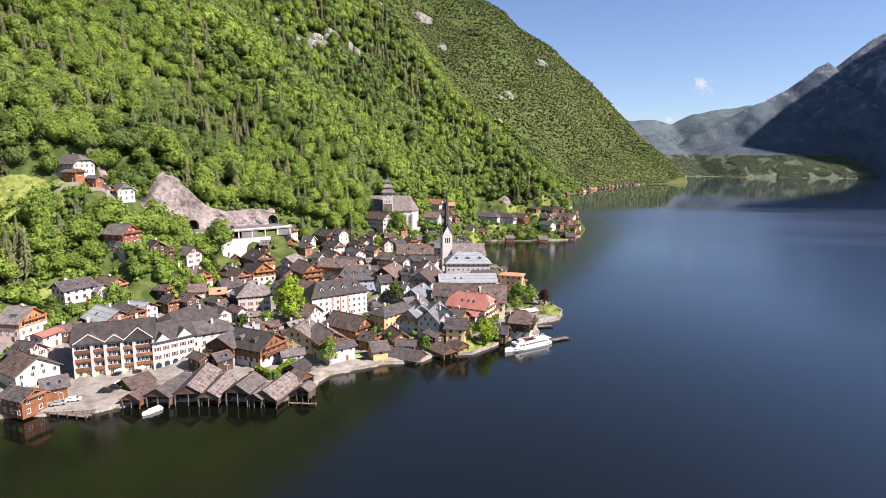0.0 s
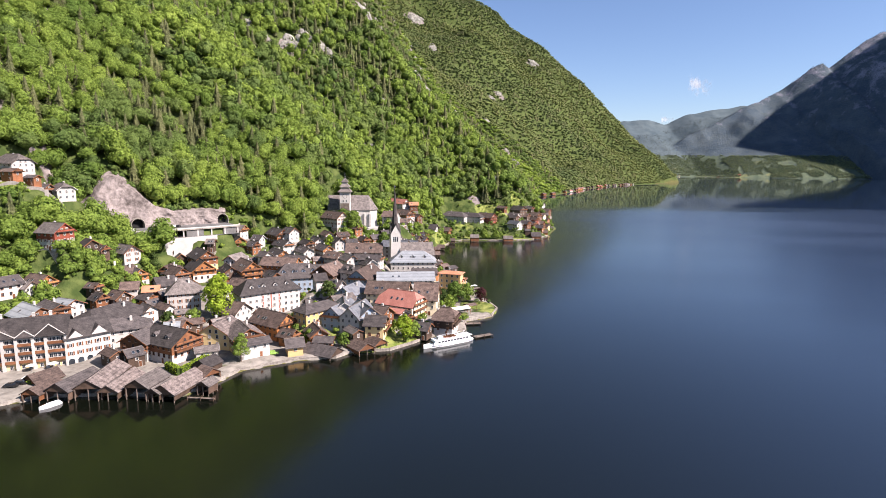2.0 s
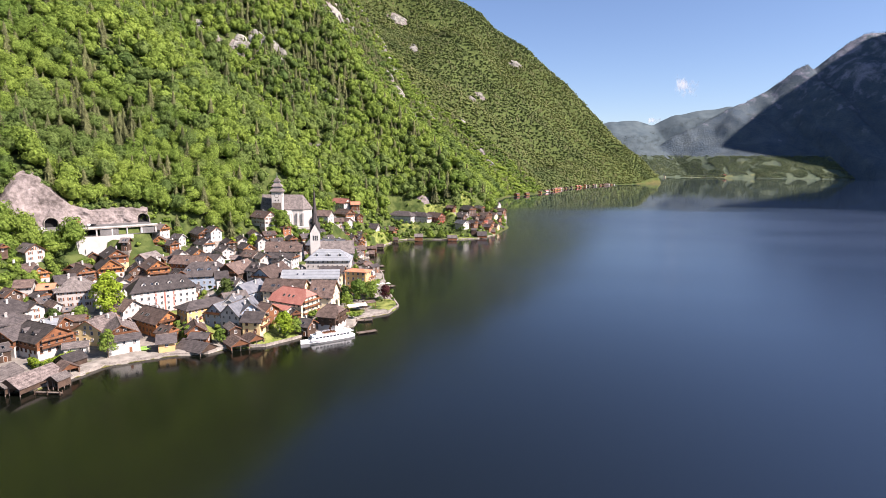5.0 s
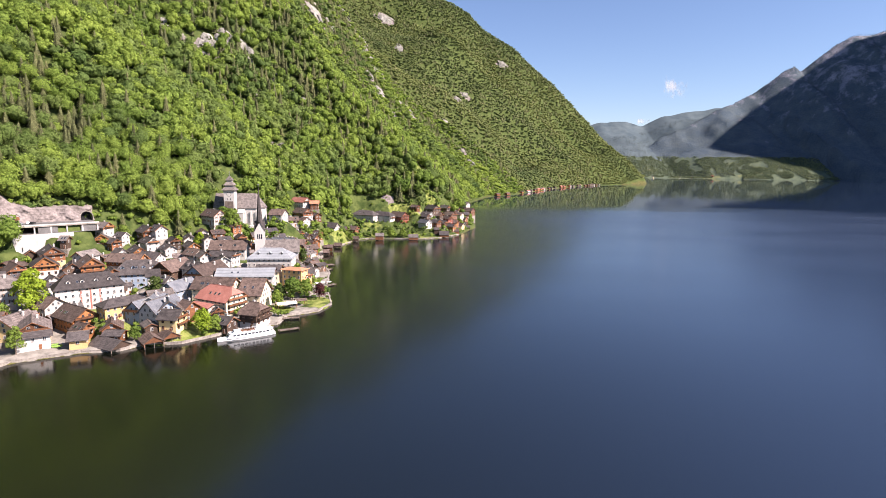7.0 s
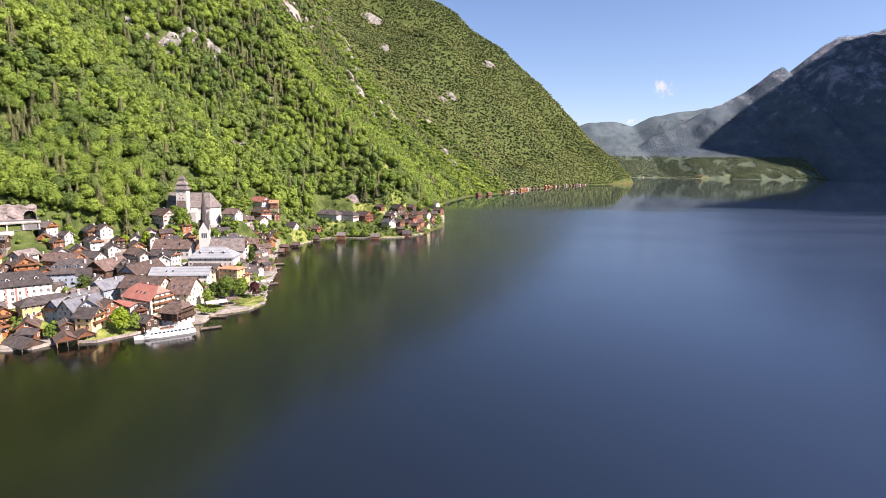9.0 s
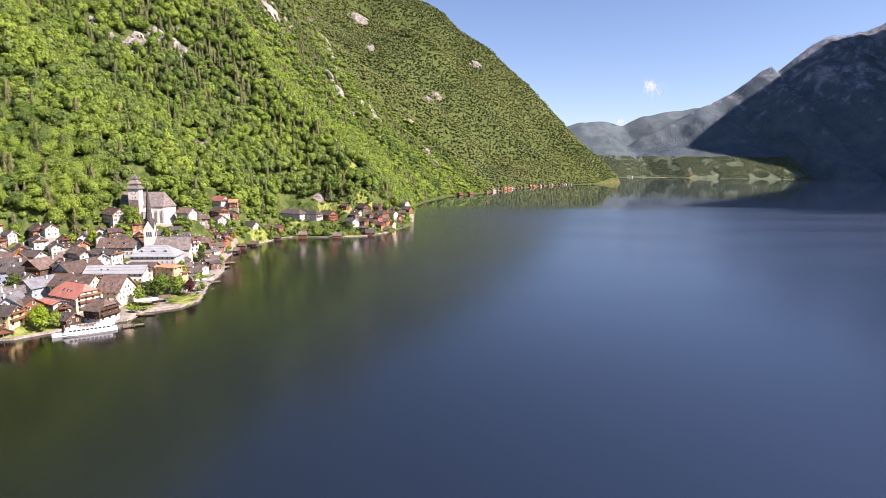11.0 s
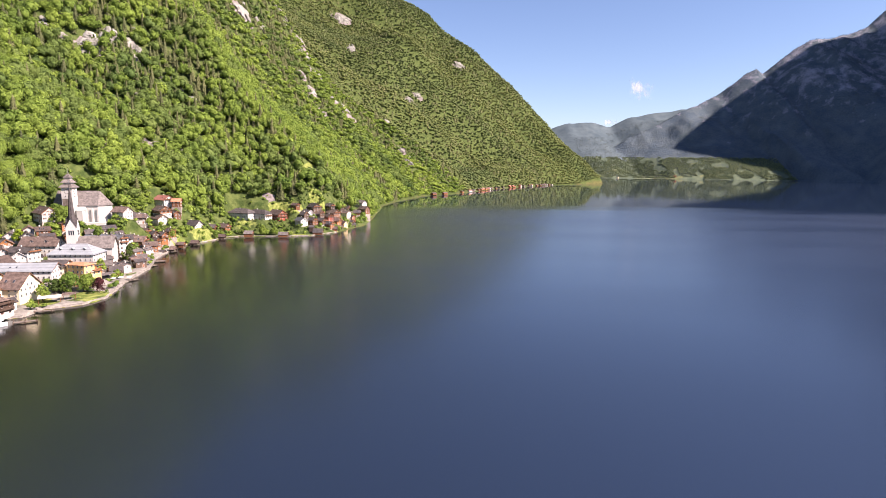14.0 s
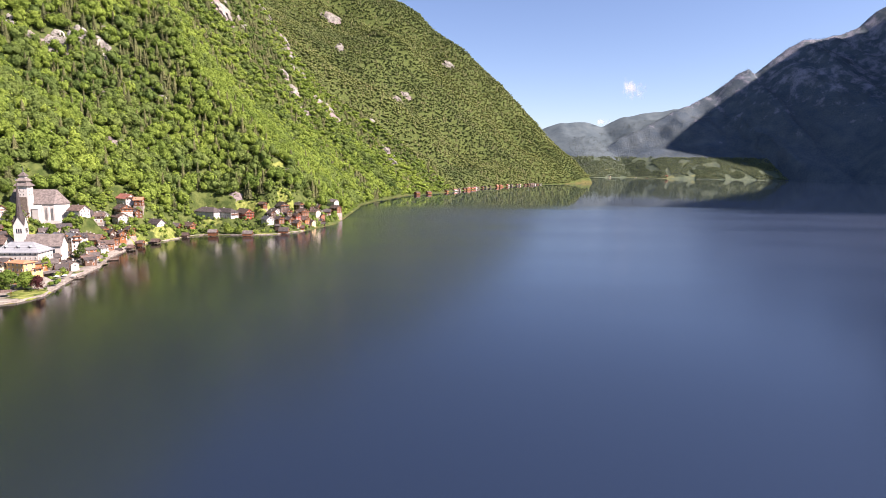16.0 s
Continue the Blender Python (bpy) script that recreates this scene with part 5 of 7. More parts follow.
house(-34.3, 297.0, -46.8, 292.8, 20.9, 17, 'blue', 'roof_dark', kind='hip', pitch=0.8, dorm=4, stack=2)
house(-59.2, 278.0, -72.3, 282.9, 15.1, 9, 'white', 'roof_brown', stack=0)
house(-50.0, 240.0, -58.8, 243.7, 12.5, 12, 'white', 'roof_brown')
house(-26.7, 289.0, -21.5, 308.4, 20.6, 15, 'dark_wood', 'roof_brown', pitch=0.7, win='wood', balc=2)
house(-6.6, 284.0, -1.0, 307.5, 19.4, 14, 'blue', 'roof_brown', pitch=0.8, balc=1)
house(-15.5, 298.0, -5.2, 292.0, 20.3, 11, 'grey', 'roof_dark', dorm=2)
house(-9.2, 260.0, -3.7, 275.8, 15.7, 11, 'blue', 'roof_slate', pitch=0.8, stack=1)
house(-17.7, 271.0, -10.9, 268.6, 17.2, 9, 'grey', 'roof_dark')
house(-11.2, 237.0, -18.5, 227.8, 15.3, 11, 'ochre', 'roof_dark', kind='hip', pitch=0.5)
house(-12.0, 246.0, -3.1, 253.1, 14.7, 11, 'grey', 'roof_grey', pitch=0.5)
house(-7.8, 226.0, -2.3, 244.4, 14.5, 12, 'blue', 'roof_slate', pitch=0.85, balc=1)
house(0.8, 221.0, 5.5, 238.0, 15.7, 11, 'grey', 'roof_slate', pitch=1.0)
house(2.0, 238.0, 9.6, 223.9, 15.5, 11, 'blue', 'roof_slate', pitch=0.85)
house(17.5, 219.0, 8.1, 220.2, 13.1, 10, 'yellow', 'roof_dark', pitch=0.7, balc=2, win='wood')
house(17.1, 230.0, 10.3, 234.3, 13.8, 10, 'brown_wood', 'roof_brown')
house(29.5, 250.0, 10.7, 259.4, 15.8, 15, 'cream', 'roof_red', pitch=0.8, balc=3, win='plain', stack=1, kind='half')
house(23.3, 238.0, 11.8, 243.7, 10.9, 8, 'white', 'roof_red', pitch=0.35, stack=0)
house(38.0, 268.0, 25.3, 269.3, 16.8, 16, 'cream', 'roof_brown', pitch=0.95, win='plain', stack=1)
house(23.4, 266.0, 1.7, 268.7, 17.3, 14, 'cream', 'roof_brown', pitch=0.75, stack=1)
house(34.5, 296.0, 3.0, 292.5, 17.2, 14, 'grey', 'roof_zinc', pitch=0.55, stack=1)
house(35.8, 304.0, 21.2, 303.1, 17.2, 12, 'cream', 'roof_dark', pitch=0.5, stack=0, hmax=11)
house(26.4, 338.0, 13.2, 337.0, 21.9, 18, 'white', 'roof_zinc', kind='hip', pitch=0.65, dorm=3, stack=1, hmax=11)
house(-1.5, 357.0, -25.6, 355.1, 23.8, 14, 'white', 'roof_brown', pitch=0.8, dorm=2)
house(46.7, 236.0, 36.7, 238.7, 12.1, 13, 'white', 'roof_brown', wood='dark_wood', share=0.55, pitch=0.7, balc=2, win='wood', kind='half')
house(35.4, 228.0, 28.4, 230.2, 7.6, 9, 'dark_wood', 'roof_dark', pitch=0.6, balc=0)
house(-13.2, 228.0, -21.2, 229.4, 9.9, 7, 'brown_wood', 'roof_brown', stack=0)
house(-8.9, 212.0, -14.5, 222.0, 9.2, 9, 'brown_wood', 'roof_brown', stack=1)
house(-19.0, 213.0, -25.9, 216.5, 8.3, 8, 'orange_wood', 'roof_brown', stack=0)
house(-72.7, 212.0, -66.6, 214.1, 11.3, 8, 'white', 'roof_zinc', pitch=0.6)
house(-64.2, 214.0, -71.6, 215.3, 11.5, 8, 'brown_wood', 'roof_brown', stack=0)
house(-98.1, 325.0, -103.7, 324.5, 29.7, 7, 'dark_wood', 'roof_grey', stack=0)
house(-68.1, 362.0, -80.2, 374.8, 31.4, 11, 'brown_wood', 'roof_dark')
house(-60.6, 362.0, -68.6, 367.8, 32.6, 10, 'white', 'roof_dark')
house(-61.7, 352.0, -72.7, 361.9, 25.3, 10, 'white', 'roof_dark', balc=1)
house(-58.7, 330.0, -69.8, 343.7, 22.2, 11, 'white', 'roof_dark', wood='orange_wood', share=0.3)
house(-84.1, 308.0, -81.6, 322.2, 22.5, 9, 'grey', 'roof_grey', stack=0)
house(-76.0, 292.0, -84.7, 305.5, 18.8, 10, 'dark_wood', 'roof_dark')
house(-77.9, 350.0, -85.1, 352.2, 29.1, 8, 'white', 'roof_dark', stack=0)
house(-46.5, 372.0, -54.3, 386.0, 24.6, 10, 'white', 'roof_dark')
house(-46.8, 345.0, -56.3, 355.8, 21.8, 9, 'grey', 'roof_dark')
house(-36.6, 355.0, -45.8, 366.1, 21.9, 9, 'white', 'roof_dark', wood='orange_wood', share=0.25)
house(-24.3, 335.0, -34.8, 340.9, 20.8, 10, 'white', 'roof_brown')
house(-43.5, 325.0, -58.1, 330.2, 20.1, 10, 'grey', 'roof_dark', stack=1)
house(-35.7, 400.0, -50.9, 411.8, 40.0, 12, 'white', 'roof_brown', pitch=0.8)
house(1.0, 440.0, -11.6, 443.4, 37.7, 12, 'white', 'roof_brown')
house(1.8, 512.0, -13.9, 523.2, 42.9, 12, 'white', 'roof_red', balc=1)
house(12.4, 514.0, 3.4, 512.7, 40.3, 8, 'brown_wood', 'roof_terracotta', stack=0)
house(7.3, 492.0, -6.6, 505.2, 34.4, 12, 'white', 'roof_brown', wood='brown_wood', share=0.4, balc=1)
house(7.8, 485.0, -5.0, 497.1, 27.3, 11, 'white', 'roof_brown')
house(-5.0, 478.0, -16.0, 482.8, 29.3, 10, 'grey', 'roof_grey')
house(15.3, 497.0, 6.6, 506.4, 29.9, 8, 'brown_wood', 'roof_brown', stack=0)
house(30.4, 508.0, 14.7, 512.2, 20.1, 13, 'white', 'roof_dark')
house(33.4, 540.0, 23.6, 539.3, 13.0, 9, 'brown_wood', 'roof_dark', balc=1)
house(42.7, 550.0, 30.9, 554.7, 12.6, 10, 'brown_wood', 'roof_brown', balc=1)
house(5.9, 385.0, -5.6, 390.9, 21.2, 11, 'white', 'roof_slate', balc=2, win='wood', hmax=12)
house(13.0, 390.0, 2.7, 396.1, 21.0, 9, 'cream', 'roof_slate', balc=2, win='wood', hmax=12)
house(20.1, 394.0, 10.5, 400.2, 20.5, 9, 'white', 'roof_slate', balc=2, win='wood', hmax=12)
house(19.8, 428.0, 8.5, 427.4, 15.4, 11, 'brown_wood', 'roof_brown')
house(28.5, 428.0, 19.1, 421.0, 11.3, 8, 'brown_wood', 'roof_brown', stack=0)
house(6.9, 465.0, -4.4, 468.7, 18.9, 9, 'brown_wood', 'roof_brown')
house(53.8, 578.0, 39.4, 584.3, 26.0, 15, 'white', 'roof_dark', kind='hip', pitch=0.6)
house(71.1, 580.0, 57.5, 586.2, 24.8, 13, 'white', 'roof_dark', kind='hip', pitch=0.6, balc=2)
house(89.0, 586.0, 73.7, 599.9, 23.8, 13, 'red_wood', 'roof_brown', balc=2)
house(122.7, 605.0, 112.3, 621.1, 30.1, 12, 'dark_wood', 'roof_dark')
house(114.9, 572.0, 105.0, 584.1, 17.4, 10, 'white', 'roof_slate')
house(125.3, 578.0, 117.6, 588.3, 16.9, 8, 'brown_wood', 'roof_dark', balc=1)
house(133.3, 590.0, 124.0, 601.0, 15.2, 9, 'white', 'roof_dark', wood='brown_wood', share=0.5)
house(128.2, 605.0, 116.5, 611.7, 22.6, 10, 'dark_wood', 'roof_brown', balc=1)
house(142.2, 620.0, 130.4, 633.1, 22.2, 11, 'brown_wood', 'roof_brown', balc=1)
house(146.2, 612.0, 134.6, 617.9, 13.9, 10, 'orange_wood', 'roof_brown', balc=1)
house(152.6, 645.0, 142.4, 652.4, 19.6, 9, 'cream', 'roof_brown')
house(157.9, 645.0, 146.5, 651.0, 8.2, 9, 'dark_wood', 'roof_dark')
house(161.9, 680.0, 152.1, 679.0, 17.5, 9, 'white', 'roof_dark', wood='brown_wood', share=0.5)
house(168.8, 705.0, 157.8, 713.8, 20.0, 10, 'brown_wood', 'roof_brown')
house(163.3, 720.0, 150.8, 730.0, 27.0, 10, 'grey', 'roof_grey')
house(135.9, 630.0, 126.9, 638.5, 28.5, 8, 'dark_wood', 'roof_dark')
boathouse(-88.1, 158.5, -87.2, 169.8, 5.0, 7, 'roof_brown', 'brown_wood')
boathouse(-80.3, 159.5, -78.2, 175.3, 6.4, 9, 'roof_dark', 'dark_wood')
boathouse(-71.3, 161.0, -73.5, 181.3, 7.0, 9.5, 'roof_old', 'dark_wood')
boathouse(-64.8, 160.5, -65.4, 177.6, 5.5, 7.5, 'roof_old', 'dark_wood')
boathouse(-56.1, 161.5, -54.6, 173.5, 7.2, 9, 'roof_grey', 'dark_wood')
boathouse(-50.6, 160.5, -49.2, 170.5, 4.8, 6, 'roof_grey', 'dark_wood')
boathouse(-47.7, 161.0, -44.1, 177.3, 5.8, 10, 'roof_old', 'dark_wood')
boathouse(-37.0, 166.0, -35.7, 171.7, 5.1, 5.5, 'roof_grey', 'dark_wood')
boathouse(-97.2, 170.0, -93.2, 178.8, 4.8, 9, 'roof_brown', 'brown_wood')
boathouse(-37.7, 177.0, -43.6, 181.0, 5.4, 7, 'roof_brown', 'brown_wood')
boathouse(-45.5, 183.0, -42.8, 190.6, 6.0, 8, 'roof_dark', 'dark_wood')
boathouse(-0.3, 204.0, -13.7, 210.2, 4.4, 10, 'roof_dark', 'dark_wood')
boathouse(11.0, 207.0, 4.1, 215.1, 5.1, 8.5, 'roof_brown', 'brown_wood')
boathouse(15.9, 212.0, 9.8, 217.5, 5.4, 8, 'roof_brown', 'brown_wood')
boathouse(70.4, 539.0, 61.6, 538.5, 7.2, 9, 'roof_grey', 'brown_wood')
boathouse(104.3, 543.0, 94.3, 542.4, 5.8, 9, 'roof_grey', 'brown_wood')
boathouse(135.2, 566.0, 124.7, 565.3, 6.8, 12, 'roof_dark', 'brown_wood')
boathouse(146.4, 592.0, 137.9, 591.4, 6.4, 9, 'roof_brown', 'brown_wood')
boathouse(37.7, 485.0, 30.8, 484.7, 4.6, 8, 'roof_brown', 'dark_wood')
boathouse(47.1, 527.0, 40.7, 526.6, 5.1, 8, 'roof_brown', 'dark_wood')
boathouse(30.2, 470.0, 24.5, 469.7, 4.6, 6, 'roof_brown', 'dark_wood')
house(46.7, 300.0, 40.7, 301.7, 16.6, 9, 'ochre', 'roof_terracotta', hmax=13, kind='hip', pitch=0.25, stack=0)
house(51.8, 303.0, 43.0, 306.3, 12.2, 8, 'ochre', 'roof_terracotta', pitch=0.3, stack=0, balc=1)
house(2.3, 325.0, -14.9, 328.8, 21.1, 11, 'white', 'roof_dark', pitch=0.5, balc=1)
house(-31.5, 368.0, -39.7, 378.9, 25.0, 9, 'white', 'roof_dark')
house(-42.1, 385.0, -49.1, 395.7, 27.3, 8, 'white', 'roof_brown', stack=0)
house(-14.9, 322.0, -21.9, 331.9, 21.0, 9, 'white', 'roof_grey')
house(-2.7, 318.0, -9.1, 325.4, 19.4, 9, 'grey', 'roof_dark')
house(-48.7, 284.0, -56.0, 292.9, 17.6, 8, 'brown_wood', 'roof_dark', stack=0)
house(-21.4, 279.0, -27.7, 275.5, 19.0, 9, 'grey', 'roof_dark')
house(-33.3, 262.0, -37.7, 270.5, 12.7, 6, 'white', 'roof_brown', stack=0)
house(-66.2, 288.0, -72.9, 293.8, 16.0, 8, 'dark_wood', 'roof_brown', stack=0)
house(-74.7, 276.0, -81.3, 281.2, 14.8, 8, 'white', 'roof_dark', stack=0)
house(-91.4, 262.0, -98.1, 269.2, 14.2, 8, 'white', 'roof_dark', stack=0)
house(-104.6, 240.0, -112.5, 244.0, 17.0, 9, 'dark_wood', 'roof_brown', stack=0)
house(-111.6, 236.0, -118.2, 240.0, 16.8, 8, 'brown_wood', 'roof_dark', stack=0)
house(-85.9, 228.0, -92.6, 232.5, 13.9, 8, 'white', 'roof_dark', stack=0)
house(-113.1, 312.0, -121.2, 321.9, 22.5, 8, 'dark_wood', 'roof_dark', stack=0)
house(-78.4, 340.0, -85.2, 344.5, 26.1, 8, 'brown_wood', 'roof_dark')
house(-66.5, 325.0, -72.9, 328.8, 22.2, 8, 'white', 'roof_dark')
house(-48.5, 356.0, -56.7, 365.8, 24.9, 8, 'dark_wood', 'roof_dark', stack=0)
house(-2.5, 230.0, -5.4, 242.5, 15.7, 8, 'grey', 'roof_slate')
house(12.0, 226.0, 8.4, 233.2, 13.0, 8, 'white', 'roof_brown', stack=0)
house(25.7, 236.0, 22.3, 240.4, 9.5, 7, 'brown_wood', 'roof_dark', stack=0)
house(11.7, 462.0, 1.7, 469.6, 14.4, 9, 'brown_wood', 'roof_brown', balc=1)
house(24.1, 450.0, 17.4, 457.1, 12.1, 7, 'orange_wood', 'roof_brown', stack=0)
house(116.2, 598.0, 106.3, 604.9, 23.7, 9, 'grey', 'roof_dark')
house(137.7, 604.0, 130.5, 614.6, 18.4, 8, 'red_wood', 'roof_brown', balc=1)
house(142.1, 588.0, 134.0, 593.5, 11.8, 8, 'orange_wood', 'roof_dark', balc=1)
house(152.7, 616.0, 144.4, 621.9, 9.7, 8, 'yellow', 'roof_brown')
house(157.7, 648.0, 148.9, 654.9, 14.0, 8, 'brown_wood', 'roof_dark')
house(144.1, 650.0, 136.4, 658.6, 25.2, 8, 'dark_wood', 'roof_dark')
house(150.4, 668.0, 141.2, 676.6, 23.2, 9, 'white', 'roof_dark', wood='brown_wood', share=0.5)
house(114.1, 588.0, 106.8, 594.7, 22.0, 8, 'dark_wood', 'roof_dark')
house(102.4, 600.0, 94.1, 607.5, 30.9, 7, 'brown_wood', 'roof_brown', stack=0)
boathouse(124.9, 572.0, 119.0, 571.6, 9.7, 7, 'roof_dark', 'dark_wood')
boathouse(149.7, 608.0, 143.4, 607.6, 6.0, 7, 'roof_brown', 'dark_wood')
boathouse(161.0, 640.0, 154.3, 639.5, 4.6, 7, 'roof_dark', 'dark_wood')
boathouse(13.1, 436.0, 7.7, 435.8, 6.4, 9, 'roof_brown', 'brown_wood')
house(11.4, 430.0, 4.0, 433.2, 15.9, 10, 'red_wood', 'roof_brown', balc=1)
house(11.9, 447.0, 4.6, 450.7, 19.5, 9, 'brown_wood', 'roof_brown', balc=1)
house(18.2, 448.0, 11.4, 451.6, 17.0, 8, 'dark_wood', 'roof_dark')
house(23.8, 452.0, 17.4, 455.6, 15.7, 8, 'white', 'roof_dark', wood='brown_wood', share=0.5)
house(17.1, 428.0, 11.1, 431.1, 13.0, 8, 'dark_wood', 'roof_dark', stack=0)
house(23.5, 440.0, 17.0, 443.2, 12.4, 8, 'brown_wood', 'roof_brown', balc=1)
house(23.0, 468.0, 16.3, 471.9, 17.2, 8, 'orange_wood', 'roof_brown', balc=1)
boathouse(34.6, 446.0, 29.6, 445.8, 4.6, 8, 'roof_brown', 'dark_wood')
boathouse(30.7, 434.0, 25.8, 433.8, 3.5, 7, 'roof_dark', 'dark_wood')
boathouse(34.2, 464.0, 29.4, 463.7, 5.9, 7, 'roof_brown', 'brown_wood')

# ---- the lakeside hotel and its wing ----
def hotel():
    """Front wall from (-117.5, 178) to (-96.3, 187.3): five bays between white piers, balconies on three floors."""
    L, D, top = 24.5, 13.0, 12.6
    h = empty("hotel", pose(-117.9, 177.7, 1.2, 0, 0, 23.7), "white lakeside hotel with brown timber balconies and zigzag roof", "hotel")
    part("wall", Solid().box(0, L, 0.0, D, 0, top), "white", h)
    part("base_band", Solid().box(0.1, L - 0.1, -0.06, 0, 0.1, 3.0), "yellow", h, "yellow ground floor")
    xs = [0, 5.6, 9.6, 14.6, 18.4, L]
    for x in xs:
        part("pier", Solid().box(max(x - 0.5, -0.05), min(x + 0.5, L + 0.05), -1.0, 0.0, 0, top + 0.1), "white", h)
    wm = shared("window_plain", lambda: window_mesh("plain"))
    for a, b in zip(xs, xs[1:]):
        for r in range(3):
            z = 3.4 + r * 3.05
            s = Solid().box(a + 0.5, b - 0.5, -1.05, -0.001, z - 0.15, z, 0).box(a + 0.5, b - 0.5, -1.15, -1.05, z - 0.1, z + 0.95, 0)
            part("balcony", s, "brown_wood", h)
            n = max(2, int((b - a - 1) / 1.25))
            for k in range(n):
                put("window", wm, h, pose(a + 0.5 + (k + 0.5) * (b - a - 1) / n, -0.02, z + 0.75))
        n = max(1, int((b - a - 1) / 1.7))
        for k in range(n):
            put("window", wm, h, pose(a + 0.5 + (k + 0.5) * (b - a - 1) / n, -0.08, 1.0))
    for k in range(4):
        for r in range(3):
            put("window", wm, h, pose(L + 0.02, 1.8 + k * 3.0, 4.2 + r * 3.05, 0, 0, 90))
    part("roof", gable_roof(L + 1.6, D + 2.6, 17.3 - 1.2 + 2.2, 0.72), "roof_dark", h, m=pose(L / 2, D / 2 - 0.3, 0))
    for a, b, hh in ((0.3, 9.6, 3.2), (9.6, 15.4, 2.3), (15.4, L - 0.2, 4.0)):
        w = b - a
        s = Solid().add([(0, -1.4, 0), (w, -1.4, 0), (w / 2, -1.4, hh), (0, 5.5, 0), (w, 5.5, 0), (w / 2, 5.5, hh)], [(0, 2, 5, 3), (1, 4, 5, 2), (0, 1, 2), (3, 5, 4), (0, 3, 4, 1)])
        cross = part("cross_gable", s, "roof_dark", h, m=pose(a, 0, top + 0.15))
        bar = Solid().add([(-0.1, -1.55, -0.1), (w / 2, -1.55, hh - 0.05), (w + 0.1, -1.55, -0.1), (-0.1, -1.55, 0.25), (w / 2, -1.55, hh + 0.35), (w + 0.1, -1.55, 0.25),
                           (-0.1, -1.4, -0.1), (w / 2, -1.4, hh - 0.05), (w + 0.1, -1.4, -0.1), (-0.1, -1.4, 0.25), (w / 2, -1.4, hh + 0.35), (w + 0.1, -1.4, 0.25)],
                          [(0, 1, 4, 3), (1, 2, 5, 4), (6, 9, 10, 7), (7, 10, 11, 8), (3, 4, 10, 9), (4, 5, 11, 10), (0, 6, 7, 1), (1, 7, 8, 2), (0, 3, 9, 6), (2, 8, 11, 5)])
        part("bargeboard", bar, "white", cross)
    cm = shared("chimney", chimney_mesh)
    for x, y, z in ((4.0, D / 2, 18.4), (13.5, D / 2 + 1, 18.0), (19, D / 2, 18.4)):
        put("chimney", cm, h, pose(x, y, z))


def wing():
    """White wing with brown shutters, arches at the ground and two gables above."""
    L, D, top = 15.0, 12.0, 10.0
    h = empty("hotel_wing", pose(-95.6, 186.9, 1.2, 0, 0, 49), "white hotel wing with brown window shutters and ground-floor arches", "hotel")
    part("wall", Solid().box(0, L, 0, D, 0, top), "white", h)
    wm = shared("window_plain", lambda: window_mesh("plain"))
    sh = shared("shutter", lambda: Solid().box(-0.28, 0.28, -0.09, 0.0, -0.02, 1.42).mesh("shutter", "brown_wood"))
    for r in range(2):
        for k in range(5):
            put("window", wm, h, pose(1.6 + k * 2.95, -0.015, 4.0 + r * 3.0))
            for q in (-0.8, 0.8):
                put("shutter", sh, h, pose(1.6 + k * 2.95 + q, -0.01, 4.0 + r * 3.0))
    for k in range(5):
        x = 1.6 + k * 2.95
        pts = [(x - 1.0, 0.1), (x + 1.0, 0.1), (x + 1.0, 1.8)] + [(x + math.cos(a * math.pi / 8), 1.8 + math.sin(a * math.pi / 8)) for a in range(1, 8)] + [(x - 1.0, 1.8)]
        n = len(pts)
        s = Solid().add([(px_, -0.02, pz_) for px_, pz_ in pts] + [(px_, 0.05, pz_) for px_, pz_ in pts], [tuple(range(n)), tuple(range(2 * n - 1, n - 1, -1))] + [((a + 1) % n, a, n + a, n + (a + 1) % n) for a in range(n)])
        part("arch", s, "glass", h, "dark arched doorway")
    part("roof", gable_roof(L + 1.4, D + 2, 16.0, 0.8), "roof_dark", h, m=pose(L / 2, D / 2, 0))
    for a, b, hh in ((0.0, 6.6, 3.4), (7.4, 14.6, 3.8)):
        w = b - a
        s = Solid().add([(0, -0.7, 0), (w, -0.7, 0), (w / 2, -0.7, hh), (0, 5.5, 0), (w, 5.5, 0), (w / 2, 5.5, hh)], [(0, 2, 5, 3), (1, 4, 5, 2), (0, 3, 4, 1), (3, 5, 4), (0, 1, 2)])
        cross = part("cross_gable", s, "roof_dark", h, m=pose(a, 0, top + 0.1))
        part("gable_face", Solid().add([(0.5, -0.72, 0.05), (w - 0.5, -0.72, 0.05), (w / 2, -0.72, hh - 0.4), (0.5, -0.6, 0.05), (w - 0.5, -0.6, 0.05), (w / 2, -0.6, hh - 0.4)], [(0, 1, 2), (3, 5, 4), (0, 3, 4, 1), (1, 4, 5, 2), (2, 5, 3, 0)]), "white", cross)
    for k in range(4):
        for r in range(3):
            put("window", wm, h, pose(L + 0.015, 1.6 + k * 2.9, 1.0 + r * 3.0, 0, 0, 90))
            for q in (-0.8, 0.8):
                put("shutter", sh, h, pose(L + 0.01, 1.6 + k * 2.9 + q, 1.0 + r * 3.0, 0, 0, 90))


hotel()
wing()
placed.append((-110, 188, 15))
placed.append((-93, 200, 11))


# ---- the two churches ----
def square(w):
    return [(-w / 2, -w / 2), (w / 2, -w / 2), (w / 2, w / 2), (-w / 2, w / 2)]


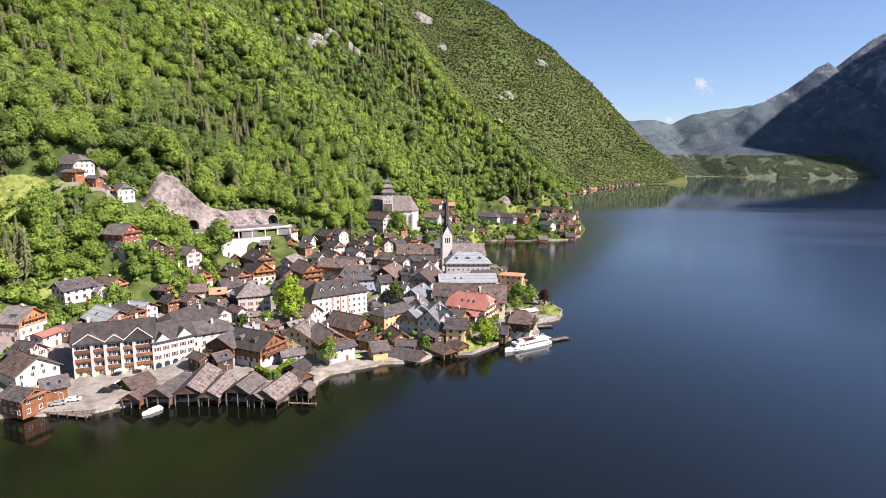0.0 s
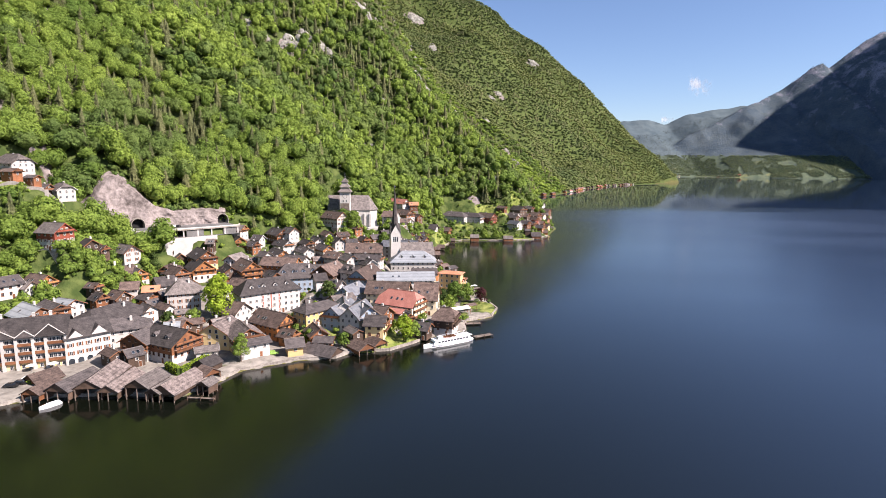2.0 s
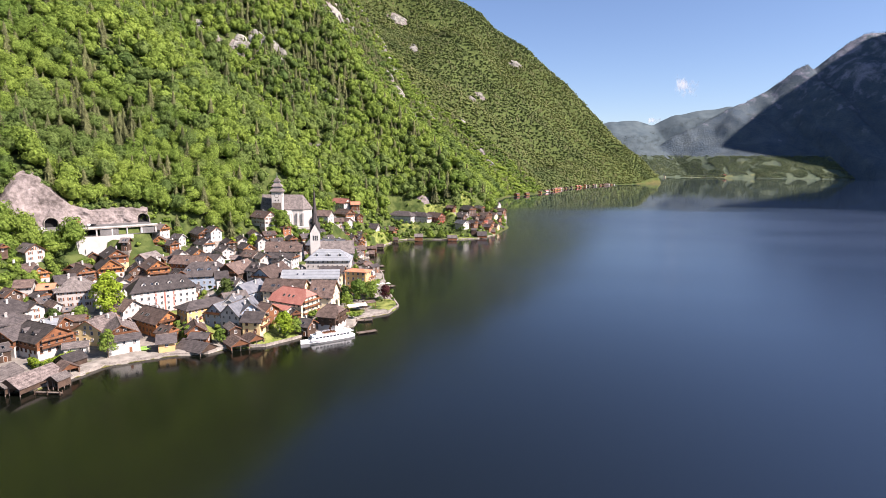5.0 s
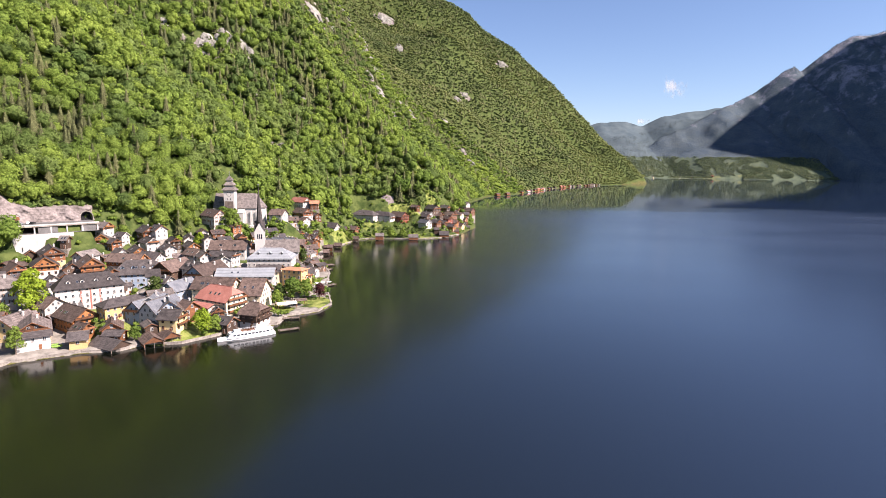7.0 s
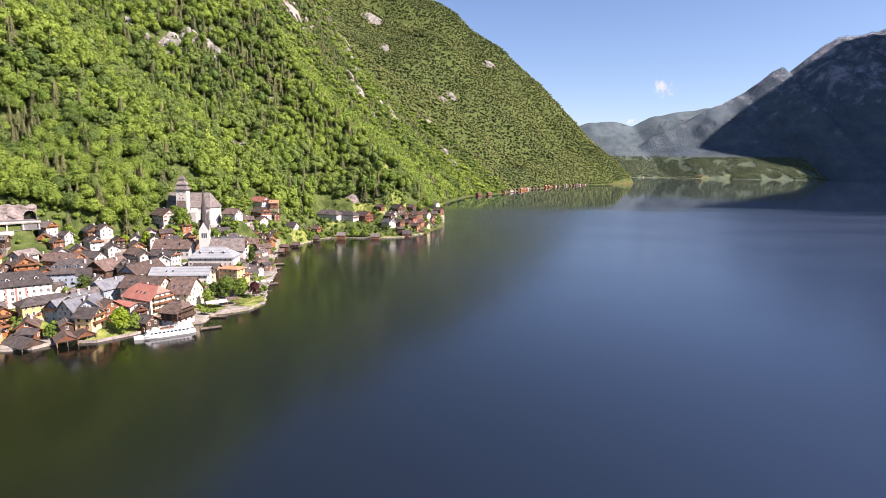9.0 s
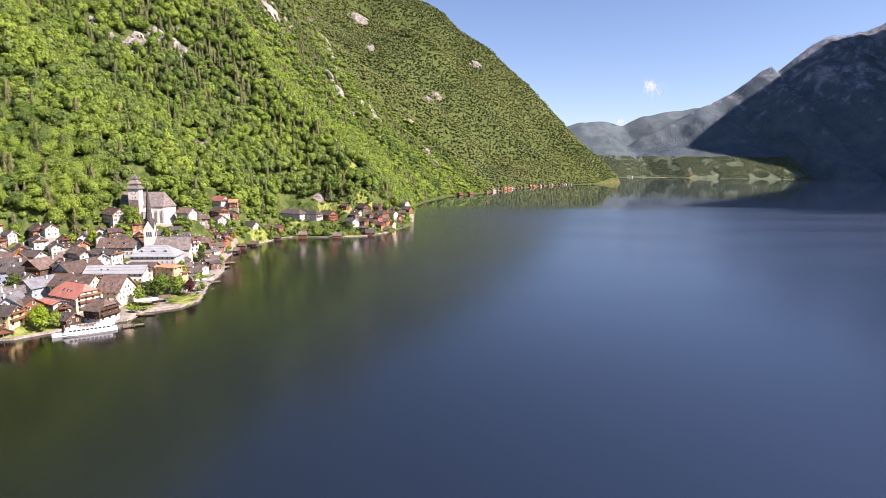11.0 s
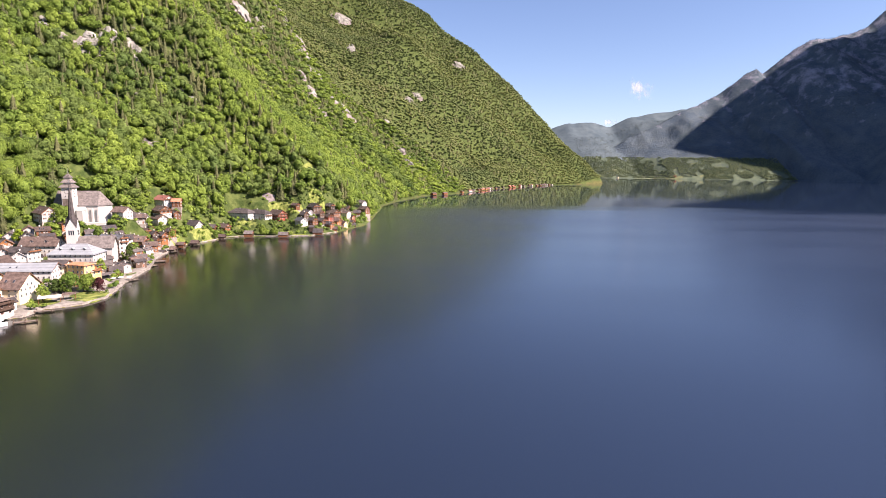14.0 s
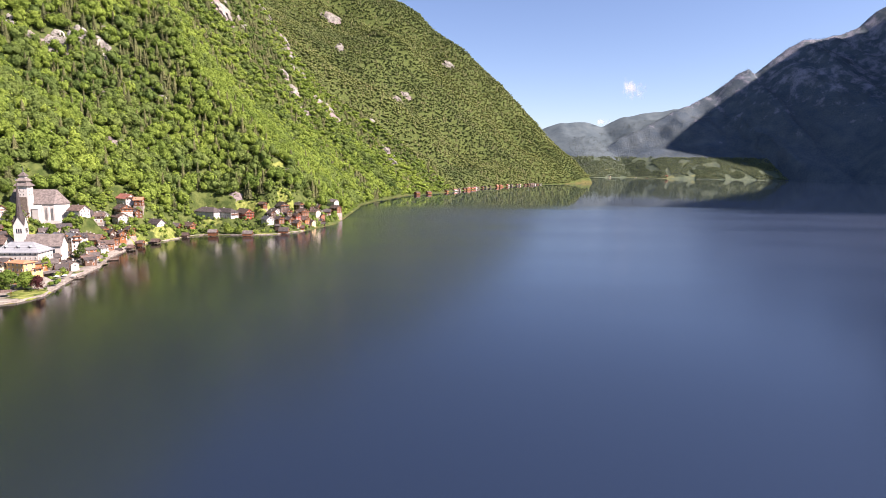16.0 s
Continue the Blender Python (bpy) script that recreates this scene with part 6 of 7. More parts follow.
def hill_church():
    z0 = 22.0
    h = empty("hill_church", pose(-40.0, 431.5, z0, 0, 0, 6), "white hillside church with tiered tower roof and grey nave", "church")
    part("tower", Solid().column(square(7.9), 0, 31.0), "white", h)
    part("tower_cladding", Solid().box(-3.5, 3.1, -4.05, -3.96, 8.0, 22.5), "grey_wood", h, "grey weathered boards on the tower")
    part("tower_stage", Solid().box(-3.8, 3.7, -4.1, -3.96, 3.0, 7.4), "brown_wood", h)
    for k, (z, w, t, hgt) in enumerate(((31.0, 10.6, 6.0, 3.0), (34.8, 8.2, 4.1, 2.8), (38.6, 5.4, 1.0, 3.4))):
        tier = part("roof_tier", Solid().column(square(w), z, z + 0.3).column(square(w), z + 0.3, z + hgt, top=square(t)), "roof_grey", h)
        if k < 2:
            part("lantern", Solid().column(square(t * 0.92), z + hgt - 0.4, z + 3.9), "white", tier)
    part("finial", Solid().column(Solid().ring(0.5, 8), 42.4, 43.4).column(Solid().ring(0.12, 6), 43.4, 46.0).box(-0.6, 0.6, -0.06, 0.06, 44.8, 45.0), "metal", h)
    wm = shared("window_plain", lambda: window_mesh("plain"))
    for y, rz, sx in ((-3.97, 0, 0), (0, 90, 3.97)):
        for o in (-1.2, 1.2):
            put("window", wm, h, pose(sx + (o if not rz else 0), y + (o if rz else 0), 23.5, 0, 0, rz))
        disc = Solid().column(Solid().ring(1.5, 20), -0.06, 0.06, 0)
        put("clock_face", disc.mesh("clock_face", "white"), h, pose(sx + (0.08 if rz else 0), y - (0.08 if not rz else 0), 28.0, 90, 0, rz))
        put("clock_rim", Solid().column(Solid().ring(1.75, 20), -0.04, 0.04, 0).mesh("clock_rim", "dark_wood"), h, pose(sx + (0.04 if rz else 0), y - (0.04 if not rz else 0), 28.0, 90, 0, rz))
    # nave with a three-sided east end, behind and beside the tower
    y0, y1, x0, x1, e, r = 3.0, 21.0, -13.5, 19.0, 17.0, 28.0
    ym = (y0 + y1) / 2
    plan = [(x0, y0), (x1, y0), (x1 + 5.0, ym - 5.0), (x1 + 5.0, ym + 5.0), (x1, y1), (x0, y1)]
    part("nave", Solid().column(plan, 0, e), "white", h)
    o = 0.8
    eave = [(x0 - o, y0 - o), (x1 + 0.2, y0 - o), (x1 + 5 + o, ym - 5.2), (x1 + 5 + o, ym + 5.2), (x1 + 0.2, y1 + o), (x0 - o, y1 + o)]
    v = [(a, b, e - 0.3) for a, b in eave] + [(x0 - o, ym, r), (x1 - 1.5, ym, r)] + [(a, b, e - 0.6) for a, b in eave]
    part("nave_roof", Solid().add(v, [(0, 1, 7, 6), (1, 2, 7), (2, 3, 7), (3, 4, 7), (4, 5, 6, 7), (5, 0, 6), (13, 12, 11, 10, 9, 8)] + [(8 + k, 8 + (k + 1) % 6, (k + 1) % 6, k) for k in range(6)]), "roof_grey", h)
    s = Solid().box(-0.9, 0.9, -0.06, 0.1, 0, 6.0, 0)
    s.column([(-0.9, -0.06), (0.9, -0.06), (0.9, 0.1), (-0.9, 0.1)], 6.0, 7.4, 0, top=[(-0.1, -0.06), (0.1, -0.06), (0.1, 0.1), (-0.1, 0.1)])
    tall = s.mesh("tall_window", "grey")
    for x in (7.5, 12.5, 17.0):
        put("tall_window", tall, h, pose(x, y0 - 0.01, 7.5))
    put("tall_window", tall, h, pose(x1 + 2.6, y0 + 2.0, 7.5, 0, 0, 38))
    for o2 in (-2.6, 2.6):
        put("tall_window", tall, h, pose(x1 + 5.01, ym + o2, 7.5, 0, 0, 90))
    for x in (10, 14.8, 19):
        part("buttress", Solid().column([(x - 0.6, y0 - 1.4), (x + 0.6, y0 - 1.4), (x + 0.6, y0), (x - 0.6, y0)], 0, 14), "white", h)
    part("side_chapel", Solid().box(5.2, 9.6, -2.6, 2.98, 0, 13.0).column([(4.9, -2.9), (9.9, -2.9), (9.9, 2.99), (4.9, 2.99)], 13.0, 16.0, 0, top=[(4.9, 2.9), (9.9, 2.9), (9.9, 2.99), (4.9, 2.99)]), "white", h)
    part("crypt_wall", Solid().column([(10.5, -3.0), (25, -1.0), (26.5, 14), (20, 14), (10.5, 2.9)], -8.0, 3.2), "white", h, "white churchyard retaining wall")


def lake_church():
    h = empty("lake_church", pose(6.6, 356.5, 6.5, 0, 0, 14), "pale stone lakeside church tower with a tall dark pointed spire", "church")
    w = 6.4
    part("tower", Solid().column(square(w), 0, 23.5), "white", h)
    for a in range(4):
        part("tower_gable", Solid().add([(-w / 2, -w / 2 - 0.02, 23.5), (w / 2, -w / 2 - 0.02, 23.5), (0, -w / 2 - 0.02, 29.5), (-w / 2, -w / 2 + 0.4, 23.5), (w / 2, -w / 2 + 0.4, 23.5), (0, -w / 2 + 0.4, 29.5)],
                                        [(0, 1, 2), (3, 5, 4), (1, 4, 5, 2), (0, 2, 5, 3), (0, 3, 4, 1)]), "white", h, m=pose(0, 0, 0, 0, 0, 90 * a))
    part("gable_roof", Solid().add([(-w / 2 - 0.2, -w / 2 - 0.2, 23.3), (w / 2 + 0.2, -w / 2 - 0.2, 23.3), (w / 2 + 0.2, w / 2 + 0.2, 23.3), (-w / 2 - 0.2, w / 2 + 0.2, 23.3), (0, -w / 2 - 0.3, 29.9), (w / 2 + 0.3, 0, 29.9), (0, w / 2 + 0.3, 29.9), (-w / 2 - 0.3, 0, 29.9), (0, 0, 31.5)],
                                   [(0, 4, 8, 7), (1, 5, 8, 4), (2, 6, 8, 5), (3, 7, 8, 6)]), "roof_dark", h)
    ring = Solid().ring
    part("spire", Solid().column(ring(2.75, 8, turn=0.39), 26.0, 34.0, top=ring(1.75, 8, turn=0.39)).column(ring(1.75, 8, turn=0.39), 34.0, 53.0, top=ring(0.1, 8, turn=0.39)), "roof_dark", h)
    part("spire_cross", Solid().box(-0.07, 0.07, -0.07, 0.07, 52.5, 55.2).box(-0.6, 0.6, -0.06, 0.06, 54.1, 54.3), "metal", h)
    op = Solid().box(-0.4, 0.4, -0.05, 0.1, 0, 3.2, 0).mesh("belfry_opening", "glass")
    for rz in (0, 90):
        for o in (-1.2, 0, 1.2):
            m = pose(o, -w / 2 - 0.01, 18.6) if not rz else pose(w / 2 + 0.01, o, 18.6, 0, 0, 90)
            put("belfry_opening", op, h, m)
        put("clock_face", Solid().column(ring(0.9, 16), -0.05, 0.05).mesh("clock_face", "grey"), h, pose(0 if not rz else w / 2 + 0.05, -w / 2 - 0.08 if not rz else 0, 25.2, 90, 0, rz))
    part("nave", Solid().prism([(-6.5, 0), (6.5, 0), (6.5, 10.5), (0, 17), (-6.5, 10.5)], w / 2, w / 2 + 21), "white", h)
    part("nave_roof", gable_roof(22.6, 15, 17.6, 1.0), "roof_grey", h, m=pose(w / 2 + 10.8, 0, 0))
    tall = Solid().box(-0.6, 0.6, -0.05, 0.08, 0, 4.5, 0).column([(-0.6, -0.05), (0.6, -0.05), (0.6, 0.08), (-0.6, 0.08)], 4.5, 5.6, 0, top=[(-0.05, -0.05), (0.05, -0.05), (0.05, 0.08), (-0.05, 0.08)]).mesh("tall_window", "glass")
    for k in range(4):
        put("tall_window", tall, h, pose(w / 2 + 3.2 + k * 4.6, -6.51, 3.4))


hill_church()
lake_church()
placed.append((-32, 442, 24))
placed.append((14, 359, 15))


# ---- road terrace, gallery and tunnels under the cliff ----
def gallery():
    g = empty("road_gallery", pose(WALL_A[0], WALL_A[1], 0, 0, 0, 45), "pale concrete road gallery with a parking deck under the cliff", "gallery", kind="structure")
    part("deck", Solid().box(-4, 84, -1.2, 20.5, 35.4, 36.2), "stone", g)
    part("asphalt", Solid().box(-3, 84, 0.2, 20.2, 36.204, 36.26), "asphalt", g)
    part("parapet", Solid().box(-4, 84, -1.2, -0.95, 36.2, 36.9), "concrete", g)
    part("retaining_wall", Solid().box(8, 70, -0.6, 0.2, 16.0, 31.2), "white", g, "white rendered retaining wall")
    part("lower_deck", Solid().box(8, 84, -0.6, 9.0, 31.2, 31.5), "asphalt", g)
    # blackened to stand for the shade behind the openings
    part("back_wall", Solid().box(8, 84, 8.6, 9.0, 31.5, 35.4), "shade_black", g, "gallery inner wall, painted black for the shade inside")
    for k in range(10):
        part("column", Solid().box(9 + k * 8.2, 9.7 + k * 8.2, -0.55, 0.15, 31.5, 35.4), "concrete", g)
    for a, b in ((26, 32), (52, 62), (74, 82)):
        part("infill_panel", Solid().box(a, b, -0.5, -0.2, 31.5, 35.4), "asphalt", g)


def tunnel(x, y, z):
    t = empty("tunnel_portal", pose(x, y, z, 0, 0, 45), "dark arched tunnel mouth in the grey rock face", "tunnel", kind="structure")
    R, n = 3.5, 14
    arc = [(math.cos(math.pi * k / n), math.sin(math.pi * k / n)) for k in range(n + 1)]
    outer = [((R + 0.35) * a, 2.2 + (R + 0.35) * b) for a, b in arc]
    inner = [(R * a, 2.2 + R * b) for a, b in arc]
    outer = [(R + 0.35, -0.5)] + outer + [(-R - 0.35, -0.5)]
    inner = [(R, -0.5)] + inner + [(-R, -0.5)]
    m = len(outer)
    s = Solid()
    v = [(a, -5.2, b) for a, b in outer] + [(a, -5.2, b) for a, b in inner] + [(a, 8.0, b) for a, b in outer] + [(a, 8.0, b) for a, b in inner]
    f = []
    for k in range(m - 1):
        f += [(k, k + 1, m + k + 1, m + k), (2 * m + k + 1, 2 * m + k, 3 * m + k, 3 * m + k + 1), (k + 1, k, 2 * m + k, 2 * m + k + 1), (m + k, m + k + 1, 3 * m + k + 1, 3 * m + k)]
    part("arch_ring", s.add(v, f), "stone", t)
    # black slab close behind the arch, added for the unlit tunnel depth
    part("tunnel_end", Solid().box(-R, R, -1.4, -1.1, -0.5, 6.6), "shade_black", t)


def rock_face():
    """The broken cliff over the road terrace, with two gaps where the tunnels go in."""
    us, hs = np.arange(4, 88.1, 0.8), np.linspace(-0.06, 1.0, 34)
    U, F = np.meshgrid(us, hs)
    H = F * (9.8 + 24 * np.exp(-((U - 24) / 15) ** 2))
    V = 20 + 0.36 * H + smooth01((F - 0.86) / 0.14) * 6 + 5 * smooth01((7.5 - U) / 3.5) + 5 * smooth01((U - 84) / 4)
    V = V - 2.4 * np.abs(vnoise(U + 0.25 * H, H * 0.22, 7)) - 1.5 * vnoise(U, H, 4.2) - 0.8 * np.abs(vnoise(U + 31, H * 0.5, 2.0)) + 0.5 * vnoise(U * 1.1, H * 1.3 + 17, 1.1)
    X, Y = WALL_A[0] + (U - V) * 0.7071, WALL_A[1] + (U + V) * 0.7071
    P = np.stack([X.ravel(), Y.ravel(), (36.0 + H + 0.5 * vnoise(U, H + 40, 3)).ravel()], 1)
    nu, nh = len(us), len(hs)
    q = (np.arange(nh - 1)[:, None] * nu + np.arange(nu - 1)[None, :]).ravel()
    gap = np.zeros(q.size, bool)
    um, hm = U.ravel()[q] + 0.4, H.ravel()[q] + 0.4
    for c in TUNNELS:
        gap |= (np.abs(um - c) < 3.6) & (hm < 2.2 + np.sqrt(np.maximum(3.6 ** 2 - (um - c) ** 2, 0)))
    q = q[~gap]
    me = bigmesh("rock_face", P, np.stack([q, q + 1, q + nu + 1, q + nu], 1), ["cliff"])
    tagged(put("rock_face", me), "broken grey-mauve rock face above the road terrace", "cliff", kind="structure")


gallery()
TUNNELS = (31.8, 82.0)
for u in TUNNELS:
    tunnel(WALL_A[0] + (u - 24.4) * 0.7071, WALL_A[1] + (u + 24.4) * 0.7071, 36.2)
rock_face()


def shrine(u, v):
    h = empty("wayside_shrine", pose(WALL_A[0] + (u - v) * 0.7071, WALL_A[1] + (u + v) * 0.7071, 36.26, 0, 0, 45), "small timber wayside shrine with a steep dark roof", "shrine")
    part("post", Solid().box(-0.5, 0.5, -0.5, 0.5, 0, 2.2), "stone", h)
    part("case", Solid().box(-1.1, 1.1, -0.9, 0.9, 2.2, 4.2), "brown_wood", h)
    part("roof", gable_roof(2.6, 3.4, 5.9, 1.0), "roof_dark", h, m=pose(0, 0, 0, 0, 0, 90))


shrine(45, 17)


# ---- passenger ship, piers, quays ----
def ship():
    h = empty("passenger_ship", pose(42.6, 222.9, 0, 0, 0, 33.4) @ Matrix.Diagonal((0.97, 0.88, 0.74, 1)), "white passenger ship with a dark window row moored at the pier", "ship")
    N = 13
    secs = []
    for k in range(N):
        u = k / (N - 1)
        x = -12.4 + 24.8 * u
        wdt = 2.75 * min(1.0, (0.12 + 2.6 * u) if u < 0.36 else 1.0) * (1.0 if u < 0.86 else 1.0 - (u - 0.86) * 1.9)
        sheer = 1.55 + 0.75 * max(0, 0.35 - u) ** 1.2 * 3
        secs.append([(x, -wdt, sheer), (x, -wdt * 0.9, 0.1), (x, -wdt * 0.55, -0.7), (x, wdt * 0.55, -0.7), (x, wdt * 0.9, 0.1), (x, wdt, sheer)])
    v = [p for q in secs for p in q]
    f = [(6 * k + a, 6 * k + 6 + a, 6 * k + 7 + a, 6 * k + 1 + a) for k in range(N - 1) for a in range(5)] + [(6 * k + 5, 6 * k + 11, 6 * k + 6, 6 * k) for k in range(N - 1)]
    f += [tuple(range(6)), tuple(range(6 * N - 1, 6 * N - 7, -1))]
    part("hull", Solid().add(v, f), "ship_white", h)
    part("rub_rail", Solid().box(-8.0, 12.2, -2.86, -2.74, 1.15, 1.3).box(-8.0, 12.2, 2.74, 2.86, 1.15, 1.3), "car_grey", h)
    part("cabin", Solid().column([(-8.5, -2.0), (-7.2, -2.45), (10.4, -2.45), (10.4, 2.45), (-7.2, 2.45), (-8.5, 2.0)], 1.5, 3.9, 0, top=[(-7.4, -1.9), (-6.4, -2.3), (10.2, -2.3), (10.2, 2.3), (-6.4, 2.3), (-7.4, 1.9)]), "ship_white", h)
    for side in (-1, 1):
        for k in range(10):
            x = -5.6 + k * 1.6
            y0, y1 = sorted((side * 2.36, side * 2.44))
            part("cabin_window", Solid().box(x - 0.6, x + 0.6, y0, y1, 2.45, 3.35), "glass", h)
    part("front_window", Solid().box(-8.18, -8.0, -1.5, 1.5, 2.3, 3.3), "glass", h)
    part("upper_deck", Solid().box(-7.2, 11.4, -2.6, 2.6, 3.9, 4.02), "ship_white", h)
    part("wheelhouse", Solid().column([(-5.8, -1.2), (-3.2, -1.2), (-3.2, 1.2), (-5.8, 1.2)], 4.02, 5.5, 0, top=[(-5.3, -1.1), (-3.2, -1.1), (-3.2, 1.1), (-5.3, 1.1)]), "ship_white", h)
    part("wheelhouse_window", Solid().box(-5.75, -5.45, -1.0, 1.0, 4.5, 5.2), "glass", h)
    for side in (-2.5, 2.5):
        s = Solid().box(-3.0, 11.3, side - 0.03, side + 0.03, 4.95, 5.02).box(-3.0, 11.3, side - 0.02, side + 0.02, 4.5, 4.54)
        for k in range(10):
            s.box(-3.0 + k * 1.58, -2.94 + k * 1.58, side - 0.03, side + 0.03, 4.02, 4.98)
        part("deck_rail", s, "ship_white", h)
    part("mast", Solid().column(Solid().ring(0.07, 8), 6.0, 8.6), "metal", h, m=pose(-4.3, 0, 0))
    bench = Solid().box(-0.5, 0.5, -1.6, 1.6, 4.35, 4.45).box(0.35, 0.45, -1.6, 1.6, 4.45, 4.9).box(-0.4, -0.3, -1.4, -1.3, 4.02, 4.35).box(-0.4, -0.3, 1.3, 1.4, 4.02, 4.35).mesh("deck_bench", "brown_wood")
    for k in range(5):
        put("deck_bench", bench, h, pose(-1.6 + k * 1.15, 0, 0))


def jetty(x0, y0, x1, y1, w, z=0.75, label="grey timber jetty on piles over the water", name="jetty"):
    L, a = math.hypot(x1 - x0, y1 - y0), math.degrees(math.atan2(y1 - y0, x1 - x0))
    j = empty(name, pose(x0, y0, 0, 0, 0, a), label, "jetty", "jetties")
    n = max(3, int(L / 0.9))
    plank = shared(f"plank_{round(w, 1)}", lambda: Solid().box(0.02, 0.86, -w / 2, w / 2, 0, 0.09).mesh("plank", "grey_wood"))
    for k in range(n):
        put("plank", plank, j, pose(k * L / n, 0, z - 0.09))
    part("beam", Solid().box(0, L, -w / 2 + 0.2, -w / 2 + 0.4, z - 0.35, z - 0.09).box(0, L, w / 2 - 0.4, w / 2 - 0.2, z - 0.35, z - 0.09), "grey_wood", j)
    pile = shared("post", lambda: Solid().column(Solid().ring(0.16, 8), -4.0, 1.35).mesh("post", "dark_wood"))
    m = max(2, int(L / 3.2))
    for k in range(m + 1):
        for s in (-1, 1):
            put("post", pile, j, pose(0.2 + k * (L - 0.4) / m, s * (w / 2 + 0.12), 0))
    return j


def quay():
    """Stone edge of the land along the village."""
    run = SHORE[3:33]
    q = empty("quay_wall", pose(0, 0, 0), "weathered stone quay wall along the waterfront", "quay", kind="structure")
    for a, b in zip(run, run[1:]):
        L, an = math.hypot(b[0] - a[0], b[1] - a[1]), math.degrees(math.atan2(b[1] - a[1], b[0] - a[0]))
        part("quay_stretch", Solid().box(-0.2, L + 0.2, -0.25, 0.45, -3.0, 1.0).box(-0.2, L + 0.2, -0.3, 0.5, 1.0, 1.12), "stone", q, m=pose(a[0], a[1], 0, 0, 0, an))


ship()
quay()
jetty(54.0, 231.0, 62.0, 235.5, 2.6)
jetty(43.0, 249.5, 58.0, 252.8, 2.4)
jetty(48.0, 318.0, 61.0, 330.0, 3.2)
jetty(46, 300, 62, 303, 4.0)
jetty(36.0, 392.0, 47.0, 398.0, 6.0)
jetty(30.0, 380.0, 49.0, 376.0, 8.0, label="broad pale landing stage on piles")
jetty(-112.5, 154.5, -96.5, 152.0, 2.0)
jetty(-40.5, 163.5, -31.5, 163.0, 0.9)


def canopy(x, y, z, lx, ly, rz, m, label):
    c = empty("canopy", pose(x, y, z, 0, 0, rz), label, "canopy")
    part("canopy_roof", Solid().prism([(-ly / 2, 2.9), (ly / 2, 2.9), (ly / 2, 3.0), (0, 3.8), (-ly / 2, 3.0)], -lx / 2, lx / 2), m, c)
    post = shared("canopy_post", lambda: Solid().box(-0.08, 0.08, -0.08, 0.08, 0, 2.9).mesh("post", "brown_wood"))
    for a in (-1, 1):
        for b in (-1, 1):
            put("post", post, c, pose(a * (lx / 2 - 0.3), b * (ly / 2 - 0.3), 0))


canopy(48, 266, 1.4, 10, 6, 30, "canvas", "pale ochre canopy roof over a lakeside terrace")
canopy(53.5, 273, 1.4, 6, 5, 30, "roof_brown", "small brown shingled boat shelter by the lawn")
canopy(42, 326, 1.4, 12, 7, 70, "roof_grey", "grey flat pavilion roof by the landing stage")
canopy(37, 348, 1.4, 10, 6, 75, "canvas", "long pale canopy by the landing stage")
canopy(27, 401, 1.4, 8, 5, 60, "roof_brown", "brown shingled kiosk roof at the quay")


def parasol(x, y, m, label):
    p = empty("parasol", pose(x, y, max(gz(x, y), 0.76)), label, "parasol", "terrace parasols")
    ring = Solid().ring
    part("pole", Solid().column(ring(0.05, 6), 0, 2.7), "metal", p)
    part("canvas", Solid().column(ring(1.6, 8), 2.2, 2.28).column(ring(1.6, 8), 2.28, 2.85, top=ring(0.06, 8)), m, p)


for x, y in ((52, 318), (55, 321), (58, 325), (38, 378), (42, 379), (35, 383), (-98, 183.2), (-104, 180.6)):
    parasol(x, y, "parasol_white", "open white parasol on a lakeside terrace")
parasol(57.5, 286, "leaf_dark", "open dark green parasol on the lawn")


# ---- cars and boats ----
def car_set(paint):
    def body():
        prof = [(-2.1, 0.35), (2.1, 0.35), (2.15, 0.75), (1.3, 0.92), (0.75, 1.42), (-1.2, 1.45), (-1.9, 0.95), (-2.15, 0.85)]
        s = Solid()
        n = len(prof)
        v = [(a, -0.86 if b < 1.0 else -0.68, b) for a, b in prof] + [(a, 0.86 if b < 1.0 else 0.68, b) for a, b in prof]
        return s.add(v, [tuple(range(n)), tuple(range(2 * n - 1, n - 1, -1))] + [((a + 1) % n, a, n + a, n + (a + 1) % n) for a in range(n)]).mesh("body", paint)
    return shared("body_" + paint, body)


def car(x, y, z, rz, paint, word):
    c = empty("car", pose(x, y, z, 0, 0, rz), f"parked {word} passenger car", "car", "parked cars")
    put("body", car_set(paint), c)
    gl = shared("car_glass", lambda: Solid().add([(0.78, -0.62, 1.38), (0.78, 0.62, 1.38), (1.27, 0.74, 0.97), (1.27, -0.74, 0.97), (0.8, -0.6, 1.42), (0.8, 0.6, 1.42), (1.31, 0.72, 0.99), (1.31, -0.72, 0.99)], [(0, 1, 2, 3), (7, 6, 5, 4), (0, 4, 5, 1), (1, 5, 6, 2), (2, 6, 7, 3), (3, 7, 4, 0)])
                .box(-1.2, 0.7, -0.79, -0.74, 1.0, 1.33).box(-1.2, 0.7, 0.74, 0.79, 1.0, 1.33).mesh("glazing", "glass"))
    put("glazing", gl, c)
    wh = shared("wheel", lambda: Solid().column(Solid().ring(0.33, 14), -0.1, 0.1).mesh("wheel", "rubber"))
    for a in (-1.3, 1.35):
        for b in (-0.8, 0.8):
            put("wheel", wh, c, pose(a, b, 0.33, 90, 0, 0))


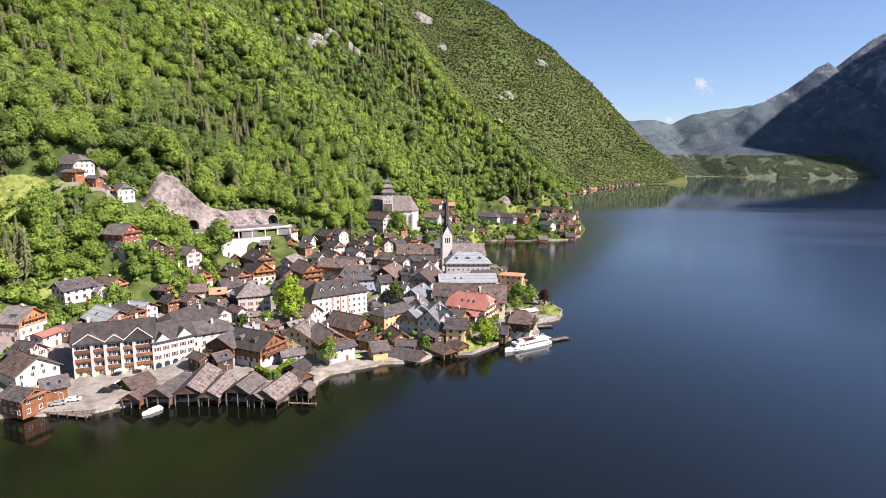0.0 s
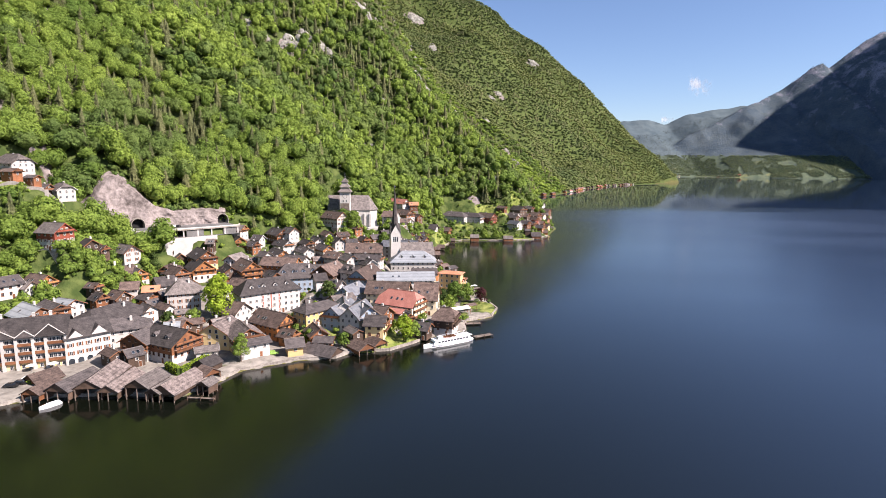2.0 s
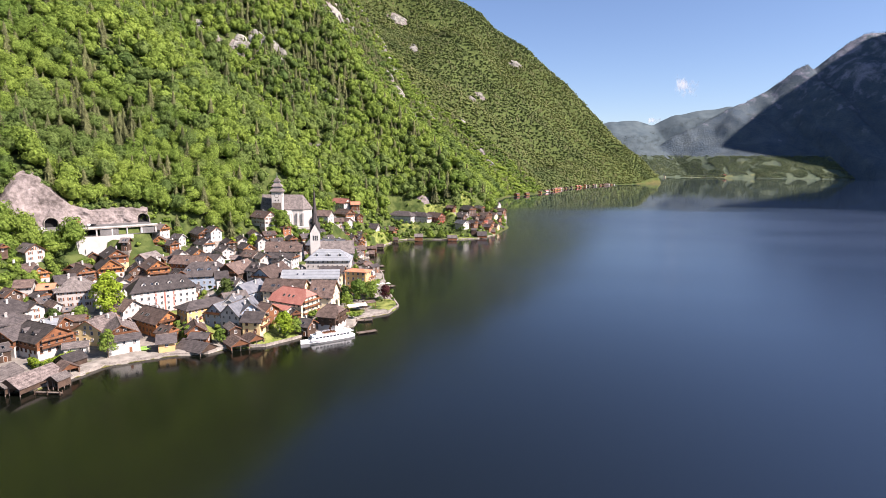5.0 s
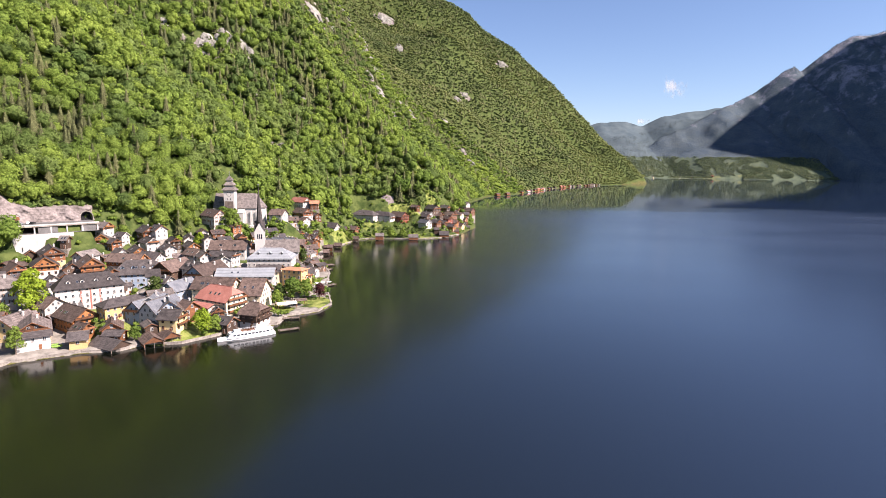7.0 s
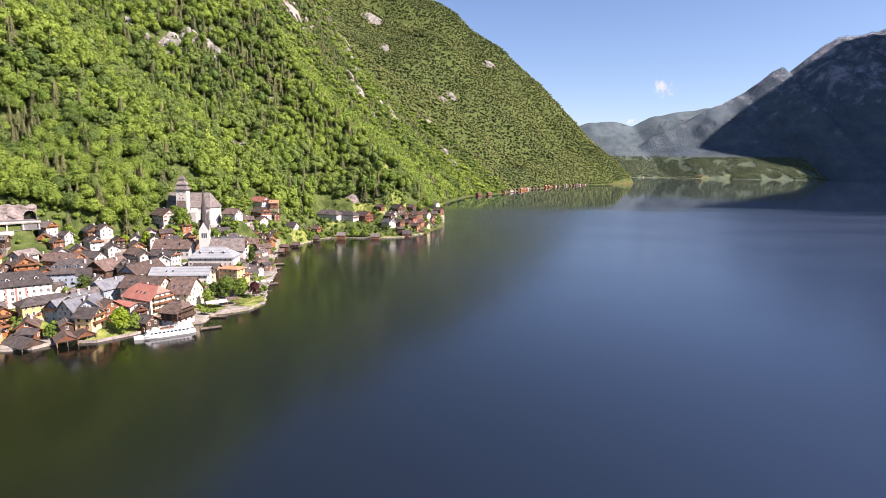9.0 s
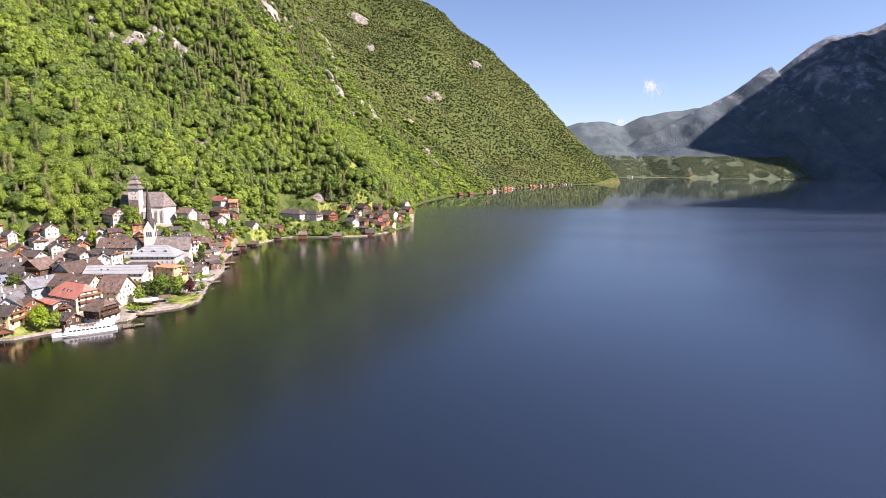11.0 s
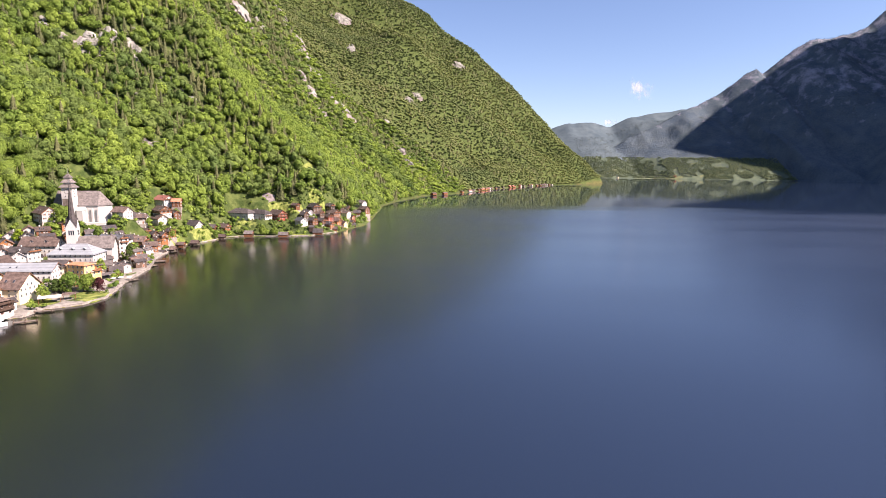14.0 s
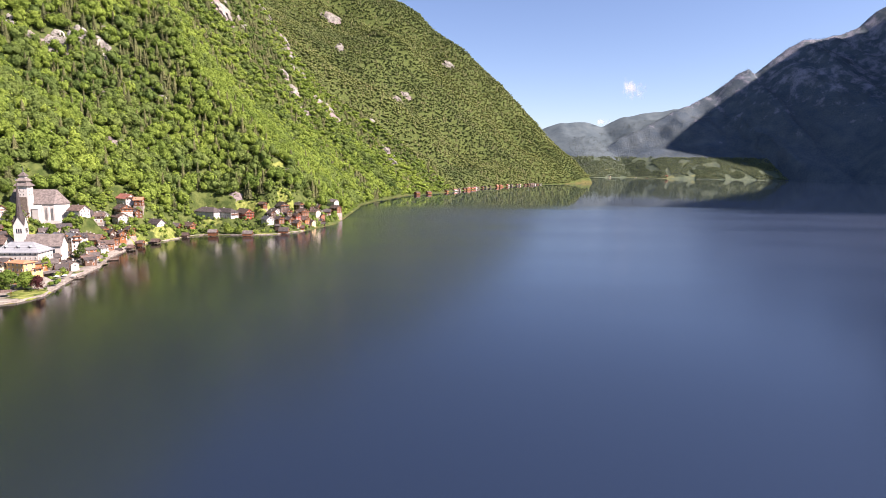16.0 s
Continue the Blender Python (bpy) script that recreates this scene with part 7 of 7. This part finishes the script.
for x, y, rz, m, wd in ((-109.5, 157.6, 25, "car_grey", "grey"), (-107.0, 160.6, 20, "car_white", "white"), (-101.0, 167.6, 10, "car_black", "black"), (-99.8, 170.2, 12, "car_black", "black"), (-99.5, 173.6, 12, "car_white", "white"), (-99.0, 176.4, 14, "car_black", "black"),
                        (-25.0, 201.6, 15, "car_green", "pale green"), (-29.5, 200.8, 10, "car_white", "white")):
    car(x, y, gz(x, y) + 0.02, rz, m, wd)
cl = ("car_white", "white"), ("car_grey", "silver grey"), ("car_red", "red"), ("car_black", "black")
for k in range(13):
    u = 2 + k * 3.3 + (k % 3) * 0.6 + (10 if k > 7 else 0)
    v = 8.5 + (k * 5 % 7) * 0.7
    m, wd = cl[(k * 7 + 3) % 4]
    car(WALL_A[0] + (u - v) * 0.7071, WALL_A[1] + (u + v) * 0.7071, 36.27, 100 + (k % 4) * 9, m, wd)


def motorboat(x, y, rz):
    b = empty("motorboat", pose(x, y, 0, 0, 0, rz), "white motorboat under a pale cover moored by the boathouse", "boat")
    v = []
    for u, w in ((-3.0, 0.9), (-1, 1.1), (1, 1.05), (2.4, 0.6), (3.2, 0.08)):
        v += [(u, -w, 0.75 + 0.06 * u), (u, -w * 0.7, -0.25), (u, w * 0.7, -0.25), (u, w, 0.75 + 0.06 * u)]
    f = [(4 * k + a, 4 * k + 4 + a, 4 * k + 5 + a, 4 * k + 1 + a) for k in range(4) for a in range(3)] + [(4 * k + 3, 4 * k + 7, 4 * k + 4, 4 * k) for k in range(4)] + [(0, 1, 2, 3), (19, 18, 17, 16)]
    part("hull", Solid().add(v, f), "ship_white", b)
    part("cover", Solid().column([(-2.8, -0.9), (1.2, -0.95), (2.4, 0), (1.2, 0.95), (-2.8, 0.9)], 0.82, 1.3, 0, top=[(-2.4, -0.4), (0.8, -0.4), (1.4, 0), (0.8, 0.4), (-2.4, 0.4)]), "ship_white", b)


motorboat(-80.2, 156.8, 240)
motorboat(-119.5, 153.5, 190)


# ---- trees and hedges of the village ----
def tree(x, y, high, rad, m="leaf", seed=1, z=None, label=""):
    z = gz(x, y) if z is None else z
    words = {"leaf": "green broadleaf", "leaf_lime": "bright lime-green broadleaf", "leaf_red": "dark red-leaved", "leaf_dark": "dark green broadleaf"}
    t = empty("tree", pose(x, y, z), label or f"{words[m]} tree with a full uneven crown", "tree", "village trees")
    r = random.Random(seed)
    s = Solid()
    ring = s.ring
    s.column(ring(0.028 * high, 8), -0.3, high * 0.35, top=ring(0.02 * high, 8)).column(ring(0.02 * high, 8), high * 0.35, high * 0.75, top=ring(0.006 * high, 8))
    for k in range(4):
        a = k * 1.6 + r.random()
        dx, dy = math.cos(a) * rad * 0.6, math.sin(a) * rad * 0.6
        b, c = high * (0.3 + 0.06 * k), high * (0.55 + 0.07 * k)
        q = 0.011 * high
        s.add([(-q, 0, b), (q, -q, b), (q, q, b), (dx - q / 3, dy, c), (dx + q / 3, dy - q / 3, c), (dx + q / 3, dy + q / 3, c)], [(0, 1, 4, 3), (1, 2, 5, 4), (2, 0, 3, 5), (3, 4, 5)])
    part("trunk", s, "bark", t)
    V, T = lobed_crown(seed, rad, high, 15, max(0.34, rad * 0.095))
    put("crown", tint(bigmesh("crown", V, T, [m]), r.random()), t)


for a in ((-61.5, 240, 22, 8.4, "leaf_lime", 1), (-66, 244, 17, 5.6, "leaf_lime", 2), (-34.2, 193, 10.5, 3.8, "leaf", 3), (23.8, 222, 10.5, 5.2, "leaf_lime", 4), (28, 226, 7, 3.5, "leaf", 5), (46, 286, 11, 6.4, "leaf", 6), (52, 292, 9.5, 5.6, "leaf", 7),
          (39, 284, 8, 4.2, "leaf_dark", 8), (60, 289, 8.2, 4.0, "leaf_red", 9), (43, 268, 9, 3.8, "leaf", 10), (-29, 404, 15, 8.5, "leaf", 11), (-38, 410, 13, 6.5, "leaf", 12), (-8, 410, 14, 6.0, "leaf", 13), (-2, 418, 12, 5.5, "leaf", 14),
          (37, 332, 9, 4.2, "leaf", 15), (28, 384, 13, 4.4, "leaf_dark", 16), (-17, 265, 9, 5.0, "leaf_dark", 17), (-20, 255, 6, 3.5, "leaf", 18), (-14.5, 216, 6, 3.0, "leaf", 19), (-119, 292, 13, 4.6, "leaf_dark", 20), (-112, 300, 11, 4.0, "leaf", 21),
          (-79, 228, 6, 4.0, "leaf_dark", 22), (-70, 232, 7, 4.2, "leaf", 23), (-88, 246, 6, 3.4, "leaf", 24), (-18, 240, 7, 3.0, "leaf", 25), (-128, 268, 9, 4.0, "leaf", 26), (-108, 243, 8, 3.6, "leaf", 27), (-150, 213, 9, 4.0, "leaf", 28), (-132, 203, 7, 3.0, "leaf_dark", 29),
          (-117, 170, 3.6, 1.5, "leaf", 30), (0, 213, 6, 3.0, "leaf", 31), (-40, 372, 10, 4.5, "leaf_lime", 32), (-55, 372, 9, 4.0, "leaf_lime", 33), (22, 468, 9, 3.5, "leaf", 34), (40, 520, 8, 3.5, "leaf", 35), (60, 548, 8, 4.2, "leaf", 36), (76, 551, 9, 5, "leaf", 37), (88, 551, 8, 4.5, "leaf", 38)):
    tree(*a)


def spruce(x, y, high):
    t = empty("spruce", pose(x, y, gz(x, y)), "blue-green spruce standing alone on the meadow slope", "tree")
    part("trunk", Solid().column(Solid().ring(0.25, 8), -0.3, high * 0.3), "bark", t)
    V, T = fir_tree(77, 3.2, high, 11, 9)
    put("crown", tint(bigmesh("crown", V, T, ["leaf_dark"]), 0.5), t)


spruce(-166, 263, 13)


def hedge(pts, w, hgt, seed):
    """Clipped hedge: a dense body with leaf tufts over it."""
    r = np.random.RandomState(seed)
    h = empty("hedge", pose(0, 0, 0), "clipped bright green garden hedge", "hedge")
    V, T = [], []
    for a, b in zip(pts, pts[1:]):
        L = math.hypot(b[0] - a[0], b[1] - a[1])
        for _ in range(int(L * 60)):
            t, o, k = r.rand(), r.uniform(-w / 2, w / 2), r.rand() * hgt
            side = r.randint(3)
            if side == 0:
                k = hgt
            else:
                o = (w / 2) * (1 if side == 1 else -1)
            ux, uy = (b[0] - a[0]) / L, (b[1] - a[1]) / L
            p = np.array([a[0] + ux * L * t - uy * o, a[1] + uy * L * t + ux * o, gz(a[0], a[1]) + k])
            d = r.normal(size=(3, 3)) * 0.22
            n = len(V)
            V += [tuple(p + d[0]), tuple(p + d[1]), tuple(p + d[2])]
            T.append((n, n + 1, n + 2))
    put("foliage", tint(bigmesh("foliage", V, T, ["leaf_lime"]), 0.5), h)
    s = Solid()
    for a, b in zip(pts, pts[1:]):
        L = math.hypot(b[0] - a[0], b[1] - a[1])
        ux, uy = (b[0] - a[0]) / L, (b[1] - a[1]) / L
        q = [(a[0] - uy * w * 0.45, a[1] + ux * w * 0.45), (a[0] + uy * w * 0.45, a[1] - ux * w * 0.45), (b[0] + uy * w * 0.45, b[1] - ux * w * 0.45), (b[0] - uy * w * 0.45, b[1] + ux * w * 0.45)]
        s.column(q, gz(a[0], a[1]) - 0.5, gz(a[0], a[1]) + hgt * 0.95)
    part("hedge_body", s, "leaf_dark", h)


hedge([(-58.5, 186), (-51, 180), (-49, 189), (-47, 199)], 2.0, 2.6, 1)
hedge([(-96.6, 170), (-95.4, 179.5)], 1.6, 1.3, 2)


# ---- small sheds and annexes between the houses ----
lot = random.Random(21)
made = 0
for _ in range(2600):
    if made > 64:
        break
    x, y = lot.uniform(-150, 60), lot.uniform(188, 420)
    P = np.array([x]), np.array([y])
    if along(SHORE, *P)[0][0] < 6 or along(FOOT, *P)[0][0] > 3 or not all((x - cx) ** 2 + (y - cy) ** 2 > (rr * 0.8 + 3.6) ** 2 for cx, cy, rr in placed):
        continue
    if (x > -36 and x < -8 and y < 207) or (x > -117 and x < -80 and y < 200) or any((x - cx) ** 2 + (y - cy) ** 2 < 30 for cx, cy in ((-61.5, 240), (-66, 244), (-39, 170), (-24, 202))) or (x > 28 and y > 255 and y < 330):
        continue
    if abs(gz(x + 4, y - 4) - gz(x - 4, y + 4)) > 4.5 or abs(gz(x + 4, y + 4) - gz(x - 4, y - 4)) > 4.5:
        continue
    a, n = lot.choice((0.5, 0.9, 1.2, -0.6, -0.9)), lot.uniform(6.5, 9.5)
    g = gz(x, y)
    house(x + math.cos(a) * n / 2, y + math.sin(a) * n / 2, x - math.cos(a) * n / 2, y - math.sin(a) * n / 2, g + lot.uniform(4.6, 7.2), lot.uniform(5.5, 7.5), lot.choice(("brown_wood", "dark_wood", "white", "grey_wood", "dark_wood", "orange_wood")),
          lot.choice(("roof_dark", "roof_brown", "roof_old", "roof_dark", "roof_grey")), pitch=lot.choice((0.5, 0.65, 0.75)), stack=lot.choice((0, 0, 1)), name="shed", group="small sheds", over=0.6)
    made += 1
made = 0
for _ in range(900):
    if made > 17:
        break
    x, y = lot.uniform(-48, 14), lot.uniform(378, 470)
    P = np.array([x]), np.array([y])
    if along(SHORE, *P)[0][0] < 7 or along(FOOT, *P)[0][0] > 9 or (-58 < x < -8 and 416 < y < 460) or not all((x - cx) ** 2 + (y - cy) ** 2 > (rr * 0.85 + 4.8) ** 2 for cx, cy, rr in placed):
        continue
    a, n = lot.choice((-0.9, -0.6, 0.4, 0.7)), lot.uniform(8.5, 11)
    house(x + math.cos(a) * n / 2, y + math.sin(a) * n / 2, x - math.cos(a) * n / 2, y - math.sin(a) * n / 2, gz(x, y) + lot.uniform(7.5, 10.5), lot.uniform(7.5, 9), lot.choice(("white", "brown_wood", "cream", "dark_wood")),
          lot.choice(("roof_dark", "roof_brown", "roof_dark")), pitch=0.7, wood=lot.choice(("brown_wood", "", "dark_wood")), over=0.8)
    made += 1


def clear_of_houses(x, y, z):
    ok = (z > 1.0) & (z < 70) & (along(FOOT, x, y)[0] < 26)
    for cx, cy, rr in placed:
        ok &= (x - cx) ** 2 + (y - cy) ** 2 > (rr * 0.92 + 0.6) ** 2
    ok &= ~((x > -117) & (x < -93) & (y < 184)) & ~((x > -36) & (x < -8) & (y < 207))
    w = ((y - WALL_A[1]) - (x - WALL_A[0])) * 0.7071
    ok &= ~((w > -2) & (w < 22) & (x < -90) & (x > -170))
    return ok & (vnoise(x, y, 21) + 0.6 * vnoise(x, y, 7) > -0.1)


def around_houses(x, y):
    ok = (vnoise(x, y, 17) + 0.5 * vnoise(x, y, 6) > -0.35) & (rock_wall(x, y) < 0.2)
    for cx, cy, rr in placed:
        ok &= (x - cx) ** 2 + (y - cy) ** 2 > (rr * 0.95 + 1.2) ** 2
    w = ((y - WALL_A[1]) - (x - WALL_A[0])) * 0.7071
    return ok & ~((w > -2) & (w < 22) & (x < -90) & (x > -170)) & ~((x > -56) & (x < -12) & (y > 426) & (y < 456))


def track(name, points, wide, mt, label, lift=0.3):
    """A ribbon laid along the ground, with a low stone wall on its outer edge."""
    P = []
    for a, b in zip(points, points[1:]):
        n = max(2, int(math.hypot(b[0] - a[0], b[1] - a[1]) / 2.0))
        P += [(a[0] + (b[0] - a[0]) * k / n, a[1] + (b[1] - a[1]) * k / n) for k in range(n)]
    P.append(points[-1])
    s, w = Solid(), Solid()
    L, R = [], []
    for k, p in enumerate(P):
        q, o = P[min(k + 1, len(P) - 1)], P[max(k - 1, 0)]
        dx, dy = q[0] - o[0], q[1] - o[1]
        d = math.hypot(dx, dy)
        z = max(gz(*p), gz(p[0] + dy / d * wide / 2, p[1] - dx / d * wide / 2)) + lift
        L.append((p[0] - dy / d * wide / 2, p[1] + dx / d * wide / 2, z))
        R.append((p[0] + dy / d * wide / 2, p[1] - dx / d * wide / 2, z))
    n = len(P)
    low = lambda Q, h: [(x, y, z - h) for x, y, z in Q]
    f = []
    for k in range(n - 1):
        f += [(k, n + k, n + k + 1, k + 1), (n + k, 3 * n + k, 3 * n + k + 1, n + k + 1), (2 * n + k + 1, 2 * n + k, k, k + 1)]
    s.add(L + R + low(L, 2.5), [], 0)
    s.add(low(R, 2.5), [], 0)
    s.f += f
    s.i += [0] * len(f)
    return tagged(put(name, s.mesh(name, mt)), label, name, kind="structure")


for run, wd in PATHS:
    track("path", run, wd, "paving", "pale gravel path climbing the terraced meadow")
for run, wd in ROADS:
    track("road", run, wd, "concrete", "pale forest road cut into the slope")

BUSH = [clump_tree(s, 4.4, 9.0, 12, 9, 1.2) for s in range(80, 83)]
sprinkle("shrubs", "garden shrubs and low trees between the houses", 5200, -215, 165, 165, 640, clear_of_houses, BUSH, "leaf", 0.16, 0.5, 8)
sprinkle("bank_bushes", "dense bright bushes on the steep bank below the timber chalets", 1500, -172, -98, 200, 282, lambda x, y, z: (z > 8) & (z < 60) & around_houses(x, y), BUSH, "leaf", 0.3, 0.7, 19)
sprinkle("bushes", "low bushes along the lower slope", 10000, -270, 165, 170, 660, lambda x, y, z: (z > 4) & (along(FOOT, x, y)[0] > -4) & (along(FOOT, x, y)[0] < 60) & around_houses(x, y), BUSH, "leaf", 0.25, 0.62, 9)

sprinkle("shore_trees", "bright bushes and young trees along the lake shore road", 2600, 130, 330, 660, 1480, lambda x, y, z: (z > 0.8) & (along(SHORE, x, y)[0] > 1.5) & (along(SHORE, x, y)[0] < 26) & around_houses(x, y), BUSH, "leaf", 0.4, 0.95, 23)
sprinkle("church_slope_bushes", "bushes and small trees on the steep bank round the hillside church", 1500, -75, 25, 372, 505, lambda x, y, z: (z > 6) & (along(FOOT, x, y)[0] < 24) & around_houses(x, y), BUSH, "leaf", 0.25, 0.62, 31)
sprinkle("cliff_bushes", "bushes overhanging the top of the rock face", 1500, -190, -70, 290, 390, lambda x, y, z: (rock_wall(x, y) < 0.5) & (rock_wall(x + 5, y - 5) + rock_wall(x + 2.5, y - 2.5) > 0.4), BUSH, "leaf_deep", 0.3, 0.65, 14)
sprinkle("meadow_shrubs", "small shrubs and fruit bushes scattered over the meadows", 7000, -260, 150, 200, 660, lambda x, y, z: (inside(MEADOWS, x, y) > 0.1) & (vnoise(x, y, 8) > -0.1) & around_houses(x, y), BUSH, "leaf_deep", 0.08, 0.34, 15)
sprinkle("slope_bushes", "bushes and small trees on the steep gardens of the north quarter", 6000, -30, 165, 395, 700, lambda x, y, z: (z > 3) & (along(FOOT, x, y)[0] < 34) & (along(SHORE, x, y)[0] > 5) & (vnoise(x, y, 12) > -0.45) & around_houses(x, y), BUSH, "leaf_deep", 0.16, 0.46, 18)
sprinkle("waterside_bushes", "dense green bushes along the water's edge", 1500, 18, 175, 474, 700, lambda x, y, z: (z > 0.5) & (along(SHORE, x, y)[0] > 0.8) & (along(SHORE, x, y)[0] < 9) & (vnoise(x, y, 16) > -0.15) & around_houses(x, y), BUSH, "leaf", 0.28, 0.6, 12)


# ---- huts along the far shores ----
def hut(x, y, rz, lx, ly, hgt, wall, roof, label):
    h = empty("shore_hut", pose(x, y, max(gz(x, y), 0.5) - 0.3, 0, 0, rz), label, "hut", "far shore huts")
    part("wall", Solid().prism([(-ly / 2, 0), (ly / 2, 0), (ly / 2, hgt * 0.6), (0, hgt * 0.95), (-ly / 2, hgt * 0.6)], -lx / 2, lx / 2), wall, h)
    part("roof", gable_roof(lx + 1, ly + 1.2, hgt + 0.1, 0.7 * hgt / ly), roof, h)


rr = random.Random(4)
far_run = [(238, 1318), (296, 1388), (361, 1522), (466, 1772), (594, 2001), (769, 2235)]
for a, b in zip(far_run, far_run[1:]):
    n = int(math.hypot(b[0] - a[0], b[1] - a[1]) / 21)
    for k in range(n):
        if rr.random() < 0.3:
            continue
        t = (k + rr.random() * 0.6) / n
        x, y = a[0] + (b[0] - a[0]) * t - 3, a[1] + (b[1] - a[1]) * t + 2
        w = rr.choice(("brown_wood", "brown_wood", "orange_wood", "grey_wood", "white"))
        f = rr.choice(("roof_brown", "roof_red", "roof_dark"))
        hut(x, y, rr.uniform(40, 70), rr.uniform(9, 15), rr.uniform(7, 9), rr.uniform(5, 7.5), w, f, f"small {WORDS[w]} shore hut, {WORDS[f]}")
for k in range(90):
    x, y = rr.uniform(1500, 2720), rr.uniform(3860, 4060)
    if 1.3 < gz(x, y) < 12 and rr.random() < 0.25 + 0.75 * (1850 < x < 2350):
        w, f = rr.choice(("white", "cream", "brown_wood")), rr.choice(("roof_brown", "roof_red", "roof_dark"))
        hut(x, y, rr.uniform(0, 180), rr.uniform(13, 20), rr.uniform(10, 13), rr.uniform(8, 12), w, f, f"distant {WORDS[w]} house, {WORDS[f]}")


# ---- clouds ----
def cloud(x, y, z, w, h, name):
    """A thin bank of vapour far beyond the hills; its edge dissolves by noise."""
    n = 24
    V = [((i / n - 0.5) * w, 0.12 * w * math.cos(3 * (i / n - 0.5)), (k / n - 0.5) * h) for k in range(n + 1) for i in range(n + 1)]
    F = [(k * (n + 1) + i, k * (n + 1) + i + 1, (k + 1) * (n + 1) + i + 1, (k + 1) * (n + 1) + i) for k in range(n) for i in range(n)]
    tagged(put("cloud", meshdata("cloud", V, F, ["cloud"], None, True), None, pose(x, y, z, 0, 0, 42)), name, "cloud", kind="structure")


cloud(2085, 4740, 735, 520, 190, "small soft white cloud over the far hills")
cloud(1830, 4760, 452, 260, 75, "low white cloud peeking over the far hills")

# ---- ground, rocks and woods ----
build_ground()
chance = random.Random(12)
LEDGES = []
for (ax, ay), (bx, by), spread, count in (((-125, 1500), (-50, 1420), 38, 12), ((-50, 1420), (60, 1412), 26, 9), ((-190, 640), (-105, 700), 22, 12), ((-170, 1200), (-115, 1300), 45, 9), ((-210, 800), (-120, 960), 60, 9), ((-85, 495), (-20, 605), 8, 10), ((-120, 700), (-40, 690), 24, 6)):
    for _ in range(count):
        t = chance.random()
        LEDGES.append((ax + (bx - ax) * t + chance.gauss(0, spread * 0.5), ay + (by - ay) * t + chance.gauss(0, spread * 0.5), chance.uniform(3, 5) + ay * 0.004, chance.uniform(2, 4) + ay * 0.0035))
for k, (x, y, w, h) in enumerate(CLIFFS + LEDGES):
    outcrop(x, y, w, h, k)
stand("forest", "dense bright green broadleaf and dark conifer trees on the steep slope", -420, 40, 160, 450, 6.3, NEAR_BROAD, NEAR_FIR, 1.36, 1)
stand("forest", "dense mixed broadleaf and conifer trees above the north quarter", -420, 190, 450, 860, 6.7, HALF_BROAD, HALF_FIR, 1.36, 4)
stand("forest", "dense mixed wood covering the steep slope above the lake", -520, 420, 860, 1560, 8.0, MID_BROAD, MID_FIR, 1.32, 2)

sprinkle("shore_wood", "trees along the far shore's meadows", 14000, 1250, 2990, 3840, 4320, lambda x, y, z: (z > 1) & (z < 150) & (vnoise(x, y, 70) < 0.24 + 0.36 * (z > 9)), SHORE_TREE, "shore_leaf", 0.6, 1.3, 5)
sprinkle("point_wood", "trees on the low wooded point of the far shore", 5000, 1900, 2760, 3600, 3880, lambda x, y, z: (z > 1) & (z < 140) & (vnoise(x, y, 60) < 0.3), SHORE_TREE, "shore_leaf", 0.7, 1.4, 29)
sprinkle("mountain_wood", "conifers on the far mountainside", 20000, 1450, 4100, 3850, 4660, lambda x, y, z: (z > 12) & (z < 1400) & (vnoise(x, y, 120) < 0.5) & ((x > 1750) | (y < 4560)), FAR_FIR, "hazed_needle", 0.35, 0.7, 6)
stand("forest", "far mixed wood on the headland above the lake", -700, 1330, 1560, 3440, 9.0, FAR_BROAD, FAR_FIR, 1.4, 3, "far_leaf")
